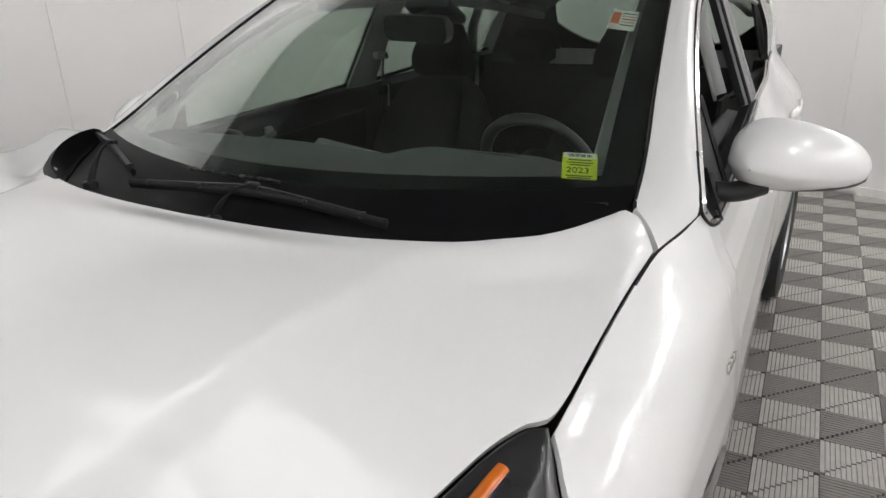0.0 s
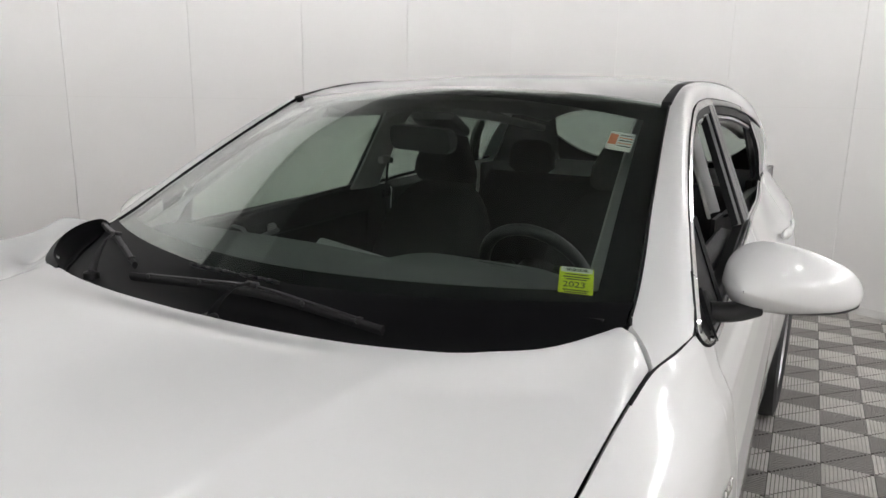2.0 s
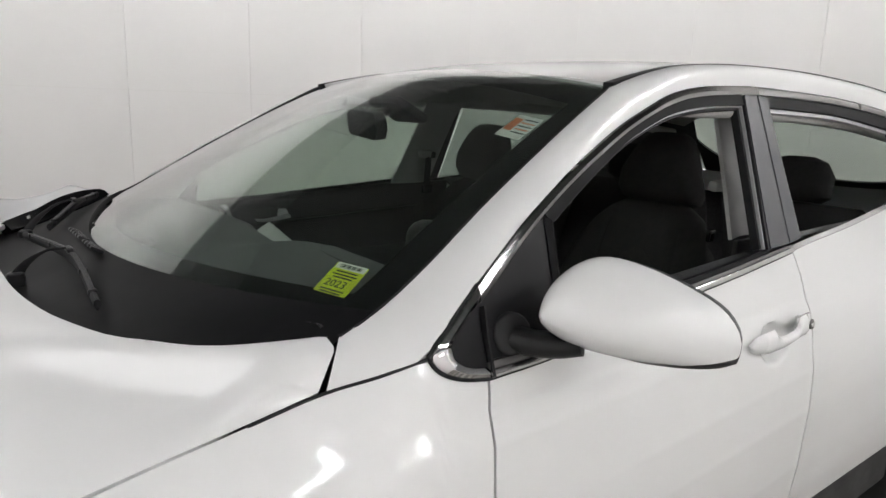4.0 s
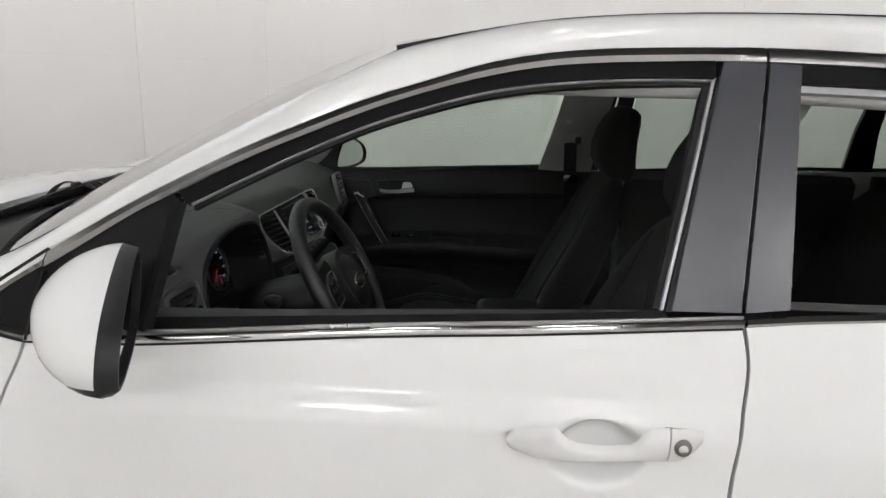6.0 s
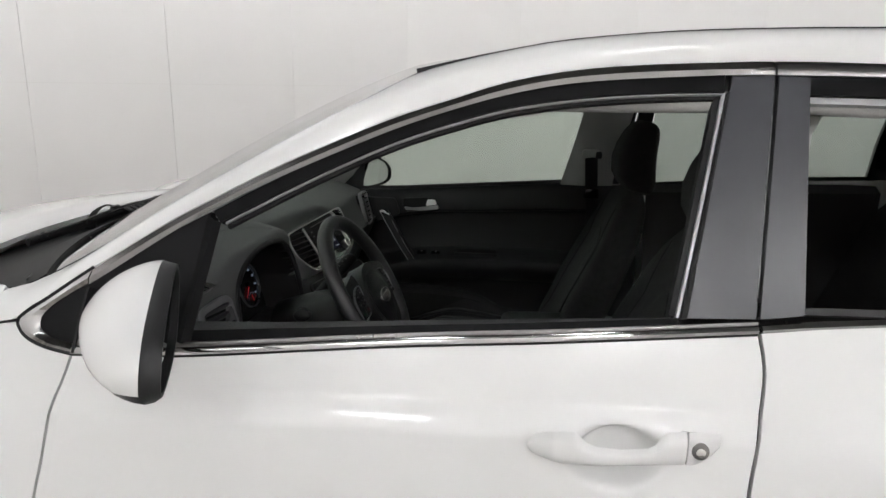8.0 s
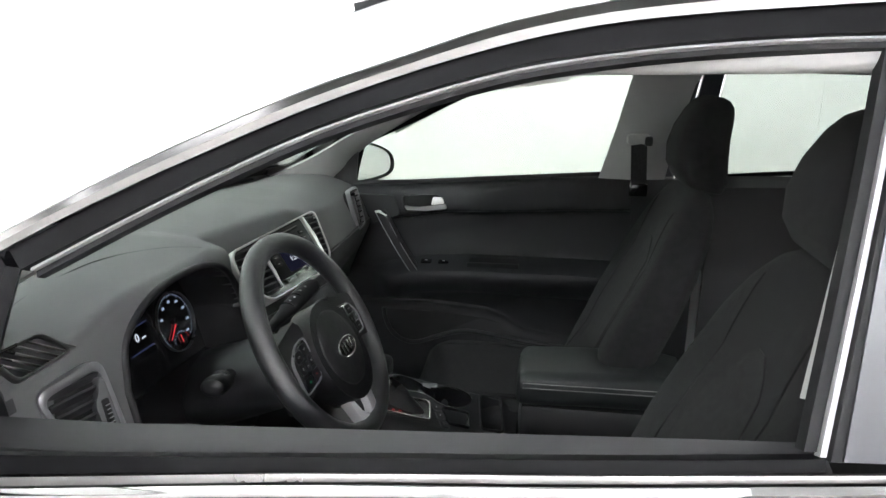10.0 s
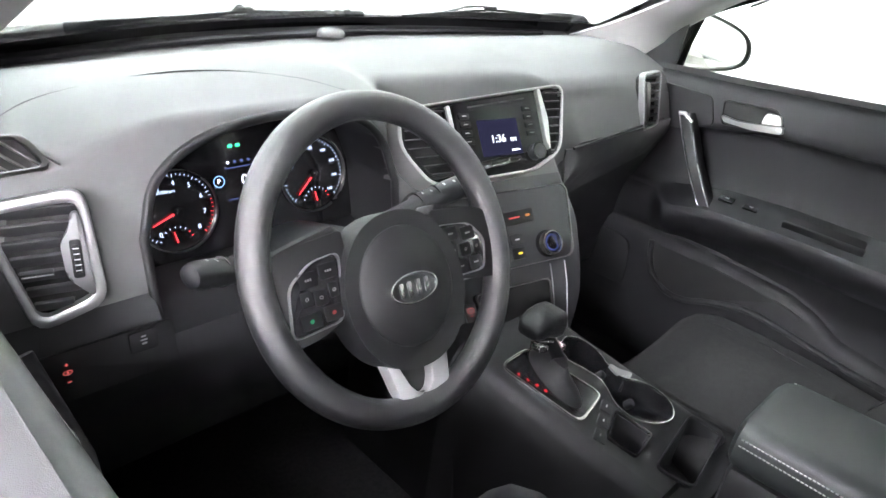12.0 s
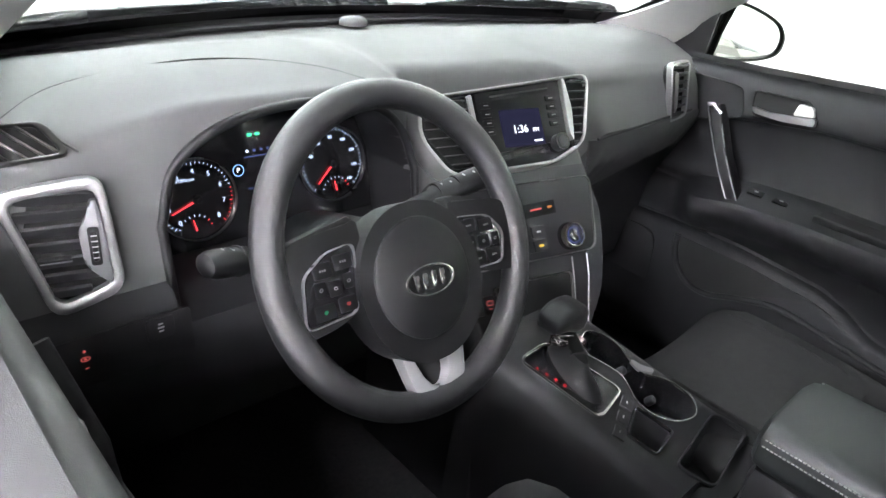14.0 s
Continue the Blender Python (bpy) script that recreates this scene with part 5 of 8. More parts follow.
def dash_skin(lo, hi, rows):
    """The dashboard's skin between two of its lines, and the well sunk into it for the gauges."""
    xs = []
    x = -0.715
    while x < 0.716:
        xs.append(x)
        x += 0.004 if -0.535 < x < -0.06 else 0.010
    G = []
    for x in xs:
        line = []
        for p in curve([V(x, y, z) for y, z in dash_section(x)][lo:hi], rows):
            d = hole_depth(p.x, p.z) if p.y < -0.50 or p.z < 1.1 else -1.0
            t = min(1, max(0, (d + 0.002) / 0.012))
            t = t * t * (3 - 2 * t)
            w = min(1, max(0, (p.x - 0.04) / 0.16)) * min(1, max(0, (0.70 - p.x) / 0.35))
            narrow = 0.42 * max(0, 0.90 - p.z) * w
            line.append((V(p.x - narrow, p.y * (1 - t) + (-0.424 + (p.z - 1.013) * 0.25) * t, p.z), d))
        G.append(line)
    skin, well = bmesh.new(), bmesh.new()
    made = ({}, {})
    for i in range(len(G) - 1):
        for j in range(rows - 1):
            c = [(i, j), (i + 1, j), (i + 1, j + 1), (i, j + 1)]
            k = 1 if sum(G[a][b][1] for a, b in c) / 4 > -0.001 else 0
            bm = (skin, well)[k]
            vs = []
            for q in c:
                if q not in made[k]:
                    made[k][q] = bm.verts.new(G[q[0]][q[1]][0])
                vs.append(made[k][q])
            bm.faces.new(vs)
    return skin, well


pad, well_top = dash_skin(0, 9, 90)
low, well_low = dash_skin(8, 12, 34)
dashboard = part("dashboard", pad, SOFT, car, "dark grey soft-grain dashboard with a hooded gauge cluster")
part("gauge_well", well_top, PLASTIC, dashboard, "black gauge recess")
part("gauge_sill", well_low, PLASTIC, dashboard)
part("lower_panel", low, DASH_LOWER, dashboard, "black plastic lower dashboard")


def glove_box():
    """The upper face of the glove box, below the fold of the passenger's pad, with its lit tone put into the grey."""
    G = []
    for x in [0.285 + 0.385 * i / 24 for i in range(25)]:
        line = [p for p in curve([V(x, y, z) for y, z in dash_section(x)][8:12], 60)]
        lowest = 0.830 + 0.18 * (x - 0.285)
        row = []
        for j in range(9):
            z = 0.996 + 0.05 * (x - 0.335) - (0.996 - lowest) * j / 8
            q = min(line, key=lambda p: abs(p.z - z))
            row.append(V(x, q.y - 0.006 + 0.004 * (j / 8) ** 4, z))
        G.append(row)
    return shell(G, 0.005, (0, 1, 0))


part("glove_box", glove_box(), LIT_GLOVE_BOX, dashboard, "grained glove box face in a grey lightened as if lit")


def dash_end(x):
    bm = bmesh.new()
    bm.faces.new([bm.verts.new((x, p.y, p.z)) for p in curve([V(x, y, z) for y, z in dash_section(x)], 40)] + [bm.verts.new((x, -0.20, 0.60))])
    return slab_from_face(bm, 0.012 if x < 0 else -0.012)


def slab_from_face(bm, dx):
    r = bmesh.ops.extrude_face_region(bm, geom=bm.faces[:])
    for v in r["geom"]:
        if isinstance(v, bmesh.types.BMVert):
            v.co.x += dx
    bmesh.ops.recalc_face_normals(bm, faces=bm.faces)
    return bm


for x in (-0.716, 0.712):
    part("end_cap", dash_end(x), DASH_LOWER, dashboard, "black dashboard end cap")
# defroster band at the glass
part("defroster_grille", sweep(curve([V(x, -0.150 - 0.12 * (x / 0.7) ** 2, 1.136) for x in (-0.6, -0.4, -0.2, 0, 0.2, 0.4, 0.6)], 40), rounded(0.03, 0.008, 0.003, 2)), RUBBER, dashboard)
part("light_sensor", loft([[V(0.022 + r * 0.030 * math.cos(a), -0.175 + r * 0.024 * math.sin(a), 1.134 + h) for a in [2 * math.pi * i / 20 for i in range(20)]] for r, h in ((1, 0), (0.97, 0.006), (0.8, 0.012), (0.45, 0.015), (0.1, 0.016))]), SOFT, dashboard, "round grey light sensor")

# a thin dark tube draws the change of shade at the brow's crease
part("brow_seam", sweep(curve([V(-0.660, -0.500, 1.1225), V(-0.577, -0.436, 1.1405), V(-0.444, -0.430, 1.1565), V(-0.348, -0.438, 1.1560), V(-0.258, -0.478, 1.1490), V(-0.205, -0.520, 1.1375)], 40), circle(0.0012, 8)), DASH_LOWER, dashboard, "dark line drawn for the shaded crease over the gauge hood")
# another dark tube draws the shade under the pad's fold
part("pad_seam", sweep(curve([V(0.300, -0.592, 0.996), V(0.370, -0.5915, 0.999), V(0.460, -0.5915, 1.004), V(0.560, -0.5915, 1.010), V(0.640, -0.5915, 1.014)], 30), circle(0.0030, 8)), DASH_LOWER, dashboard, "dark line drawn for the shade in the dashboard pad's fold")

# instrument cluster
CLP = face_pose((-0.375, -0.436, 1.013), (1, 0, 0), (0, 0.25, 1))
WHITE_GLOW = glow("gauge_white", (0.62, 0.76, 1.0), 0.17)
RED_GLOW = glow("gauge_red", (1.0, 0.06, 0.07), 0.20)
DIM_RED = glow("dim_red_print", (1.0, 0.16, 0.14), 0.065)
DIM_GREEN = glow("dim_green_print", (0.06, 1.0, 0.4), 0.05)
GREEN_GLOW = glow("gauge_green", (0.05, 1.0, 0.35), 0.20)
BLUE_GLOW = glow("screen_blue", (0.22, 0.30, 0.75), 0.05)
DIM_BLUE = glow("dim_blue_print", (0.2, 0.3, 0.9), 0.03)
SCREEN_TEXT = glow("screen_white", (0.85, 0.9, 1.0), 0.25)
GEAR_RED = glow("gear_red", (1.0, 0.05, 0.06), 0.11)
AMBER_GLOW = glow("amber_mark", (1.0, 0.6, 0.05), 0.15)


def cl(x, z):
    """A place on the cluster's face, from world x and z."""
    return CLP @ Matrix.Translation((x + 0.375, (z - 1.013) * 1.031, 0.0))


cluster = part("gauge_panel", slab([(p.x + 0.375, (p.y - 1.013) * 1.031) for p in HOLE_LINE], CLP @ Matrix.Translation((0, 0, 0.001)), 0.004), BLACK_GLOSS, dashboard, "black instrument cluster with lit white and red dials")


def dial(cx, cz, r, marks, start, sweep_deg, labels, needle, red_from, small):
    bm = ring_slab(circle(r + 0.0015, 48), circle(r, 48), cl(cx, cz) @ Matrix.Translation((0, 0, 0.005)), 0.006)
    part("dial_ring", bm, SATIN, cluster)
    for i in range(marks):
        f = i / (marks - 1)
        a = radians(start - sweep_deg * f)
        major = i % 5 == 0
        m = cl(cx, cz) @ Matrix.Rotation(a, 4, "Z") @ Matrix.Translation((r * 0.90, 0, 0.0055))
        part("tick", slab([(-0.0028 if major else -0.0008, -0.00045), (0.0016, -0.00045), (0.0016, 0.00045), (-0.0028 if major else -0.0008, 0.00045)], m, 0.0004), RED_GLOW if f >= red_from else WHITE_GLOW, cluster)
    for f, s in labels:
        a = radians(start - sweep_deg * f)
        text_mesh(s, 0.0095 if len(s) < 2 else 0.0078 if len(s) < 3 else 0.0068, cl(cx, cz) @ Matrix.Translation((r * 0.70 * math.cos(a), r * 0.70 * math.sin(a), 0.0056)), WHITE_GLOW, cluster, "dial_number")
    a = radians(needle)
    m = cl(cx, cz) @ Matrix.Rotation(a, 4, "Z")
    part("needle", slab([(0.006, -0.0014), (r * 0.72, -0.0006), (r * 0.72, 0.0006), (0.006, 0.0014)], m @ Matrix.Translation((0, 0, 0.008)), 0.001), RED_GLOW, cluster, "red needle")
    part("needle_hub", slab(circle(0.0075, 18), m @ Matrix.Translation((0, 0, 0.005)), 0.006, 0.002), BLACK_GLOSS, cluster)
    # small gauge below
    sx, sz = small
    for i in range(9):
        a = radians(160 - 140 * i / 8)
        m = cl(sx, sz) @ Matrix.Rotation(a, 4, "Z") @ Matrix.Translation((0.024, 0, 0.0055))
        part("tick", slab([(-0.0014, -0.0005), (0.0014, -0.0005), (0.0014, 0.0005), (-0.0014, 0.0005)], m, 0.0004), RED_GLOW if i > 6 else WHITE_GLOW, cluster)
    m = cl(sx, sz) @ Matrix.Rotation(radians(100), 4, "Z")
    part("needle", slab([(0.003, -0.0011), (0.019, -0.0005), (0.019, 0.0005), (0.003, 0.0011)], m @ Matrix.Translation((0, 0, 0.008)), 0.001), RED_GLOW, cluster, "red needle")


dial(-0.428, 0.972, 0.056, 41, 225, 270, [(0.0, "0"), (0.125, "1"), (0.25, "2"), (0.375, "3"), (0.5, "4"), (0.625, "5"), (0.75, "6"), (0.875, "7"), (1.0, "8")], 200, 0.80, (-0.435, 0.928))
dial(-0.205, 0.985, 0.058, 41, 225, 270, [(0.25, "40"), (0.375, "60"), (0.5, "80"), (0.625, "100"), (0.75, "120"), (0.875, "140"), (1.0, "160")], 222, 1.1, (-0.203, 0.940))
info = part("info_screen", slab(rounded(0.092, 0.10, 0.006), cl(-0.317, 0.998), 0.0052), BLACK_GLOSS, cluster)
part("screen_line", slab([(-0.034, -0.0006), (0.034, -0.0006), (0.034, 0.0006), (-0.034, 0.0006)], cl(-0.317, 1.016) @ Matrix.Translation((0, 0, 0.0055)), 0.0003), BLUE_GLOW, info)
part("screen_line", slab([(-0.034, -0.0006), (0.034, -0.0006), (0.034, 0.0006), (-0.034, 0.0006)], cl(-0.317, 0.972) @ Matrix.Translation((0, 0, 0.0055)), 0.0003), BLUE_GLOW, info)
text_mesh("x1000rpm", 0.0062, cl(-0.440, 1.000) @ Matrix.Translation((0, 0, 0.0056)), WHITE_GLOW, cluster, "dial_print")
text_mesh("0", 0.022, cl(-0.322, 0.996) @ Matrix.Translation((0, 0, 0.0056)), SCREEN_TEXT, info, "speed_digit")
part("unit_bar", slab(rounded(0.012, 0.003, 0.0005, 1), cl(-0.304, 0.992) @ Matrix.Translation((0, 0, 0.0056)), 0.0003), SCREEN_TEXT, info)
part("gear_ring", ring_slab(circle(0.0085, 24), circle(0.0075, 24), cl(-0.362, 1.000) @ Matrix.Translation((0, 0, 0.0055)), 0.0004), glow("ring_blue", (0.3, 0.55, 1.0), 0.2), info)
text_mesh("P", 0.010, cl(-0.362, 1.000) @ Matrix.Translation((0, 0, 0.0056)), SCREEN_TEXT, info, "gear_letter")
for i in range(4):
    part("icon", slab(rounded(0.004, 0.004, 0.001, 1), cl(-0.345 + 0.011 * i, 1.024) @ Matrix.Translation((0, 0, 0.0056)), 0.0003), SCREEN_TEXT if i == 0 else BLUE_GLOW, info)
for i in range(2):
    part("tell_tale", slab(rounded(0.0075, 0.0045, 0.002, 2), cl(-0.338 + 0.012 * i, 1.046) @ Matrix.Translation((0, 0, 0.0056)), 0.0003), GREEN_GLOW, cluster, "green lit tell-tale")
part("hood_liner", sweep([V(p.x, (-0.546 if p.y > 1.07 else -0.546 - (1.07 - p.y) * 0.17), p.y + 0.001) for p in HOLE_LINE], rounded(0.012, 0.013, 0.005, 3), up=(0, 1, 0)), PLASTIC, dashboard)


# air vents
def vent(name, m, outline, inner, slats, tab=None, frame_mat=VENT_SILVER, tilt=-28):
    """A bright frame round a dark box with slats."""
    f = part(name, ring_slab(outline, inner, m, 0.014, bevel=0.004), frame_mat, dashboard, "silver-framed air vent with black slats")
    part("cavity", slab(inner, m @ Matrix.Translation((0, 0, -0.010)), 0.012), DARK, f)
    ys = [p[1] for p in inner]
    lo, hi = min(ys), max(ys)
    for k in range(slats):
        y = lo + (hi - lo) * (k + 0.5) / slats
        xs = []
        n = len(inner)
        for i in range(n):
            (x0, y0), (x1, y1) = inner[i], inner[(i + 1) % n]
            if (y0 - y) * (y1 - y) < 0:
                xs.append(x0 + (x1 - x0) * (y - y0) / (y1 - y0))
        if len(xs) < 2:
            continue
        a, b = min(xs), max(xs)
        part("slat", box(m @ Matrix.Translation(((a + b) / 2, y, 0.004)) @ pose(0, 0, 0, tilt, 0, 0), (b - a, 0.0050, 0.021), 0.0018, 2), SLAT, f)
    return f


def outline(pts, r=None, n=40):
    """A smooth closed line through a few corners, as 2D points."""
    P = []
    c = V(sum(p[0] for p in pts) / len(pts), sum(p[1] for p in pts) / len(pts), 0)
    k = len(pts)
    for i in range(k):
        a, b, d = V(*pts[i - 1], 0), V(*pts[i], 0), V(*pts[(i + 1) % k], 0)
        q = r if r else 0.012
        p0 = b + (a - b).normalized() * min(q, (a - b).length * 0.45)
        p1 = b + (d - b).normalized() * min(q, (d - b).length * 0.45)
        for t in (0, 0.25, 0.5, 0.75, 1):
            w = p0 * (1 - t) ** 2 + b * 2 * t * (1 - t) + p1 * t * t
            P.append((w.x, w.y))
    return P


def inset(pts, d):
    """The same outline, drawn in by about d."""
    c = (sum(p[0] for p in pts) / len(pts), sum(p[1] for p in pts) / len(pts))
    out = []
    for x, y in pts:
        l = math.hypot(x - c[0], y - c[1])
        out.append((c[0] + (x - c[0]) * (1 - d / l), c[1] + (y - c[1]) * (1 - d / l)))
    return out


LV = face_pose((-0.621, -0.566, 1.008), (1, -0.25, 0), (0, 0.25, 1))
lo_ = outline([(-0.062, 0.064), (0.042, 0.076), (0.052, -0.054), (-0.022, -0.078)], 0.022)
v = vent("side_vent", LV, lo_, inset(lo_, 0.0145), 7, tilt=-44)
part("thumbwheel_plate", slab(outline([(0.026, 0.050), (0.034, 0.050), (0.040, -0.044), (0.033, -0.040), (0.014, -0.020), (0.012, 0.018), (0.022, 0.032)], 0.008), LV @ Matrix.Translation((0, 0, 0.005)), 0.011, 0.003), VENT_PLATE, v)
part("thumbwheel", slab(rounded(0.011, 0.042, 0.003), LV @ Matrix.Translation((0.026, 0.0, 0.0145)), 0.003, 0.001), RUBBER, v)
part("thumbwheel_roller", box(LV @ Matrix.Translation((0.026, 0.0, 0.0170)), (0.006, 0.032, 0.005), 0.002), STALK, v)
for k in range(5):
    part("roller_rib", box(LV @ Matrix.Translation((0.026, -0.012 + 0.006 * k, 0.0192)), (0.006, 0.0012, 0.0012), 0, 1), VENT_SILVER, v)
part("vent_tab", box(LV @ Matrix.Translation((-0.012, -0.0115, 0.0125)) @ pose(0, 0, 0, -58, 0, 0), (0.030, 0.0060, 0.008), 0.001), SLAT, v)
part("tab_edge", box(LV @ Matrix.Translation((-0.012, -0.0130, 0.0170)), (0.029, 0.0012, 0.0012), 0, 1), VENT_SILVER, v)
PV = face_pose((0.590, -0.575, 1.056), (0.99, -0.12, 0), (0, 0.22, 1))
lo_ = outline([(-0.046, 0.060), (0.016, 0.066), (0.018, -0.054), (-0.036, -0.064)], 0.012)
v = vent("side_vent", PV, lo_, inset(lo_, 0.006), 7)
part("thumbwheel_plate", slab(outline([(-0.036, 0.044), (-0.022, 0.04), (-0.018, -0.036), (-0.030, -0.046)], 0.006), PV @ Matrix.Translation((0, 0, 0.006)), 0.010, 0.003), SATIN, v)
# small demister grille at the end of the dash top
DG = face_pose((-0.645, -0.527, 1.1135), (1, 0, 0), (0, 0.76, 0.65))
lo_ = outline([(-0.055, -0.026), (0.047, -0.024), (0.032, 0.020), (-0.055, 0.022)], 0.012)
g = part("demister_grille", ring_slab(lo_, inset(lo_, 0.007), DG, 0.006, bevel=0.002), SATIN, dashboard, "small slatted demister grille")
part("cavity", slab(inset(lo_, 0.005), DG @ Matrix.Translation((0, 0, -0.002)), 0.003), DARK, g)
for k in range(6):
    part("slat", box(DG @ Matrix.Translation((-0.042 + 0.016 * k, -0.002, 0.003)) @ pose(0, 0, 0, 0, 0, -50), (0.052, 0.0022, 0.004), 0.0006, 1), SATIN, g)

# centre: vents and radio in one silver bezel
CP = face_pose((0.1, -0.560, 1.07), (1, -0.2, 0), (0, 0.70, 1))
bz = outline([(-0.205, 0.026), (0.152, 0.054), (0.112, -0.070), (0.040, -0.100), (-0.175, -0.104), (-0.220, -0.035)], 0.026)
bezel = part("centre_bezel", ring_slab(bz, inset(bz, 0.008), CP @ Matrix.Translation((0, 0, -0.034)), 0.050, bevel=0.003), SILVER, dashboard, "silver bezel round radio and centre vents")
part("radio_face", slab(inset(bz, 0.007), CP @ Matrix.Translation((0, 0, -0.004)), 0.010), BLACK_GLOSS, bezel)


def centre_vent(pts, n, label):
    o = outline(pts, 0.010)
    f = part("centre_vent", ring_slab(o, inset(o, 0.003), CP @ Matrix.Translation((0, 0, 0.006)), 0.008), PLASTIC, bezel, label)
    f2 = part("cavity", slab(inset(o, 0.003), CP @ Matrix.Translation((0, 0, 0.0062)), 0.001), DARK, bezel)
    ys = [p[1] for p in o]
    lo, hi = min(ys), max(ys)
    for k in range(n):
        y = lo + (hi - lo) * (k + 0.5) / n
        xs = []
        for i in range(len(o)):
            (x0, y0), (x1, y1) = o[i], o[(i + 1) % len(o)]
            if (y0 - y) * (y1 - y) < 0:
                xs.append(x0 + (x1 - x0) * (y - y0) / (y1 - y0))
        if len(xs) > 1:
            part("slat", box(CP @ Matrix.Translation(((min(xs) + max(xs)) / 2, y, 0.011)) @ pose(0, 0, 0, 25, 0, 0), (max(xs) - min(xs), 0.0025, 0.010), 0.0008, 1), PLASTIC, bezel)
    return f


centre_vent([(-0.198, 0.018), (-0.118, 0.026), (-0.118, -0.088), (-0.165, -0.092), (-0.208, -0.035)], 8, "black-slatted air vent")
centre_vent([(0.098, 0.042), (0.143, 0.045), (0.106, -0.062), (0.084, -0.078)], 8, "black-slatted air vent")
part("vent_bar", slab(outline([(0.083, 0.044), (0.090, 0.046), (0.094, -0.010), (0.085, -0.066), (0.079, -0.050)], 0.005), CP @ Matrix.Translation((0, 0, 0.006)), 0.010, 0.002), SILVER, bezel)
part("vent_bar", slab(outline([(-0.116, 0.024), (-0.109, 0.026), (-0.108, -0.050), (-0.116, -0.088)], 0.003), CP @ Matrix.Translation((0, 0, 0.006)), 0.010, 0.002), SILVER, bezel)
radio = part("radio", slab(outline([(-0.101, 0.028), (0.078, 0.042), (0.074, -0.060), (-0.100, -0.075)], 0.005), CP @ Matrix.Translation((0, 0, 0.006)), 0.006, 0.002), STALK, bezel, "black radio with a blue display")
screen = part("screen", slab(rounded(0.084, 0.062, 0.002, 2), CP @ Matrix.Translation((-0.018, -0.034, 0.0115)), 0.0015), glow("radio_screen", (0.035, 0.036, 0.075), 0.075), bezel, "dark blue lit radio display")
text_mesh("1:36", 0.0185, CP @ Matrix.Translation((-0.023, -0.037, 0.0134)), SCREEN_TEXT, bezel, "clock_digits")
text_mesh("PM", 0.010, CP @ Matrix.Translation((0.009, -0.040, 0.0134)), SCREEN_TEXT, bezel, "clock_digits")
part("unit_bar", slab(rounded(0.018, 0.003, 0.0005, 1), CP @ Matrix.Translation((0.010, -0.058, 0.0132)), 0.0003), SCREEN_TEXT, bezel)
part("disc_slot", slab(rounded(0.120, 0.005, 0.002, 2), CP @ Matrix.Translation((-0.010, 0.0215, 0.0118)) @ pose(0, 0, 0, 0, 0, 4.5), 0.001), DARK, bezel)
# a satin strip painted in for the highlight along the slot
part("slot_edge", slab(rounded(0.124, 0.0022, 0.0005, 1), CP @ Matrix.Translation((-0.010, 0.0255, 0.0118)) @ pose(0, 0, 0, 0, 0, 4.5), 0.0014), SATIN, bezel)
for sx in (0.052, -0.084):
    for k in range(4):
        b = part("button", slab(rounded(0.022, 0.010, 0.002, 2), CP @ Matrix.Translation((sx, 0.006 - 0.0145 * k + 0.006 * (sx > 0), 0.0115)), 0.003, 0.0008), STALK, bezel)
        part("print", slab(rounded(0.009, 0.0015, 0.0004, 1), CP @ Matrix.Translation((sx, 0.006 - 0.0145 * k + 0.006 * (sx > 0), 0.0147)), 0.0002), SWITCH_PRINT, bezel)
part("knob", slab(circle(0.0145, 24), CP @ Matrix.Translation((0.050, -0.066, 0.010)), 0.016, 0.003), PLASTIC, bezel, "round radio knob")
part("knob_ring", ring_slab(circle(0.0145, 24), circle(0.0115, 24), CP @ Matrix.Translation((0.050, -0.066, 0.0262)), 0.001), CHROME, bezel)
for k in range(3):
    part("button", slab(rounded(0.036, 0.009, 0.002, 2), CP @ Matrix.Translation((-0.070 + 0.041 * k, -0.080 + 0.003 * k, 0.008)), 0.005, 0.001), BLACK_GLOSS, bezel)

# climate panel
cp_out = outline([(-0.200, -0.124), (0.126, -0.124), (0.108, -0.256), (-0.176, -0.256)], 0.020)
climate = part("climate_panel", slab(cp_out, CP @ Matrix.Translation((0, 0, -0.016)), 0.006, 0.002), DASH_LOWER, dashboard, "climate control panel with round dials")
part("panel_edge", ring_slab(cp_out, inset(cp_out, 0.004), CP @ Matrix.Translation((0, 0, -0.013)), 0.006, bevel=0.001), SATIN, climate)
for kx in (0.050, -0.134):
    part("dial_collar", slab(circle(0.024, 32), CP @ Matrix.Translation((kx, -0.226, -0.012)), 0.008, 0.002), BLACK_GLOSS, climate)
    part("dial_ring", ring_slab(circle(0.022, 32), circle(0.0175, 32), CP @ Matrix.Translation((kx, -0.226, -0.004)), 0.014, bevel=0.003), CHROME, climate, "chrome dial ring")
    part("dial_face", slab(circle(0.0175, 28), CP @ Matrix.Translation((kx, -0.226, -0.004)), 0.010, 0.002), BLACK_GLOSS, climate)
    part("dial_light", ring_slab(circle(0.0145, 28)[4:26], circle(0.0125, 28)[4:26], CP @ Matrix.Translation((kx, -0.226, 0.0064)), 0.0004), DIM_BLUE, climate)
part("warning_strip", slab(rounded(0.090, 0.024, 0.003), CP @ Matrix.Translation((-0.012, -0.172, -0.0105)) @ pose(0, 0, 0, 0, 0, 2), 0.003, 0.001), STALK, climate)
part("print", slab(rounded(0.024, 0.0028, 0.0005, 1), CP @ Matrix.Translation((-0.010, -0.1715, -0.0072)) @ pose(0, 0, 0, 0, 0, 2), 0.0003), DIM_RED, climate)
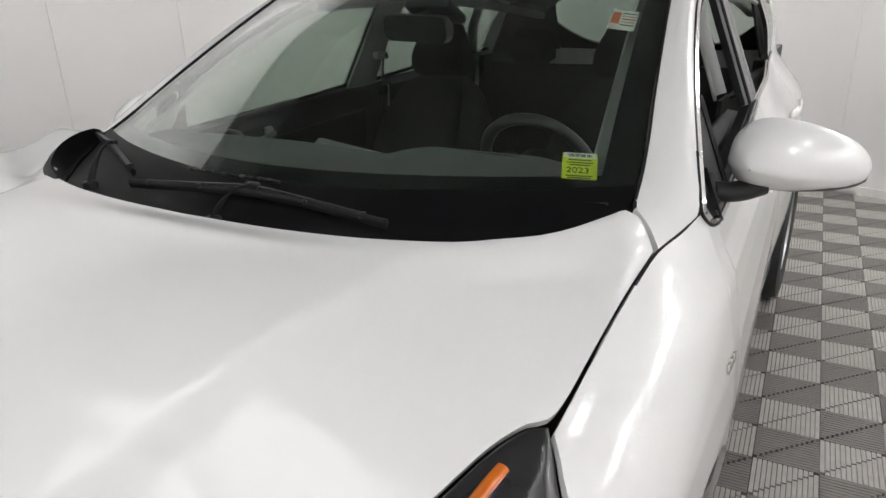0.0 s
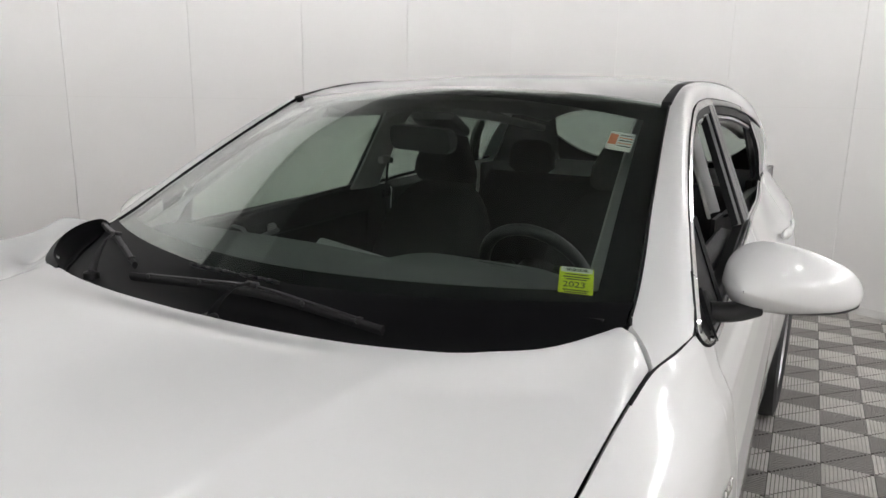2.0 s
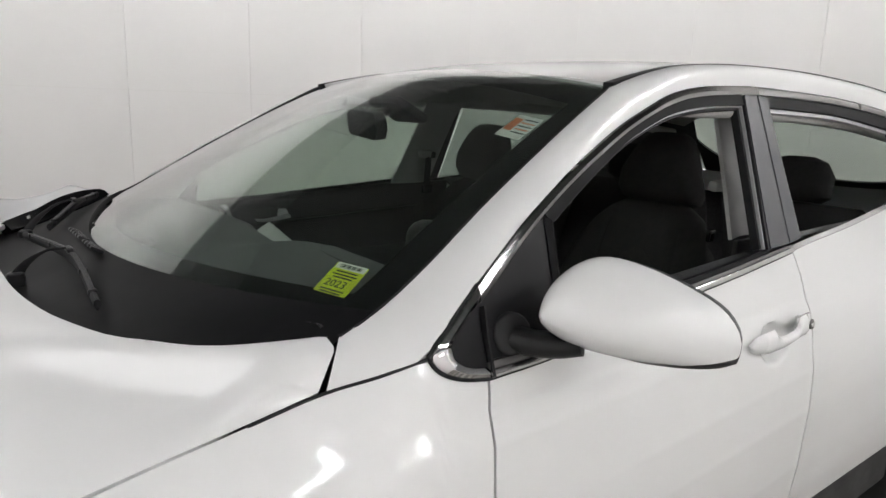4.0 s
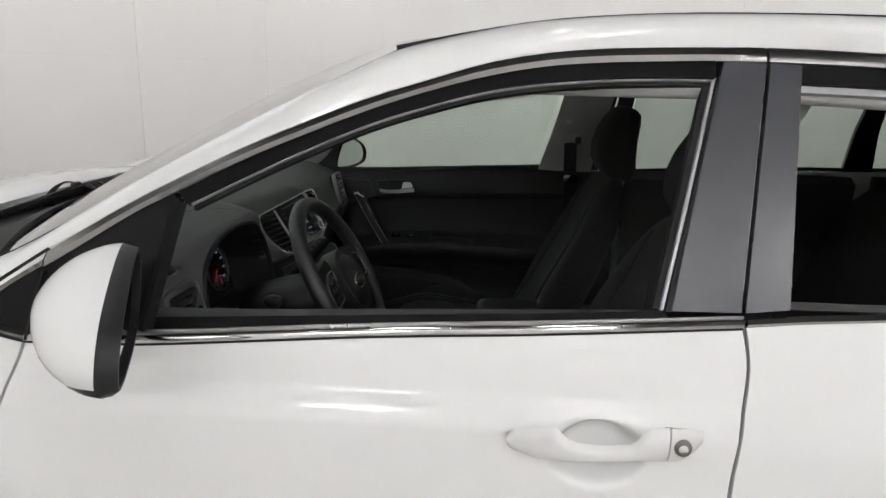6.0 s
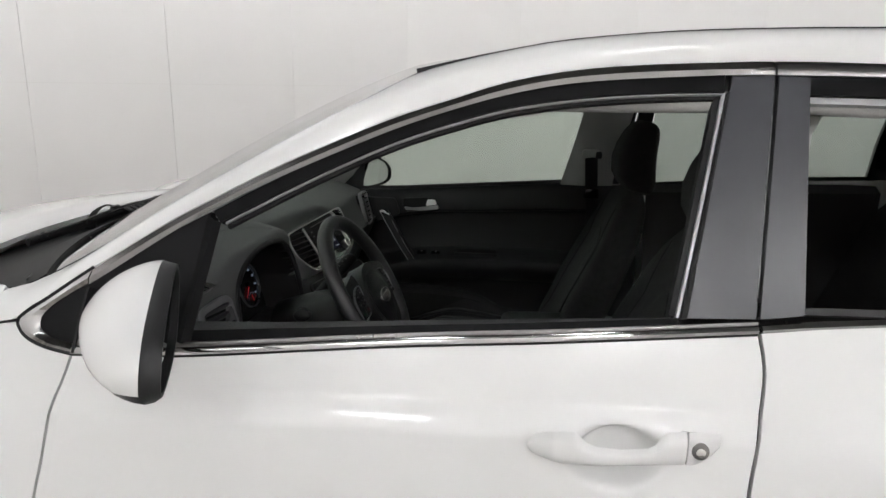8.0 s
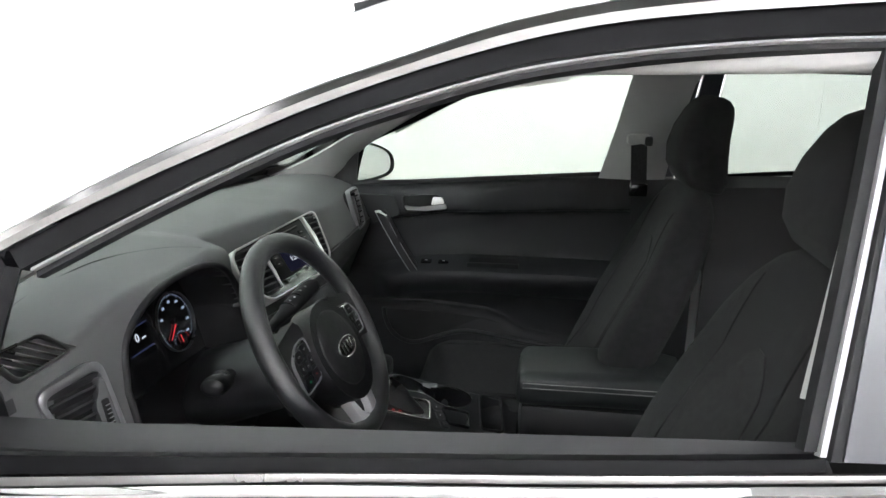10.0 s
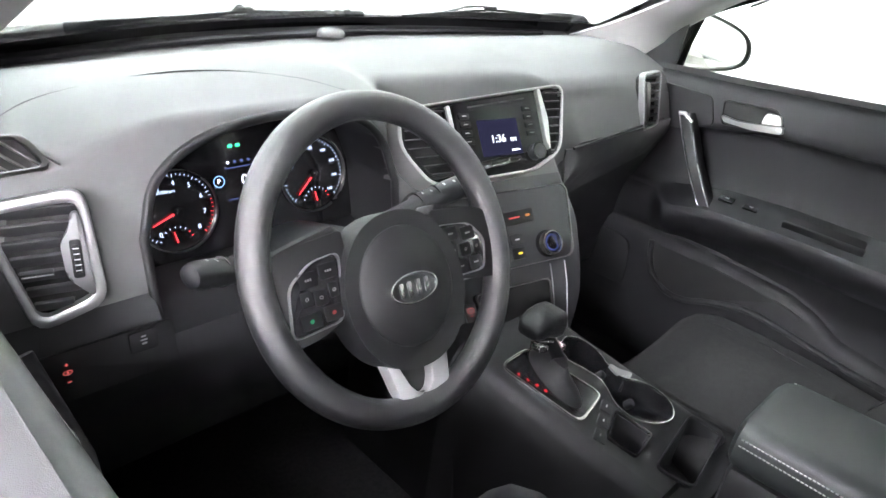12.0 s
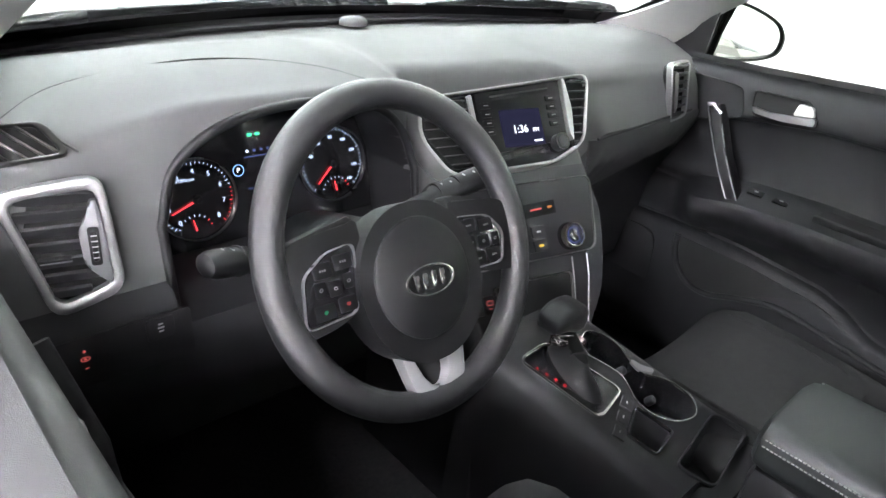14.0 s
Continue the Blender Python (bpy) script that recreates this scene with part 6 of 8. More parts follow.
part("print", slab(rounded(0.010, 0.004, 0.0005, 1), CP @ Matrix.Translation((0.020, -0.170, -0.0072)), 0.0003), glow("dim_amber", (0.9, 0.35, 0.1), 0.06), climate)
part("hazard_button", slab([(-0.006, -0.005), (0.006, -0.005), (0, 0.006)], CP @ Matrix.Translation((-0.044, -0.173, -0.0072)), 0.001), glow("hazard_red", (0.9, 0.05, 0.04), 0.12), climate, "red hazard triangle")
for r in range(2):
    for k in range(3):
        x, y = -0.082 + 0.034 * k, -0.209 - 0.024 * r
        part("button", slab(rounded(0.028, 0.020, 0.003, 2), CP @ Matrix.Translation((x, y, -0.0105)), 0.004, 0.001), PLASTIC, climate)
        part("print", slab(rounded(0.009, 0.003, 0.0005, 1), CP @ Matrix.Translation((x, y, -0.0063)), 0.0003), AMBER_GLOW if (r, k) == (1, 2) else WHITE_PRINT, climate)

# pocket below, between two uprights of the stack; a flat dark plate stands for its shade
po = outline([(-0.120, -0.285), (0.046, -0.285), (0.030, -0.375), (-0.095, -0.375)], 0.012)
part("stack_pocket", slab(po, CP @ Matrix.Translation((0, 0, -0.030)), 0.014), DARK, climate, "dark plate for the shaded pocket under the climate panel")
part("pocket_edge", ring_slab(po, inset(po, 0.003), CP @ Matrix.Translation((0, 0, -0.019)), 0.006, bevel=0.001), SATIN, climate)

for x0, x1 in ((0.052, 0.036), (0.086, 0.062)):
    part("upright_edge", sweep([CP @ V(x0, -0.262, -0.014), CP @ V(x0 - 0.004, -0.300, -0.015), CP @ V(x1, -0.385, -0.020)], circle(0.0013, 8)), VENT_SILVER, climate)

# heated seat switches below the climate panel
for w, p in ((0.012, V(-0.0838, -0.6833, 0.8014)), (0.015, V(-0.0598, -0.6882, 0.8012))):
    q = CP.inverted() @ p
    m = CP @ Matrix.Translation((q.x, q.y, q.z + 0.002))
    part("switch", slab(rounded(0.022, 0.030, 0.003), m, 0.004, 0.001), PLASTIC, climate)
    part("print", ring_slab(rounded(w * 0.8, 0.008, 0.002, 2), rounded(w * 0.8 - 0.0014, 0.0066, 0.0015, 2), m @ Matrix.Translation((0, 0.003, 0.0042)), 0.0003), DIM_RED, climate)
    part("print", slab(rounded(0.006, 0.0010, 0.0003, 1), m @ Matrix.Translation((0, -0.006, 0.0042)), 0.0003), DIM_RED, climate)

# switches below the side vent
UP = face_pose((-0.60, -0.616, 0.892), (1, 0, 0), (0, 0.12, 1))
part("switch_panel", slab(rounded(0.17, 0.060, 0.006), UP, 0.004, 0.001), PLASTIC, dashboard)
part("switch", slab(rounded(0.032, 0.026, 0.003), UP @ Matrix.Translation((0.048, 0.014, 0.004)), 0.002, 0.001), PLASTIC, dashboard)
for dy, w in ((0.020, 0.006), (0.0155, 0.008), (0.011, 0.006)):
    part("print", slab(rounded(w, 0.0022, 0.0006, 1), UP @ Matrix.Translation((0.048, dy, 0.0062)), 0.0003), WHITE_PRINT, dashboard)
for dy in (0.015, -0.006):
    part("print", slab(rounded(0.0040, 0.0007, 0.0003, 1), UP @ Matrix.Translation((-0.034, dy, 0.0045)), 0.0003), DIM_RED, dashboard)
part("print", slab(rounded(0.0007, 0.0040, 0.0003, 1), UP @ Matrix.Translation((-0.034, 0.015, 0.0046)), 0.0003), DIM_RED, dashboard)
part("print", ring_slab(circle(0.0048, 20, 0.0026), circle(0.0041, 20, 0.0020), UP @ Matrix.Translation((-0.034, 0.0055, 0.0045)), 0.0003), DIM_RED, dashboard)
part("print", slab(circle(0.0012, 10), UP @ Matrix.Translation((-0.034, 0.0055, 0.0045)), 0.0003), DIM_RED, dashboard)

# steering wheel
WC = V(-0.348, -0.800, 1.038)
WX, WY = V(0.9993, -0.037, 0), V(0.018, 0.488, 0.873)
WP = face_pose(WC, WX, WY)


def rim():
    bm = bmesh.new()
    path = [WP @ V(0.1600 * math.cos(2 * math.pi * i / 72), 0.1690 * math.sin(2 * math.pi * i / 72), 0) for i in range(72)]
    prof = circle(0.0165, 14, 0.0165)
    n = len(path)
    R = []
    for i, p in enumerate(path):
        a = 2 * math.pi * i / 72
        out = (WP.to_3x3() @ V(math.cos(a), math.sin(a), 0)).normalized()
        nrm = WP.to_3x3() @ V(0, 0, 1)
        bulge = 1.0 + 0.10 * (abs(math.sin(2 * a + 0.3)) ** 4)
        R.append([bm.verts.new(p + out * x * bulge + nrm * y * 1.05) for x, y in prof])
    for i in range(n):
        a, b = R[i], R[(i + 1) % n]
        for k in range(14):
            bm.faces.new((a[k], a[(k + 1) % 14], b[(k + 1) % 14], b[k]))
    bmesh.ops.recalc_face_normals(bm, faces=bm.faces)
    return bm


wheel = part("steering_wheel", rim(), RIM, car, "black three-spoke steering wheel with silver lower spoke")
hub_o = [(-0.002 + 0.079 * math.copysign(abs(math.cos(a)) ** 0.92, math.cos(a)), -0.035 + 0.086 * math.sin(a)) for a in [2 * math.pi * i / 56 for i in range(56)]]
part("hub", slab(hub_o, WP @ Matrix.Translation((0, 0, -0.020)), 0.042, 0.018, 6), WHEEL, wheel, "black airbag cover", 60)
c0 = (-0.002, -0.031)
circ = [(c0[0] + 0.062 * math.cos(2 * math.pi * i / 40) - 0.001, c0[1] + 0.066 * math.sin(2 * math.pi * i / 40)) for i in range(40)]
dome = []
for r, h in ((1.0, 0.0), (0.985, 0.0035), (0.93, 0.006), (0.6, 0.0095), (0.25, 0.0105), (0.02, 0.0108)):
    dome.append([WP @ V(c0[0] + (x - c0[0]) * r, c0[1] + (y - c0[1]) * r, 0.0205 + h) for x, y in circ])
part("airbag_disc", loft(dome), WHEEL, wheel)
part("disc_groove", ring_slab([(c0[0] + (x - c0[0]) * 1.035, c0[1] + (y - c0[1]) * 1.035) for x, y in circ], circ, WP @ Matrix.Translation((0, 0, 0.0195)), 0.0018), DARK, wheel)
EM = WP @ Matrix.Translation((-0.002, -0.034, 0.0295)) @ pose(0, 0, 0, 0, 0, 0)
el = [(0.0325 * math.cos(2 * math.pi * i / 36), 0.0170 * math.sin(2 * math.pi * i / 36)) for i in range(36)]
eli = [(0.0295 * math.cos(2 * math.pi * i / 36), 0.0142 * math.sin(2 * math.pi * i / 36)) for i in range(36)]
part("emblem_ring", ring_slab(el, eli, EM, 0.004, bevel=0.001), CHROME, wheel, "oval chrome emblem")
part("emblem_plate", slab(eli, EM, 0.002), BLACK_GLOSS, wheel)
for x, a in ((-0.017, 0), (-0.006, 0), (0.006, 0), (0.017, 0)):
    part("emblem_bar", slab(rounded(0.0050, 0.0165, 0.0008, 1), EM @ Matrix.Translation((x, 0, 0.002)) @ pose(0, 0, 0, 0, 0, a), 0.0018, 0.0005), CHROME, wheel)


def spoke(pts, z0, depth, bev):
    return slab(outline(pts, 0.010), WP @ Matrix.Translation((0, 0, z0)), depth, bev, 3)


part("spoke", spoke([(-0.170, 0.012), (-0.140, 0.036), (-0.060, 0.052), (-0.060, -0.040), (-0.110, -0.056), (-0.165, -0.062)], -0.016, 0.024, 0.007), WHEEL, wheel)
part("spoke", spoke([(0.060, 0.048), (0.135, 0.030), (0.168, 0.010), (0.162, -0.060), (0.110, -0.052), (0.060, -0.040)], -0.016, 0.024, 0.007), WHEEL, wheel)
lb = outline([(-0.134, 0.002), (-0.104, 0.021), (-0.070, 0.024), (-0.082, -0.046), (-0.142, -0.050)], 0.010)
rb = outline([(0.062, 0.022), (0.112, 0.016), (0.132, -0.008), (0.122, -0.044), (0.070, -0.042)], 0.010)
for o in (lb, rb):
    part("switch_frame", ring_slab(o, inset(o, 0.0011), WP @ Matrix.Translation((0, 0, 0.008)), 0.0052), VENT_SILVER, wheel, "thin silver switch frame")
    part("switch_plate", slab(inset(o, 0.003), WP @ Matrix.Translation((0, 0, 0.008)), 0.004, 0.001), BLACK_GLOSS, wheel)
for k, (x, y, w) in enumerate(((-0.112, 0.004, 0.020), (-0.088, 0.008, 0.020), (-0.118, -0.014, 0.012), (-0.102, -0.016, 0.014), (-0.086, -0.012, 0.010), (-0.118, -0.036, 0.022), (-0.092, -0.034, 0.020), (0.080, 0.008, 0.020), (0.106, 0.004, 0.020), (0.080, -0.012, 0.010), (0.098, -0.014, 0.016), (0.116, -0.014, 0.010), (0.086, -0.032, 0.020), (0.110, -0.032, 0.018))):
    part("switch", slab(rounded(w + 0.001, 0.0155, 0.002, 2), WP @ Matrix.Translation((x, y, 0.0114)), 0.0016, 0.0006), STALK, wheel)
    if k in (0, 1, 7, 8, 12, 13):
        for j in range(3):
            part("print", slab(rounded(0.0018, 0.0022, 0.0003, 1), WP @ Matrix.Translation((x + 0.0027 * (j - 1), y, 0.0131)), 0.0002), SWITCH_PRINT, wheel)
    else:
        part("print", ring_slab(rounded(0.0042, 0.0032, 0.0012, 2), rounded(0.0028, 0.0018, 0.0006, 2), WP @ Matrix.Translation((x, y, 0.0131)) @ pose(0, 0, 0, 0, 0, 20 * (k % 3)), 0.0002), DIM_GREEN if k == 5 else DIM_RED if k == 6 else SWITCH_PRINT, wheel)
vo = outline([(-0.050, -0.080), (0.048, -0.080), (0.036, -0.152), (0.020, -0.176), (-0.001, -0.186), (-0.022, -0.176), (-0.036, -0.148)], 0.012)
vi = outline([(-0.034, -0.098), (0.018, -0.098), (0.012, -0.140), (0.006, -0.151), (-0.002, -0.154), (-0.010, -0.150), (-0.019, -0.138)], 0.004)
part("lower_spoke", ring_slab(vo, vi, WP @ Matrix.Translation((0, 0, -0.010)), 0.018, bevel=0.004), SPOKE, wheel, "brushed silver V-shaped lower spoke")
part("spoke_slot", slab(vi, WP @ Matrix.Translation((0, 0, -0.010)), 0.004), DARK, wheel)
part("column_shroud", loft([[V(-0.338 + 0.062 * sx * math.cos(a), y, z + 0.055 * sx * math.sin(a)) for a in [2 * math.pi * i / 24 for i in range(24)]] for y, z, sx in ((-0.775, 0.985, 0.9), (-0.74, 0.97, 1.15), (-0.66, 0.945, 1.25), (-0.58, 0.92, 1.25))]), PLASTIC, car, "black steering column shroud")


# stalks
def stalk(path, parent, tip_len):
    """A tapered lever with a fatter rounded head, bands and pale prints."""
    P = curve(path, 16)
    d = (P[-1] - P[-2]).normalized()
    side = V(0, 0, 1).cross(d).normalized()
    up = d.cross(side)
    L = (P[-1] - P[0]).length
    rows = []
    prof = [(0, 0.0085), (0.35, 0.0105), (0.52, 0.0125), (0.54, 0.0160), (0.80, 0.0175), (0.93, 0.0168), (0.98, 0.0135), (1.0, 0.0075), (1.005, 0.0015)]
    o = P[0]
    for f, r in prof:
        c = o + (P[-1] - o) * f
        rows.append([c + side * r * 1.15 * math.cos(a) + up * r * 0.85 * math.sin(a) for a in [2 * math.pi * i / 20 for i in range(20)]])
    s = part("stalk", loft(rows), STALK, parent, "black control stalk")
    for f in (0.555, 0.70):
        c = o + (P[-1] - o) * f
        part("stalk_ring", sweep([c, c + d * 0.0015], [(x * 1.0, y * 1.0) for x, y in circle(0.0172, 18)]), DARK, s)
    q = Matrix((side, d, up)).transposed().to_4x4()
    for k, (f, w) in enumerate(((0.60, 0.004), (0.66, 0.005), (0.77, 0.007), (0.84, 0.006))):
        c = o + (P[-1] - o) * f
        part("print", box(Matrix.Translation(c + up * 0.0143 - side * 0.003 * (k % 2)) @ q, (w * 0.9, 0.0024, 0.0010), 0.0003, 1), SWITCH_PRINT, s)


stalk([(-0.385, -0.655, 0.978), (-0.46, -0.690, 1.006), (-0.535, -0.705, 1.026)], car, 0.030)
stalk([(-0.295, -0.650, 0.985), (-0.21, -0.690, 1.025), (-0.115, -0.702, 1.049)], car, 0.028)

# ---- console ----


def kz(y):
    return 0.72 + 0.40 * (y + 0.936) if y > -1.06 else 0.659 + 0.10 * (y + 1.06)


def kp(x, y, lift=0.0):
    """A pose on the console's top at (x, y)."""
    return face_pose((x, y, kz(y) + lift), (1, 0, 0), (0, 1, 0.40))


def inside(x, y, pts):
    hit = False
    for (x0, y0), (x1, y1) in zip(pts, pts[1:] + pts[:1]):
        if (y0 > y) != (y1 > y) and x < x0 + (x1 - x0) * (y - y0) / (y1 - y0):
            hit = not hit
    return hit


CUPS = [(p.x, p.y) for p in curve([V(*q, 0) for q in [(0.042, -0.838), (0.052, -0.815), (0.077, -0.806), (0.102, -0.822), (0.112, -0.850), (0.108, -0.876), (0.112, -0.902), (0.134, -0.918), (0.155, -0.942), (0.161, -0.972), (0.140, -0.992), (0.099, -0.984), (0.068, -0.960), (0.058, -0.930), (0.066, -0.906), (0.070, -0.888), (0.060, -0.866), (0.042, -0.838)]], 61)][:60]
TRAY = [(0.030 + x, -0.970 + y * 0.93) for x, y in outline([(-0.034, 0.014), (0.016, 0.036), (0.040, -0.022), (-0.016, -0.030)], 0.008)]
BIN = [(0.118 + x, -1.045 + y * 0.93) for x, y in outline([(-0.086, 0.020), (0.057, 0.043), (0.087, -0.009), (-0.055, -0.033)], 0.016)]


def console_body():
    """The tunnel's skin: sides falling to the carpet, and a top with openings for cups, tray and bin."""
    bm = bmesh.new()
    ny, nx = 110, 70
    top = []
    sides = []
    for i in range(ny + 1):
        f = i / ny
        y = -0.74 - 0.36 * f
        xl, xr = -0.118 + 0.125 * f, 0.085 + 0.142 * f
        z = kz(y)
        top.append([bm.verts.new((xl + 0.012 + (xr - xl - 0.024) * k / nx, y, z)) for k in range(nx + 1)])
        l = [top[-1][0]] + [bm.verts.new(p) for p in ((xl, y, z - 0.004), (xl - 0.010, y, z - 0.02), (xl - 0.022, y, z - 0.10), (xl - 0.03, y, 0.40))]
        r = [top[-1][-1]] + [bm.verts.new(p) for p in ((xr, y, z - 0.004), (xr + 0.010, y, z - 0.02), (xr + 0.022, y, z - 0.10), (xr + 0.03, y, 0.40))]
        sides.append((l, r))
    for i in range(ny):
        for k in range(nx):
            q = (top[i][k], top[i][k + 1], top[i + 1][k + 1], top[i + 1][k])
            cx, cy = sum(v.co.x for v in q) / 4, sum(v.co.y for v in q) / 4
            if not any(inside(cx, cy, o) for o in (CUPS, TRAY, BIN)):
                bm.faces.new(q)
        for s in (0, 1):
            a, b = sides[i][s], sides[i + 1][s]
            for k in range(4):
                bm.faces.new((a[k], a[k + 1], b[k + 1], b[k]))
    bmesh.ops.recalc_face_normals(bm, faces=bm.faces)
    return bm


def well(pts, depth, shrink):
    """A hollow below an opening."""
    cx, cy = sum(p[0] for p in pts) / len(pts), sum(p[1] for p in pts) / len(pts)
    rings = []
    for s, h in ((1.03, 0.0), (1.0, -0.006), (shrink, -depth), (shrink * 0.9, -depth - 0.003), (0.03, -depth - 0.003)):
        rings.append([V(cx + (x - cx) * s, cy + (y - cy) * s, kz(cy + (y - cy) * s) + h) for x, y in pts])
    return loft(rings, caps=False)


console = part("centre_console", console_body(), PLASTIC, car, "black centre console with shifter and cup holders")
part("cup_well", well(CUPS, 0.060, 0.92), BLACK_GLOSS, console, "dark twin cup holder")
part("tray_well", well(TRAY, 0.045, 0.9), PLASTIC, console)
part("storage_bin", well(BIN, 0.060, 0.9), PLASTIC, console, "open storage bin before the armrest")
# chrome-framed shifter plate
SP = kp(-0.020, -0.855)
so = outline([(-0.064, 0.066), (0.008, 0.070), (0.068, -0.056), (-0.012, -0.074)], 0.018)
part("shifter_frame", ring_slab(so, inset(so, 0.006), SP, 0.008, bevel=0.002), CHROME, console, "chrome shifter surround")
part("shifter_plate", slab(inset(so, 0.005), SP @ Matrix.Translation((0, 0, 0.001)), 0.003), BLACK_GLOSS, console)
for k, s in enumerate("PRND"):
    text_mesh(s, 0.0072, SP @ Matrix.Translation((-0.043 + 0.0070 * k, 0.038 - 0.0140 * k, 0.0045)), GEAR_RED, console, "gear_letter")
boot = []
for r, h in ((1.0, 0.0), (0.93, 0.006), (0.72, 0.014), (0.48, 0.024), (0.40, 0.034)):
    boot.append([SP @ V(0.010 + 0.03 * h + 0.026 * r * math.cos(a), 0.004 + 0.55 * h + 0.058 * r * math.sin(a), 0.003 + h) for a in [2 * math.pi * i / 24 for i in range(24)]])
lever = part("shift_lever", loft(boot), BOOT, console, "gear lever with a dark grip and chrome button")
part("stem", sweep([SP @ V(0.011, 0.018, 0.030), V(0.010, -0.808, 0.800)], rounded(0.026, 0.024, 0.007)), STALK, lever)
# squarish padded grip, longest towards the driver
knob = []
for u, top_, low_, wd in ((-0.054, 0.848, 0.838, 0.010), (-0.052, 0.856, 0.834, 0.018), (-0.044, 0.864, 0.832, 0.0235), (-0.024, 0.871, 0.828, 0.0265), (0.000, 0.873, 0.814, 0.0275), (0.020, 0.869, 0.808, 0.0265), (0.031, 0.860, 0.812, 0.023), (0.0355, 0.848, 0.822, 0.015), (0.0365, 0.840, 0.830, 0.007)):
    h, c = 0.40 * (top_ - low_), (top_ + low_) / 2 + 0.003
    ring = []
    for i in range(32):
        a = 2 * math.pi * i / 32
        ca, sa = math.cos(a), math.sin(a)
        ring.append(V(0.004 + u, -0.806 + 0.10 * u + wd * math.copysign(abs(ca) ** 0.55, ca), c - 0.012 + h * math.copysign(abs(sa) ** 0.6, sa)))
    knob.append(ring)
part("grip", loft(knob), WHEEL, lever)
part("grip_trim", sweep([V(0.004 - 0.049, -0.806 - 0.024, 0.826), V(0.004 - 0.030, -0.806 - 0.0275, 0.822), V(0.004 - 0.014, -0.806 - 0.028, 0.816)], circle(0.0022, 8)), CHROME, lever)
part("lever_button", box(pose(-0.042, -0.834, 0.819, 0, 22, 0), (0.030, 0.018, 0.012), 0.005), CHROME, lever)
part("collar", box(pose(0.010, -0.8160, 0.784, 0, 0, 0), (0.036, 0.046, 0.030), 0.004), COLLAR, lever, "reddish chrome collar")


# cup holders
part("cup_rim", sweep([V(x, y, kz(y) + 0.002) for x, y in CUPS], rounded(0.0026, 0.004, 0.001, 2), closed=True), CHROME, console, "chrome rim round two cup holders")
part("cup_bridge", slab(outline([(-0.009, 0.016), (-0.003, 0.018), (0.005, 0.002), (0.022, -0.014), (0.015, -0.019), (-0.008, -0.004)], 0.004), kp(0.115, -0.892) @ Matrix.Translation((0, 0, 0.0)), 0.005, 0.0015), VENT_SILVER, console, "flat silver bridge between the cups")
for cx, cy in ((0.098, -0.872), (0.104, -0.930)):
    part("cup_flap", box(kp(cx, cy, -0.020) @ pose(0, 0, 0, 20, 0, 40), (0.014, 0.012, 0.018), 0.004), RUBBER, console)
# switch row and small tray
for k in range(3):
    part("button", slab(rounded(0.022, 0.020, 0.002, 2), kp(-0.014 + 0.026 * k, -0.950 + 0.013 * k) @ pose(0, 0, 0, 0, 0, 26), 0.003, 0.001), PLASTIC, console)
    part("print", slab(rounded(0.0055, 0.0018, 0.0005, 1), kp(-0.014 + 0.026 * k, -0.950 + 0.013 * k, 0.0035) @ pose(0, 0, 0, 0, 0, 26), 0.0003), SATIN if k == 0 else WHITE_PRINT, console)
TR = kp(0.030, -0.970)
to = outline([(-0.038, 0.016), (0.018, 0.040), (0.044, -0.024), (-0.018, -0.034)], 0.008)
part("tray_frame", ring_slab(to, inset(to, 0.004), TR, 0.006, bevel=0.002), BLACK_GLOSS, console, "small open storage tray")
BN = kp(0.118, -1.045)
bo = outline([(-0.090, 0.022), (0.060, 0.046), (0.092, -0.010), (-0.058, -0.036)], 0.016)
part("storage_rim", ring_slab(bo, inset(bo, 0.005), BN, 0.005, bevel=0.002), PLASTIC, console)
for ob in [console] + list(console.children_recursive):
    ob.data.transform(Matrix.Translation((-0.020, 0, 0)))


def armrest():
    rings = []
    prof = [(p[0], p[1]) for p in rounded(0.196, 0.080, 0.032, 6)]
    for y, s, dz in ((-1.098, 0.55, -0.012), (-1.100, 0.80, -0.006), (-1.108, 0.94, -0.002), (-1.125, 1.0, 0.0), (-1.25, 1.0, 0.004), (-1.40, 1.0, 0.004), (-1.46, 0.9, 0.0)):
        rings.append([V(0.128 + x * s + 0.02 * (-1.10 - y), y, 0.772 + z * s + dz) for x, z in prof])
    return loft(rings)


arm = part("armrest", armrest(), LEATHER, car, "dark vinyl armrest lid with pale double stitching")
for dx, dz in ((-0.0968, 0.020), (-0.0990, 0.010), (0.0925, 0.026)):
    for k in range(60):
        y = -1.116 - 0.0055 * k
        part("stitch", box(Matrix.Translation((0.128 + dx + 0.02 * (-1.10 - y), y, 0.774 + dz)), (0.0016, 0.0036, 0.0014), 0, 1), STITCH, arm) if k < 60 else None
part("console_box", plain_box((0.040, -1.48, 0.42), (0.225, -1.105, 0.738), 0.02), PLASTIC, car)
part("console_front", plain_box((-0.12, -0.80, 0.40), (0.12, -0.66, 0.70), 0.03), PLASTIC, car)
both("side_panel", lambda: shell([[V(-0.170, -0.66, 0.88), V(-0.168, -0.70, 0.80), V(-0.150, -0.76, 0.70), V(-0.150, -0.80, 0.45)], [V(-0.165, -0.50, 0.88), V(-0.163, -0.50, 0.78), V(-0.150, -0.50, 0.65), V(-0.15, -0.50, 0.45)]], 0.01, (1, 0, 0)), PLASTIC, car)


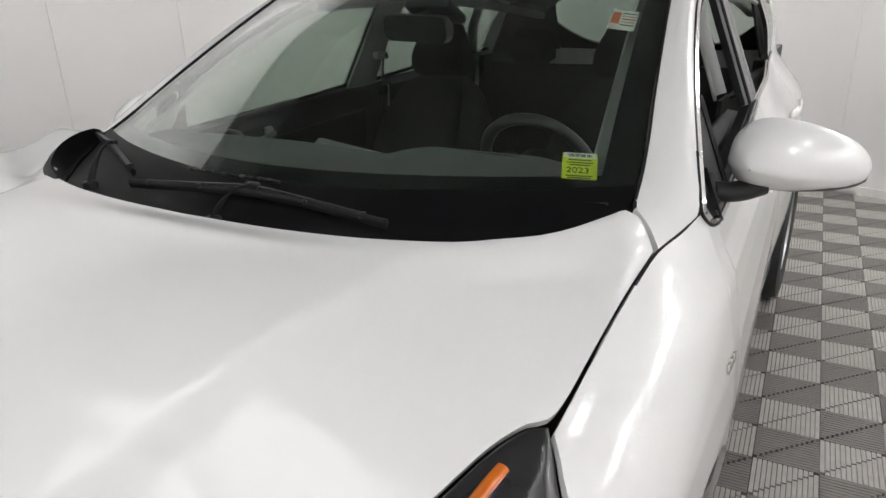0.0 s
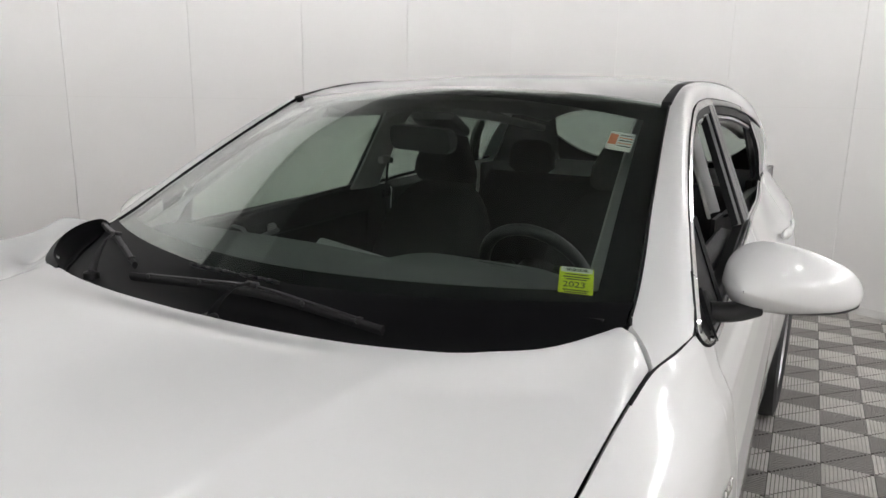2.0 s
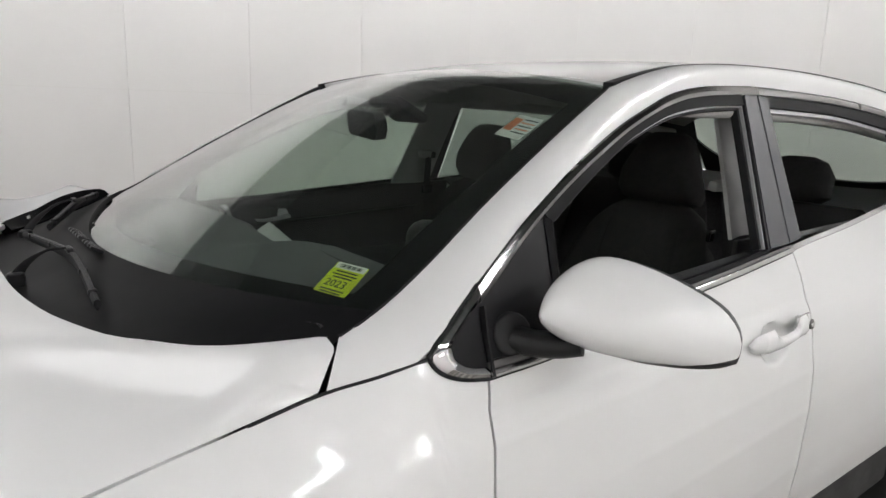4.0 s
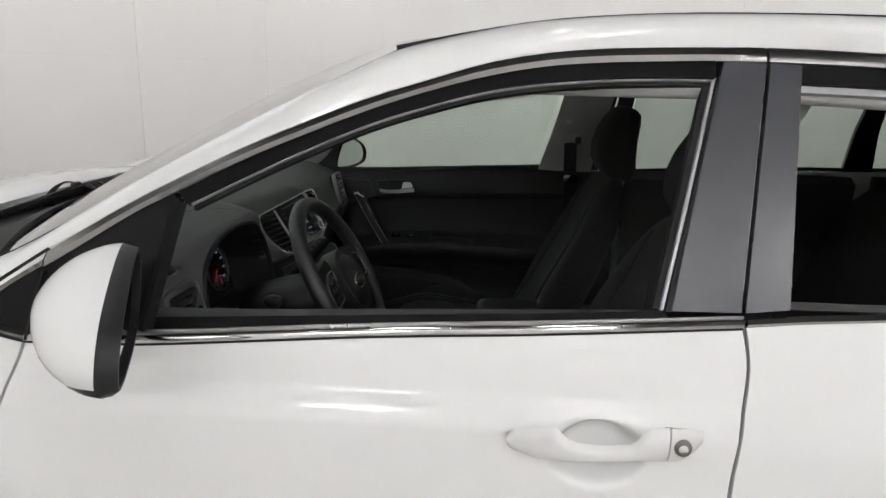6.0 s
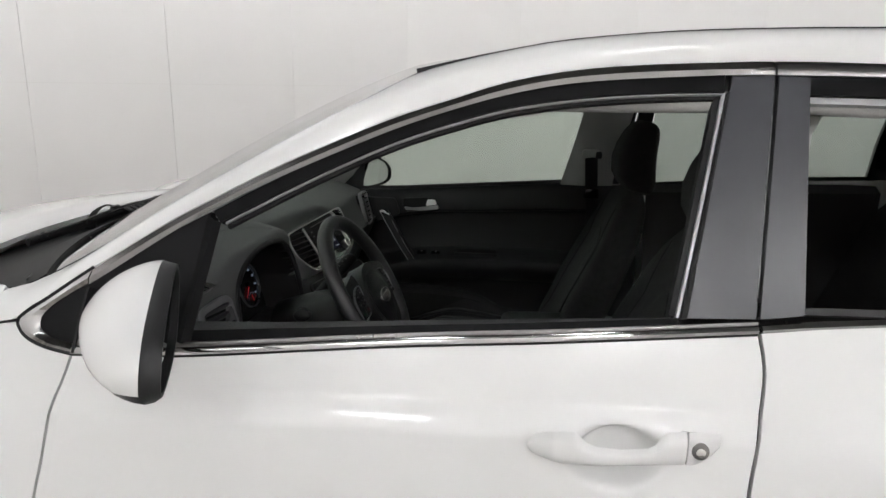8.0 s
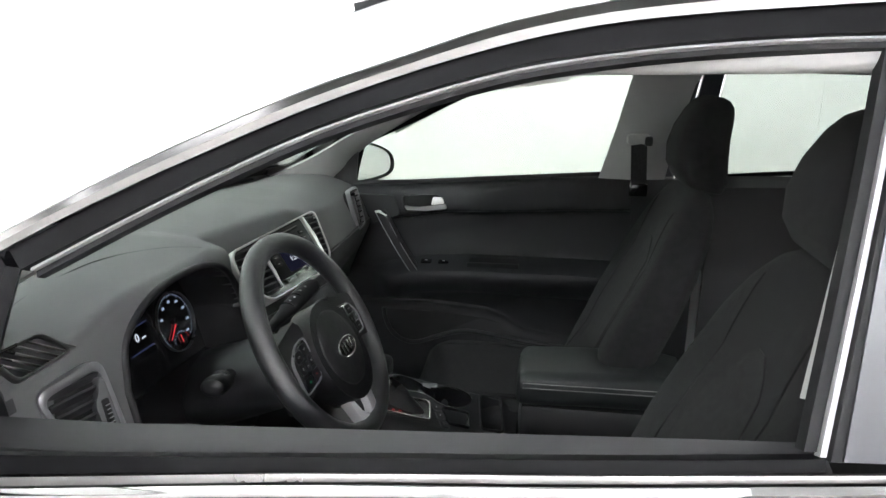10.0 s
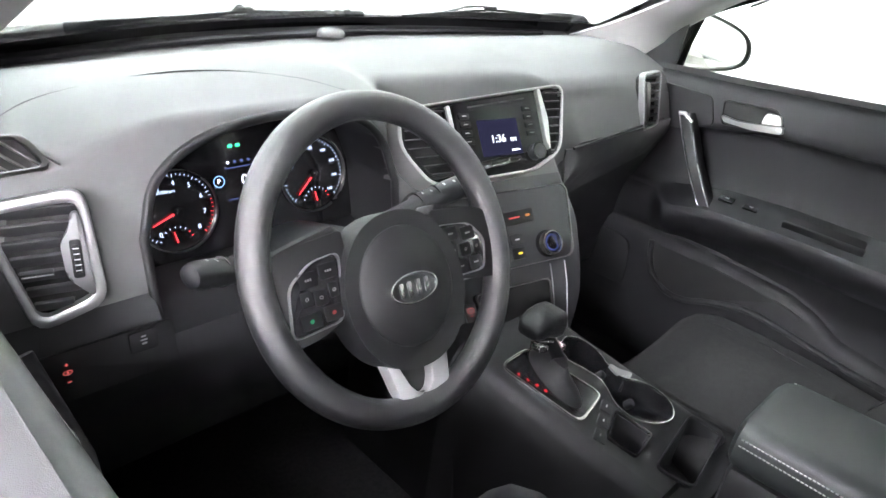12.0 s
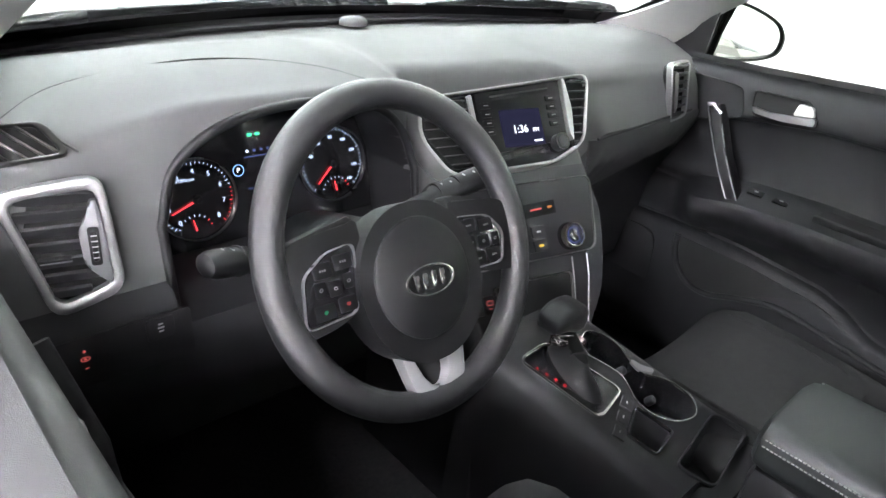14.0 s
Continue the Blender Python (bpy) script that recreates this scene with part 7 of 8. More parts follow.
# ---- seats ----
def ring_at(cx, cy, cz, w, d, up, n=24, ex=0.55, dish=0.0):
    """A rounded rectangular ring: w across the car, d along the given direction."""
    out = []
    u = Vector(up)
    for i in range(n):
        a = 2 * math.pi * i / n
        ca, sa = math.cos(a), math.sin(a)
        px = math.copysign(abs(ca) ** ex, ca) * w / 2
        pd = math.copysign(abs(sa) ** ex, sa) * d / 2
        pd -= dish * (1 - (2 * px / w) ** 2) * (1 if sa > 0 else 0)
        out.append(V(cx + px, cy, cz) + u * pd)
    return out


def seat(x0, belt_side, back=0.0):
    back_dir = V(0, 0.87, 0.49)
    c = []
    for y, z, w, d in ((-0.800, 0.575, 0.38, 0.05), (-0.806, 0.582, 0.43, 0.09), (-0.825, 0.590, 0.47, 0.115), (-0.87, 0.598, 0.49, 0.135), (-0.97, 0.592, 0.50, 0.15), (-1.10, 0.585, 0.49, 0.16), (-1.22, 0.580, 0.47, 0.15)):
        c.append(ring_at(x0, y, z + 0.012, w, d + 0.03, (0, 0, 1), 48, 0.62, 0.048))
    cushion = part("front_seat", loft(c), CLOTH, car, "black cloth front seat with grey insert")
    table = ((0.0, 0.42, 0.11), (0.05, 0.47, 0.14), (0.2, 0.51, 0.165), (0.4, 0.525, 0.175), (0.6, 0.51, 0.165), (0.75, 0.47, 0.150), (0.87, 0.40, 0.125), (0.95, 0.32, 0.095), (1.0, 0.22, 0.05))

    def back_ring(t):
        w, d = (float(np.interp(t, [q[0] for q in table], [q[k] for q in table])) for k in (1, 2))
        return V(x0, -1.235 - 0.265 * t, 0.600 + 0.585 * t), w, d, 0.055 * min(1, 4 * t, max(0, 3.2 * (1 - t)))

    b = []
    for t in [k / 22 for k in range(23)]:
        c, w, d, dish = back_ring(t)
        b.append(ring_at(c.x, c.y, c.z, w, d, (0, 0.91, 0.41), 48, 0.62, dish))
    part("backrest", loft(b), CLOTH, cushion)

    def back_face(px, t, lift):
        c, w, d, dish = back_ring(t)
        ca = min(0.999, abs(2 * px / w) ** (1 / 0.62))
        depth = math.sqrt(1 - ca * ca) ** 0.62 * d / 2 - dish * (1 - (2 * px / w) ** 2)
        return c + V(px, 0, 0) + V(0, 0.91, 0.41) * (depth + lift)

    # arched lighter insert and sewn lines on the backrest
    ins = []
    for t in [0.10 + 0.66 * k / 18 for k in range(19)]:
        w = 0.098 * min(1, max(0.02, (0.765 - t) / 0.20)) ** 0.5
        ins.append([back_face(q * w, t, 0.003) for q in [-1 + 2 * i / 10 for i in range(11)]])
    part("insert", shell(ins, 0.006, (0, -0.9, -0.4)), CLOTH_B, cushion, "dark grey woven insert")
    for sg in (-1, 1):
        part("seam", sweep([back_face(sg * (0.150 - 0.03 * t), t, 0.001) for t in [0.05 + 0.85 * k / 20 for k in range(21)]], circle(0.0016, 6), up=(1, 0, 0)), DARK, cushion)
    ins = []
    for y in [-0.90 - 0.24 * k / 8 for k in range(9)]:
        row = []
        for q in [-1 + 2 * i / 10 for i in range(11)]:
            px = q * 0.135
            ca = abs(2 * px / 0.497) ** (1 / 0.62)
            z = 0.602 + 0.089 * math.sqrt(1 - ca * ca) ** 0.62 - 0.048 * (1 - (2 * px / 0.497) ** 2) + 0.008
            row.append(V(x0 + px, y, z))
        ins.append(row)
    part("insert", shell(ins, 0.006, (0, 0, -1)), CLOTH_B, cushion)
    for sg in (-1, 1):
        part("seam", sweep(curve([V(x0 + sg * 0.150, -0.86, 0.672), V(x0 + sg * 0.155, -0.98, 0.678), V(x0 + sg * 0.15, -1.10, 0.674)], 20), circle(0.0012, 6)), CLOTH_B, cushion)
    h = []
    for t, w, d in ((0.0, 0.20, 0.06), (0.05, 0.250, 0.10), (0.18, 0.272, 0.125), (0.40, 0.256, 0.125), (0.62, 0.214, 0.115), (0.82, 0.170, 0.10), (0.93, 0.142, 0.08), (0.985, 0.112, 0.05), (1.0, 0.09, 0.02)):
        h.append(ring_at(x0, -1.500 - 0.03 * t + 0.02 * math.sin(math.pi * t), 1.185 + 0.212 * t, w, d, (0, 0.97, 0.24), 28, 0.55))
    part("headrest", loft(h), CLOTH, cushion)
    for sg in (-1, 1):
        part("headrest_post", sweep([V(x0 + sg * 0.05, -1.475, 1.10), V(x0 + sg * 0.05, -1.502, 1.21)], circle(0.006, 10)), SATIN, cushion)
    for sg in (-1, 1):
        part("side_trim", box(Matrix.Translation((x0 + sg * 0.245, -1.03, 0.49)), (0.03, 0.34, 0.10), 0.012), PLASTIC, cushion)
    part("seat_base", plain_box((x0 - 0.20, -1.20, 0.37), (x0 + 0.20, -0.86, 0.53), 0.02), DARK, cushion)
    part("belt_buckle", box(pose(x0 - belt_side * 0.262, -1.20, 0.665, 20, 0, 0), (0.022, 0.030, 0.075), 0.006), PLASTIC, cushion)
    part("release_button", box(pose(x0 - belt_side * 0.262, -1.185, 0.705, 20, 0, 0), (0.016, 0.020, 0.012), 0.003), material("red_button", (0.55, 0.03, 0.03), 0.4), cushion, "red buckle button")
    if back:
        for ob in [cushion] + list(cushion.children):
            ob.data.transform(Matrix.Translation((0, back, 0.008)))


seat(0.360, 1)
seat(-0.375, -1, -0.065)

# rear bench
rb_ = []
for x, k in ((-0.64, 0.9), (-0.62, 1), (-0.2, 1), (0.2, 1), (0.62, 1), (0.64, 0.9)):
    rb_.append([V(x, -2.12 + (y + 2.12) * k, 0.62 + (z - 0.62) * k) for y, z in ((-1.72, 0.44), (-1.72, 0.60), (-1.76, 0.655), (-2.0, 0.65), (-2.16, 0.64), (-2.24, 0.80), (-2.36, 1.10), (-2.42, 1.15), (-2.50, 1.12), (-2.40, 0.70), (-2.20, 0.44))])
bench = part("rear_bench", loft(rb_), CLOTH, car, "black cloth rear bench")
for x in (-0.38, 0.38):
    h = [ring_at(x, -2.43, 1.15 + 0.17 * t, w, d, (0, 1, 0.1), 20, 0.6) for t, w, d in ((0, 0.18, 0.06), (0.15, 0.25, 0.10), (0.6, 0.25, 0.10), (0.9, 0.19, 0.08), (1.0, 0.10, 0.03))]
    part("headrest", loft(h), CLOTH, bench)


# ---- door linings ----
def lining_section(y):
    """(x, z) points of the door lining at y, passenger's side."""
    zb = float(np.interp(-y, [0.44, 0.71, 0.94, 1.287, 1.42], [1.107, 1.117, 1.132, 1.154, 1.162]))
    g = float(np.interp(-y, [0.44, 0.53, 0.60, 0.70, 0.845, 0.98, 1.24, 1.42], [0.990, 0.993, 0.996, 1.014, 1.033, 1.036, 1.048, 1.052]))
    pl = float(np.interp(-y, [0.42, 0.60, 0.78, 0.96, 1.02, 1.08, 1.20, 1.42], [0.724, 0.734, 0.734, 0.719, 0.700, 0.665, 0.645, 0.640]))
    t = min(1, max(0, (-y - 0.585) / 0.085))
    t = t * t * (3 - 2 * t)
    at = float(np.interp(-y, [0.6, 0.66, 0.76, 0.90, 1.2, 1.42], [0.842, 0.856, 0.878, 0.886, 0.886, 0.882]))
    out = 0.064 * t
    slope = 0.012 * t
    return [(0.796, zb - 0.024), (0.765, zb - 0.013), (0.735, zb - 0.005), (0.715, zb - 0.001), (0.702, zb - 0.004), (0.692, zb - 0.013), (0.686, zb - 0.030), (0.682, (zb + g) / 2), (0.681, g + 0.014), (0.685, g + 0.005),
            (0.698, g), (0.702, g - 0.006), (0.704, g - 0.020), (0.706, (g + at) / 2 + 0.01), (0.703, at + 0.030), (0.697, at + 0.014), (0.690 - 0.25 * out, at + 0.004), (0.690 - 0.78 * out, at - 0.004 - slope),
            (0.688 - 0.95 * out, at - 0.010 - slope), (0.686 - out, at - 0.022 - slope), (0.687 - 0.97 * out, at - 0.045 - slope), (0.690 - 0.70 * out, at - 0.075 - slope), (0.694 - 0.30 * out, at - 0.098 - slope),
            (0.696, pl + 0.010), (0.694, pl + 0.003), (0.680, pl - 0.003), (0.672, pl - 0.016), (0.668, 0.6 * pl + 0.224), (0.662, 0.52), (0.665, 0.45), (0.70, 0.38)]


def lining(dz=0.0):
    ys = [-0.415 - 1.005 * k / 84 for k in range(85)]
    secs = [[V(x, y, z + dz * min(1, max(0, (z - 0.5) / 0.5))) for x, z in lining_section(y)] for y in ys]
    fine = []
    for s in secs:
        row = []
        for a, b in zip(s, s[1:]):
            row += [a, a.lerp(b, 0.5)]
        row.append(s[-1])
        fine.append(row)
    return shell([[fine[i][k] for i in range(len(fine))] for k in range(len(fine[0]))], 0.012, (1, 0, 0))


def within_skin(bm):
    """Keeps the driver's lining inside the door's outer skin."""
    for v in bm.verts:
        v.co.x = max(v.co.x, -0.775)
    return bm


def lining_parts(dr, fl, driver):
    fx = (lambda b: within_skin(moved(mirrored(b), (-0.018, -0.06, -0.046)))) if fl else (lambda b: b)
    # the driver's lining takes the lit copy of the colour
    ln = part("door_lining", within_skin(moved(mirrored(lining(-0.038)), (-0.018, 0, -0.008))) if fl else lining(), LIT_LINING if fl else LINING, car, "black door lining with armrest")
    # pull bar
    for a, b in (((0.676, -0.632, 1.030), (0.655, -0.742, 0.850)),):
        a, b = V(*a), V(*b)
        d = (b - a).normalized()
        bar = part("pull_bar", fx(sweep([a, a.lerp(b, 0.5) + V(-0.012, 0, 0), b], rounded(0.030, 0.034, 0.008), up=(1, 0, 0))), PLASTIC, ln, "black pull bar edged with silver")
        if not driver:
            loop = []
            for p, w in ((a, 0.0175), (a.lerp(b, 0.25) + V(-0.009, 0, 0), 0.017), (a.lerp(b, 0.5) + V(-0.012, 0, 0), 0.0165), (a.lerp(b, 0.75) + V(-0.009, 0, 0), 0.017), (b, 0.0175)):
                loop.append((p + V(-0.0155, -w, -w * 0.35), p + V(-0.0155, w, w * 0.35)))
            line = [q[0] for q in loop] + [loop[-1][1] * 0.5 + loop[-1][0] * 0.5 + d * 0.006] + [q[1] for q in reversed(loop)]
            top_bar = loop[0][1] * 0.5 + loop[0][0] * 0.5 - d * 0.006
            part("pull_edge", fx(sweep(line + [top_bar], circle(0.0015, 8), closed=True)), VENT_SILVER, ln)
            part("pull_cap", fx(sweep([loop[0][0] + d * 0.004, top_bar, loop[0][1] + d * 0.004], circle(0.0045, 8))), SILVER, ln)
    # release lever in its cup
    if driver:
        part("release_lever", box(pose(-0.707, -0.900, 1.051, 20, 0, 0), (0.008, 0.018, 0.008), 0.003), SATIN, ln, "silver door release lever")
    HP = face_pose((0.6795, -0.770, 1.066), (0, -1, 0.12), (0.06, 0, 1))
    cupo = outline([(-0.072, 0.026), (0.045, 0.020), (0.072, -0.026), (-0.068, -0.028)], 0.010)
    if not driver:
      part("handle_cup", fx(ring_slab(cupo, inset(cupo, 0.005), HP, 0.004, bevel=0.001)), PLASTIC, ln)
      part("cup_floor", fx(slab(inset(cupo, 0.005), HP, 0.0015)), DARK, ln)
      part("release_lever", fx(slab(outline([(-0.064, -0.006), (-0.030, -0.014), (0.030, -0.014), (0.066, -0.012), (0.067, -0.027), (0.0, -0.027), (-0.058, -0.019)], 0.004), HP @ Matrix.Translation((0, 0, 0.003)), 0.012, 0.003)), VENT_SILVER, ln, "silver door release lever")
      part("lock_knob", fx(slab(outline([(0.020, -0.012), (0.028, 0.012), (0.056, 0.009), (0.062, -0.010)], 0.004), HP @ Matrix.Translation((0, 0, 0.002)), 0.009, 0.003)), SILVER, ln, "silver lock knob")
    # shallow hand recess round the upper end of the pull bar
    if not driver:
        ro = outline([(0.550, 1.086), (0.672, 1.084), (0.692, 1.022), (0.600, 0.990), (0.553, 1.000)], 0.014)
        RP = face_pose((0.6805, 0, 0), (0, -1, 0), (0, 0, 1))
        part("hand_recess", fx(ring_slab(ro, inset(ro, 0.004), RP, 0.003, bevel=0.001)), PLASTIC, ln)
        part("recess_floor", fx(slab(inset(ro, 0.004), RP, 0.0015)), PLASTIC, ln)
    # window switches
    for k in range(2 if not driver else 4):
        part("window_switch", fx(box(pose(0.668, -0.775 - 0.055 * k, 0.879, 0, -14, 0), (0.022, 0.034, 0.008), 0.003)), BLACK_GLOSS, ln)
        part("print", fx(box(pose(0.667, -0.775 - 0.055 * k, 0.8835, 0, -14, 0), (0.003, 0.008, 0.001), 0, 1)), SWITCH_PRINT, ln)
    # a dark block stands for the shade in the grip slot
    part("grip_well", fx(box(pose(0.668, -0.985, 0.884, 0, -14, 0), (0.038, 0.15, 0.012), 0.005)), DARK, ln)
    part("grip_rim", fx(box(pose(0.648, -0.985, 0.880, 0, -14, 0), (0.008, 0.16, 0.016), 0.003)), PLASTIC, ln)
    # speaker and pocket rim
    part("speaker_grille", fx(slab(outline([(-0.075, 0.095), (0.080, 0.100), (0.090, -0.02), (0.055, -0.14), (-0.065, -0.14)], 0.04), face_pose((0.672, -0.50, 0.60), (0, -1, 0), (0, 0, 1)), 0.008, 0.003)), PLASTIC, ln, "black speaker grille")
    # pocket opening, its shade drawn as a thin dark plate, with its lip, below the panel line
    lz, lx = [0.52, 0.64, 0.70, 0.722, 0.735, 0.76], [0.662, 0.668, 0.6705, 0.673, 0.690, 0.695]
    def on_lining(y, z, lift):
        return V(float(np.interp(z, lz, lx)) - lift, y, z)
    G = []
    for q in [k / 20 for k in range(21)]:
        y = -0.645 - 0.36 * q
        lo = float(np.interp(-y, [0.645, 0.66, 0.70, 0.75, 0.81, 0.90, 0.96, 1.005], [0.70, 0.65, 0.615, 0.615, 0.640, 0.680, 0.706, 0.726]))
        hi = float(np.interp(-y, [0.645, 0.80, 0.96, 1.005], [0.714, 0.714, 0.702, 0.690]))
        lo = min(lo, hi - 0.004)
        G.append([on_lining(y, lo + (hi - lo) * r, 0.0025) for r in (0, 0.25, 0.5, 0.75, 1)])
    part("pocket_opening", fx(shell(G, 0.002, (-1, 0, 0))), DARK, ln, "dark plate for the shaded map pocket opening")
    part("pocket_lip", fx(sweep(curve([on_lining(y, z, 0.006) for y, z in ((-0.634, 0.718), (-0.640, 0.68), (-0.660, 0.640), (-0.70, 0.612), (-0.75, 0.610), (-0.81, 0.632), (-0.90, 0.655), (-1.0, 0.645), (-1.12, 0.628), (-1.30, 0.615))], 50), circle(0.007, 10))), LINING, ln)
    # tweeter corner
    short_cover = [[V(0.752, -0.405, 1.095), V(0.750, -0.47, 1.165), V(0.748, -0.532, 1.240)], [V(0.746, -0.47, 1.098), V(0.745, -0.505, 1.168), V(0.744, -0.537, 1.242)], [V(0.752, -0.530, 1.104), V(0.751, -0.537, 1.17), V(0.750, -0.545, 1.244)]]
    if not driver:
        part("corner_cover", fx(shell(short_cover, 0.01, (1, 0, 0))), PLASTIC, ln, "black mirror corner cover")


lining_parts(front_door_p, False, False)
lining_parts(front_door, True, True)


def rear_lining():
    return shell([[V(0.74, y, 1.155 - 0.02 * (y + 1.6)) for y in (-1.60, -2.0, -2.4)], [V(0.69, y, 1.13 - 0.02 * (y + 1.6)) for y in (-1.60, -2.0, -2.4)], [V(0.70, y, 0.98) for y in (-1.60, -2.0, -2.4)], [V(0.66, y, 0.86) for y in (-1.60, -2.0, -2.4)], [V(0.69, y, 0.6) for y in (-1.60, -2.0, -2.4)], [V(0.69, y, 0.38) for y in (-1.60, -2.0, -2.4)]], 0.012, (1, 0, 0))


both("rear_lining", rear_lining, PLASTIC, car, "black rear door lining")

# ---- pillars, headliner, carpet ----
def a_trim(wide=0.0, out=0.0):
    """Grey lining of the windshield pillar."""
    outer = curve([V(0.735, -0.46, 1.125), V(0.716, -0.56, 1.215), V(0.690, -0.70, 1.300), V(0.662, -0.86, 1.378), V(0.640, -1.02, 1.425), V(0.632, -1.18, 1.448)], 24)
    inner = curve([V(0.690, -0.262, 1.130), V(0.672, -0.40, 1.188), V(0.648, -0.56, 1.274), V(0.620, -0.74, 1.368), V(0.596, -0.90, 1.448), V(0.580, -1.02, 1.490)], 24)
    inner = [p + V(-wide, 0, -wide * 0.3) for p in inner]
    outer = [p + V(out, 0, out * 0.1) * min(1, i / 4) for i, p in enumerate(outer)]
    G = []
    for j in range(6):
        t = j / 5
        G.append([a.lerp(b, t) + V(-0.4, -0.6, -0.2).normalized() * 0.022 * math.sin(math.pi * t) for a, b in zip(outer, inner)])
    return shell(G, 0.008, (0.6, 0.6, 0.2))


part("pillar_lining", a_trim(0.0, 0.052), GREY_TRIM, car, "light grey windshield pillar lining")
part("pillar_lining", mirrored(a_trim(0.042)), GREY_TRIM, car, "light grey windshield pillar lining")


def b_trim():
    lo = [(-1.288, 1.150), (-1.326, 1.30), (-1.352, 1.42), (-1.362, 1.47)]
    hi = [(-1.475, 1.150), (-1.495, 1.30), (-1.52, 1.42), (-1.55, 1.47)]
    def x(z):
        return 0.690 - 0.40 * (z - 1.15)
    G = []
    for j in range(6):
        t = j / 5
        G.append([V(x(z0) - 0.018 * math.sin(math.pi * t), y0 + (y1 - y0) * t, z0) for (y0, z0), (y1, z1) in zip(lo, hi)])
    return shell(G, 0.01, (1, 0, 0))


part("pillar_lining", b_trim(), GREY_TRIM, car, "light grey middle pillar lining")
part("pillar_lining", moved(mirrored(b_trim()), (0, -0.125, 0)), GREY_TRIM, car, "light grey middle pillar lining")
both("pillar_foot", lambda: shell([[V(0.70, y, 1.15) for y in (-1.42, -1.50, -1.58)], [V(0.70, y, 0.80) for y in (-1.40, -1.49, -1.58)], [V(0.72, y, 0.38) for y in (-1.38, -1.48, -1.58)]], 0.012, (1, 0, 0)), PLASTIC, car)


def headliner():
    G = []
    for y in [-1.0 - 2.1 * k / 16 for k in range(17)]:
        h = roof_half(y) + 0.015
        zc = float(np.interp(-y, [1.0, 1.3, 1.7, 2.2, 2.7, 3.1], [1.520, 1.548, 1.565, 1.555, 1.53, 1.48]))
        G.append([V(h * s, y, zc - 0.085 * abs(s) ** 4.5 * (1 if y < -1.12 else 0.4)) for s in [-1 + i / 10 for i in range(21)]])
    return shell(G, 0.01, (0, 0, 1))


part("headliner", headliner(), HEADLINER, car, "grey cloth headliner")
both("rail_lining", lambda: sweep(curve([V(0.604, -1.02, 1.472), V(0.612, -1.3, 1.474), V(0.612, -1.6, 1.474), V(0.605, -2.1, 1.455), V(0.59, -2.5, 1.42), V(0.57, -3.0, 1.36)], 24), rounded(0.05, 0.04, 0.015)), HEADLINER, car)
both("rear_pillar_lining", lambda: shell([[V(0.68, -2.58, 1.17), V(0.60, -2.66, 1.44)], [V(0.66, -2.9, 1.18), V(0.58, -2.92, 1.44)], [V(0.63, -3.28, 1.16), V(0.57, -3.08, 1.45)], [V(0.585, -3.36, 1.14), V(0.535, -3.12, 1.46)]], 0.01, (1, 0, 0)), LINING, car, "black rear pillar lining")
part("tailgate_lining", shell([[V(x, -3.425 + 0.80 * (z - 1.15) + 0.10 * x * x - 0.02, z) for x in [0.60 * (-1 + i / 12) for i in range(25)] for z in [0.66 + (0.495 + 0.17 * (abs(x) / 0.60) ** 4) * j / 5]] for j in range(6)], 0.012, (0, -1, 0)), LINING, car, "black tailgate lining")
part("carpet", plain_box((-0.72, -2.4, 0.355), (0.72, -0.16, 0.385), 0.005), CARPET, car, "black carpet")
both("sun_visor", lambda: box(pose(-0.34, -1.085, 1.517, 9, 0, 0), (0.36, 0.14, 0.014), 0.006), HEADLINER, car, "grey sun visor")
part("cargo_floor", plain_box((-0.68, -3.42, 0.62), (0.68, -2.5, 0.66), 0.01), CARPET, car)
for x in (-0.685, 0.685):
    part("cargo_wall", plain_box((x - 0.015, -3.40, 0.64), (x + 0.015, -2.45, 1.18), 0.005), PLASTIC, car)

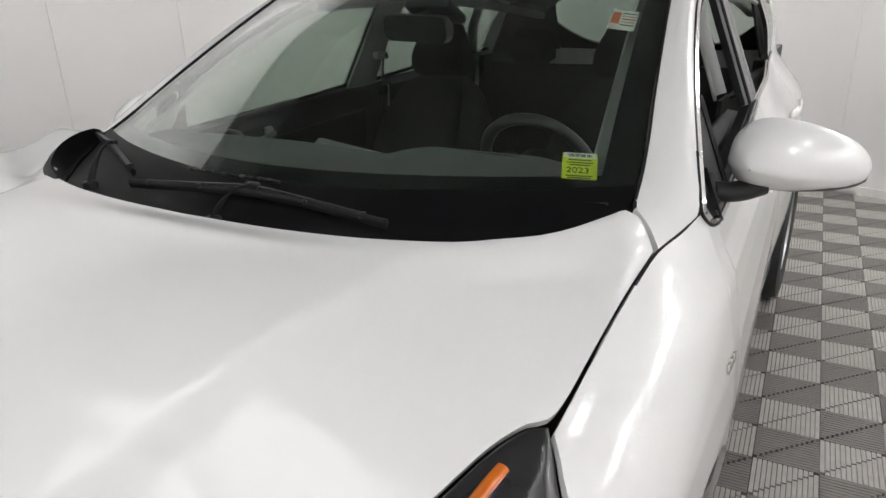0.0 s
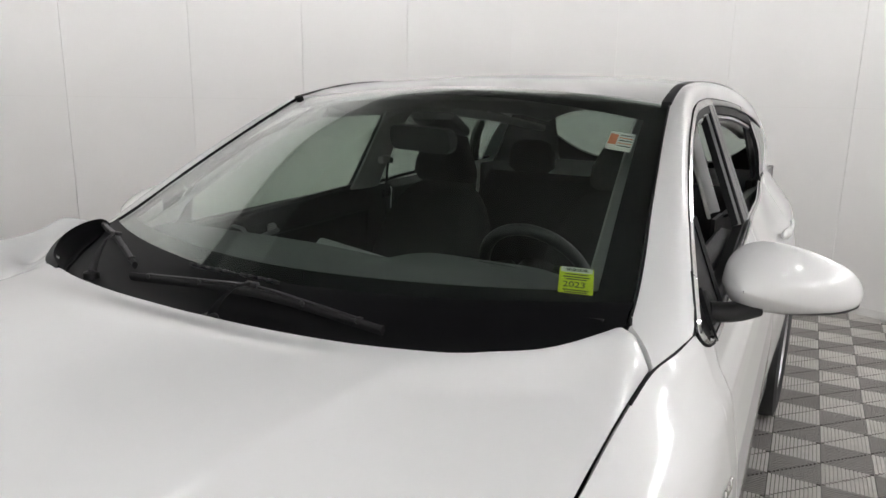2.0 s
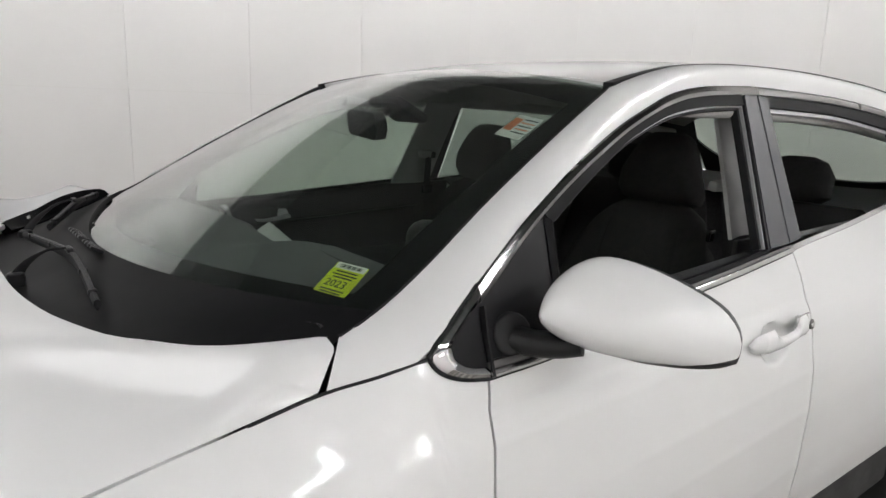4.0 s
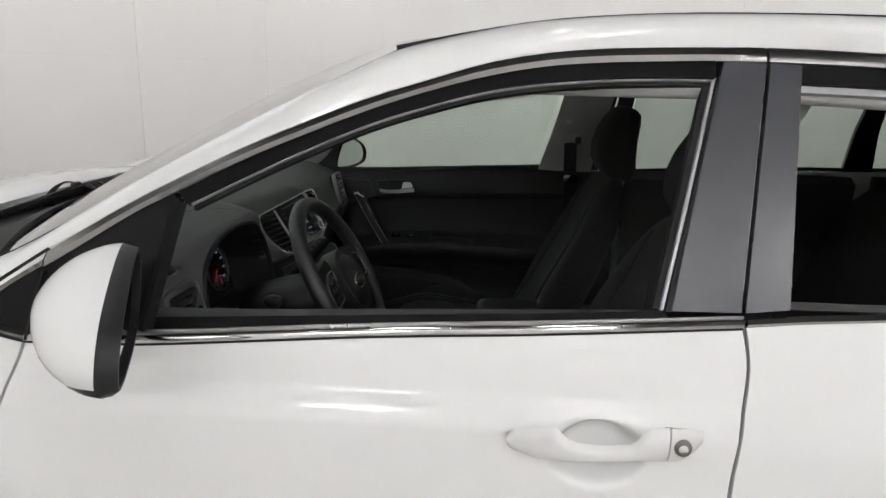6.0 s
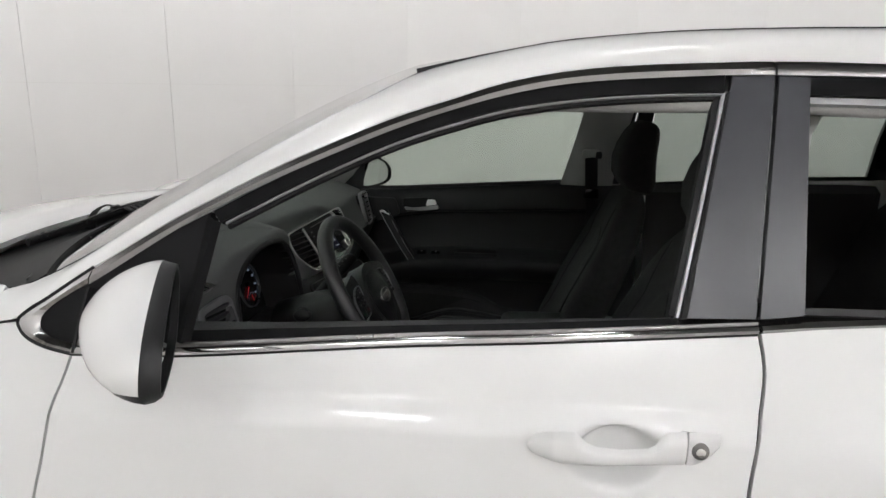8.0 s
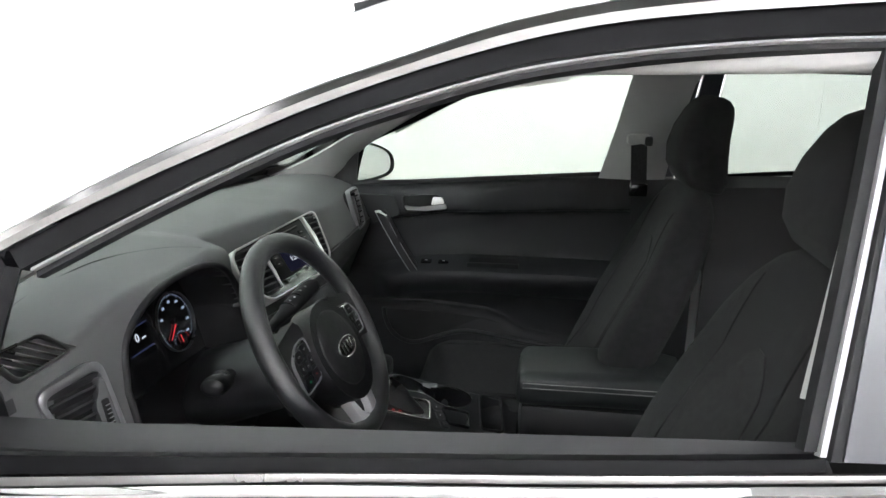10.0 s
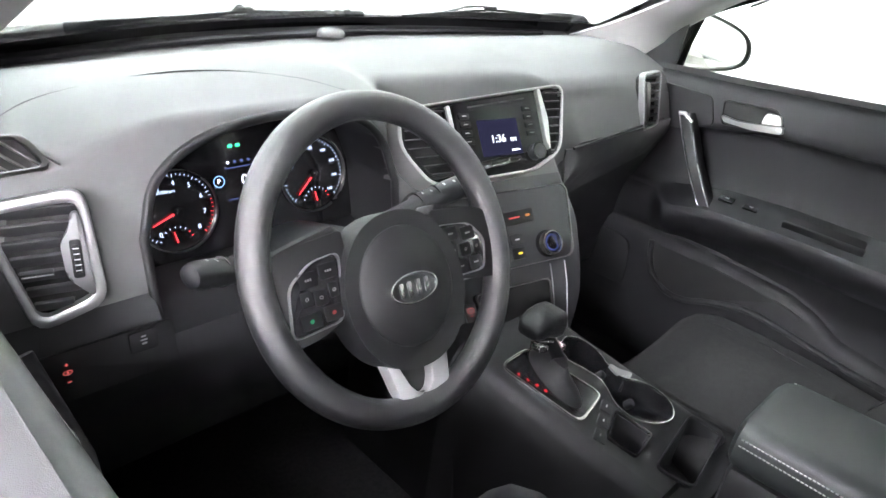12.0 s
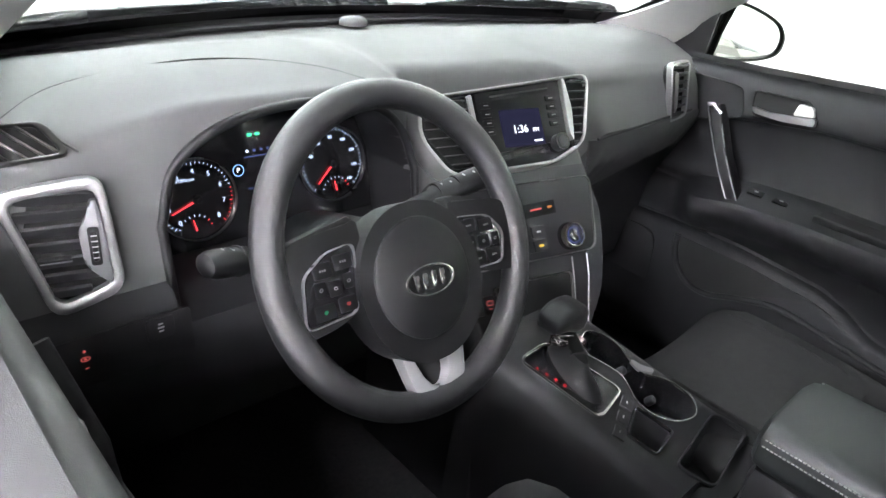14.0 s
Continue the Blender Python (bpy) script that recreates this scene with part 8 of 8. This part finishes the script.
# rear-view mirror
RM = face_pose((-0.002, -0.764, 1.412), (0.985, 0.02, 0), (0, 0.12, 1))
RM = RM @ pose(0, 0, 0, 0, -14, 0)
rm = part("rear_view_mirror", slab(rounded(0.245, 0.070, 0.026, 5), RM @ Matrix.Translation((0, 0, -0.030)), 0.030, 0.006, 3), PLASTIC, car, "black rear-view mirror")
part("mirror_glass", slab(rounded(0.230, 0.058, 0.022, 5), RM, 0.002), MIRROR, rm)
part("mirror_stem", sweep([V(0.02, -0.745, 1.42), V(0.01, -0.77, 1.435), V(0.005, -0.82, 1.445)], circle(0.012, 10)), PLASTIC, rm)
part("mirror_mount", box(pose(0.0, -0.850, 1.450, 27, 0, 0), (0.15, 0.12, 0.030), 0.013), PLASTIC, car, "black overhead sensor cover")


# seat belts
def belt(sg):
    bm = bmesh.new()
    path = curve([V(sg * 0.575, -1.385, 1.262), V(sg * 0.588, -1.392, 1.15), V(sg * 0.60, -1.40, 1.0), V(sg * 0.62, -1.40, 0.6)], 16)
    return sweep(path, [(-0.024, -0.001), (0.024, -0.001), (0.024, 0.001), (-0.024, 0.001)], bm, up=(0.9 * sg, 0.4, 0))


for sg in (1, -1):
    sb = -0.125 if sg < 0 else 0.0
    bl = part("seat_belt", moved(belt(sg), (0, sb, 0)), BELT, car, "black seat belt with grey guide")
    part("belt_guide", box(pose(sg * 0.590, -1.384 + sb, 1.274, 0, 0, 0), (0.03, 0.062, 0.030), 0.010), GREY_TRIM, bl)
    part("belt_bolt", box(pose(sg * 0.585, -1.41 + sb, 1.27, 0, 0, 0), (0.03, 0.022, 0.026), 0.006), PLASTIC, bl)
    part("belt_plate", box(pose(sg * 0.585, -1.392 + sb, 1.135, 0, 0, 0), (0.012, 0.05, 0.035), 0.004), BLACK_GLOSS, bl)
# pedals
for x, w in ((-0.30, 0.09), (-0.22, 0.05)):
    part("pedal", box(pose(x, -0.36, 0.52, 35, 0, 0), (w, 0.06, 0.014), 0.004), RUBBER, car)

# ---- floor tiles last ----
tiles()
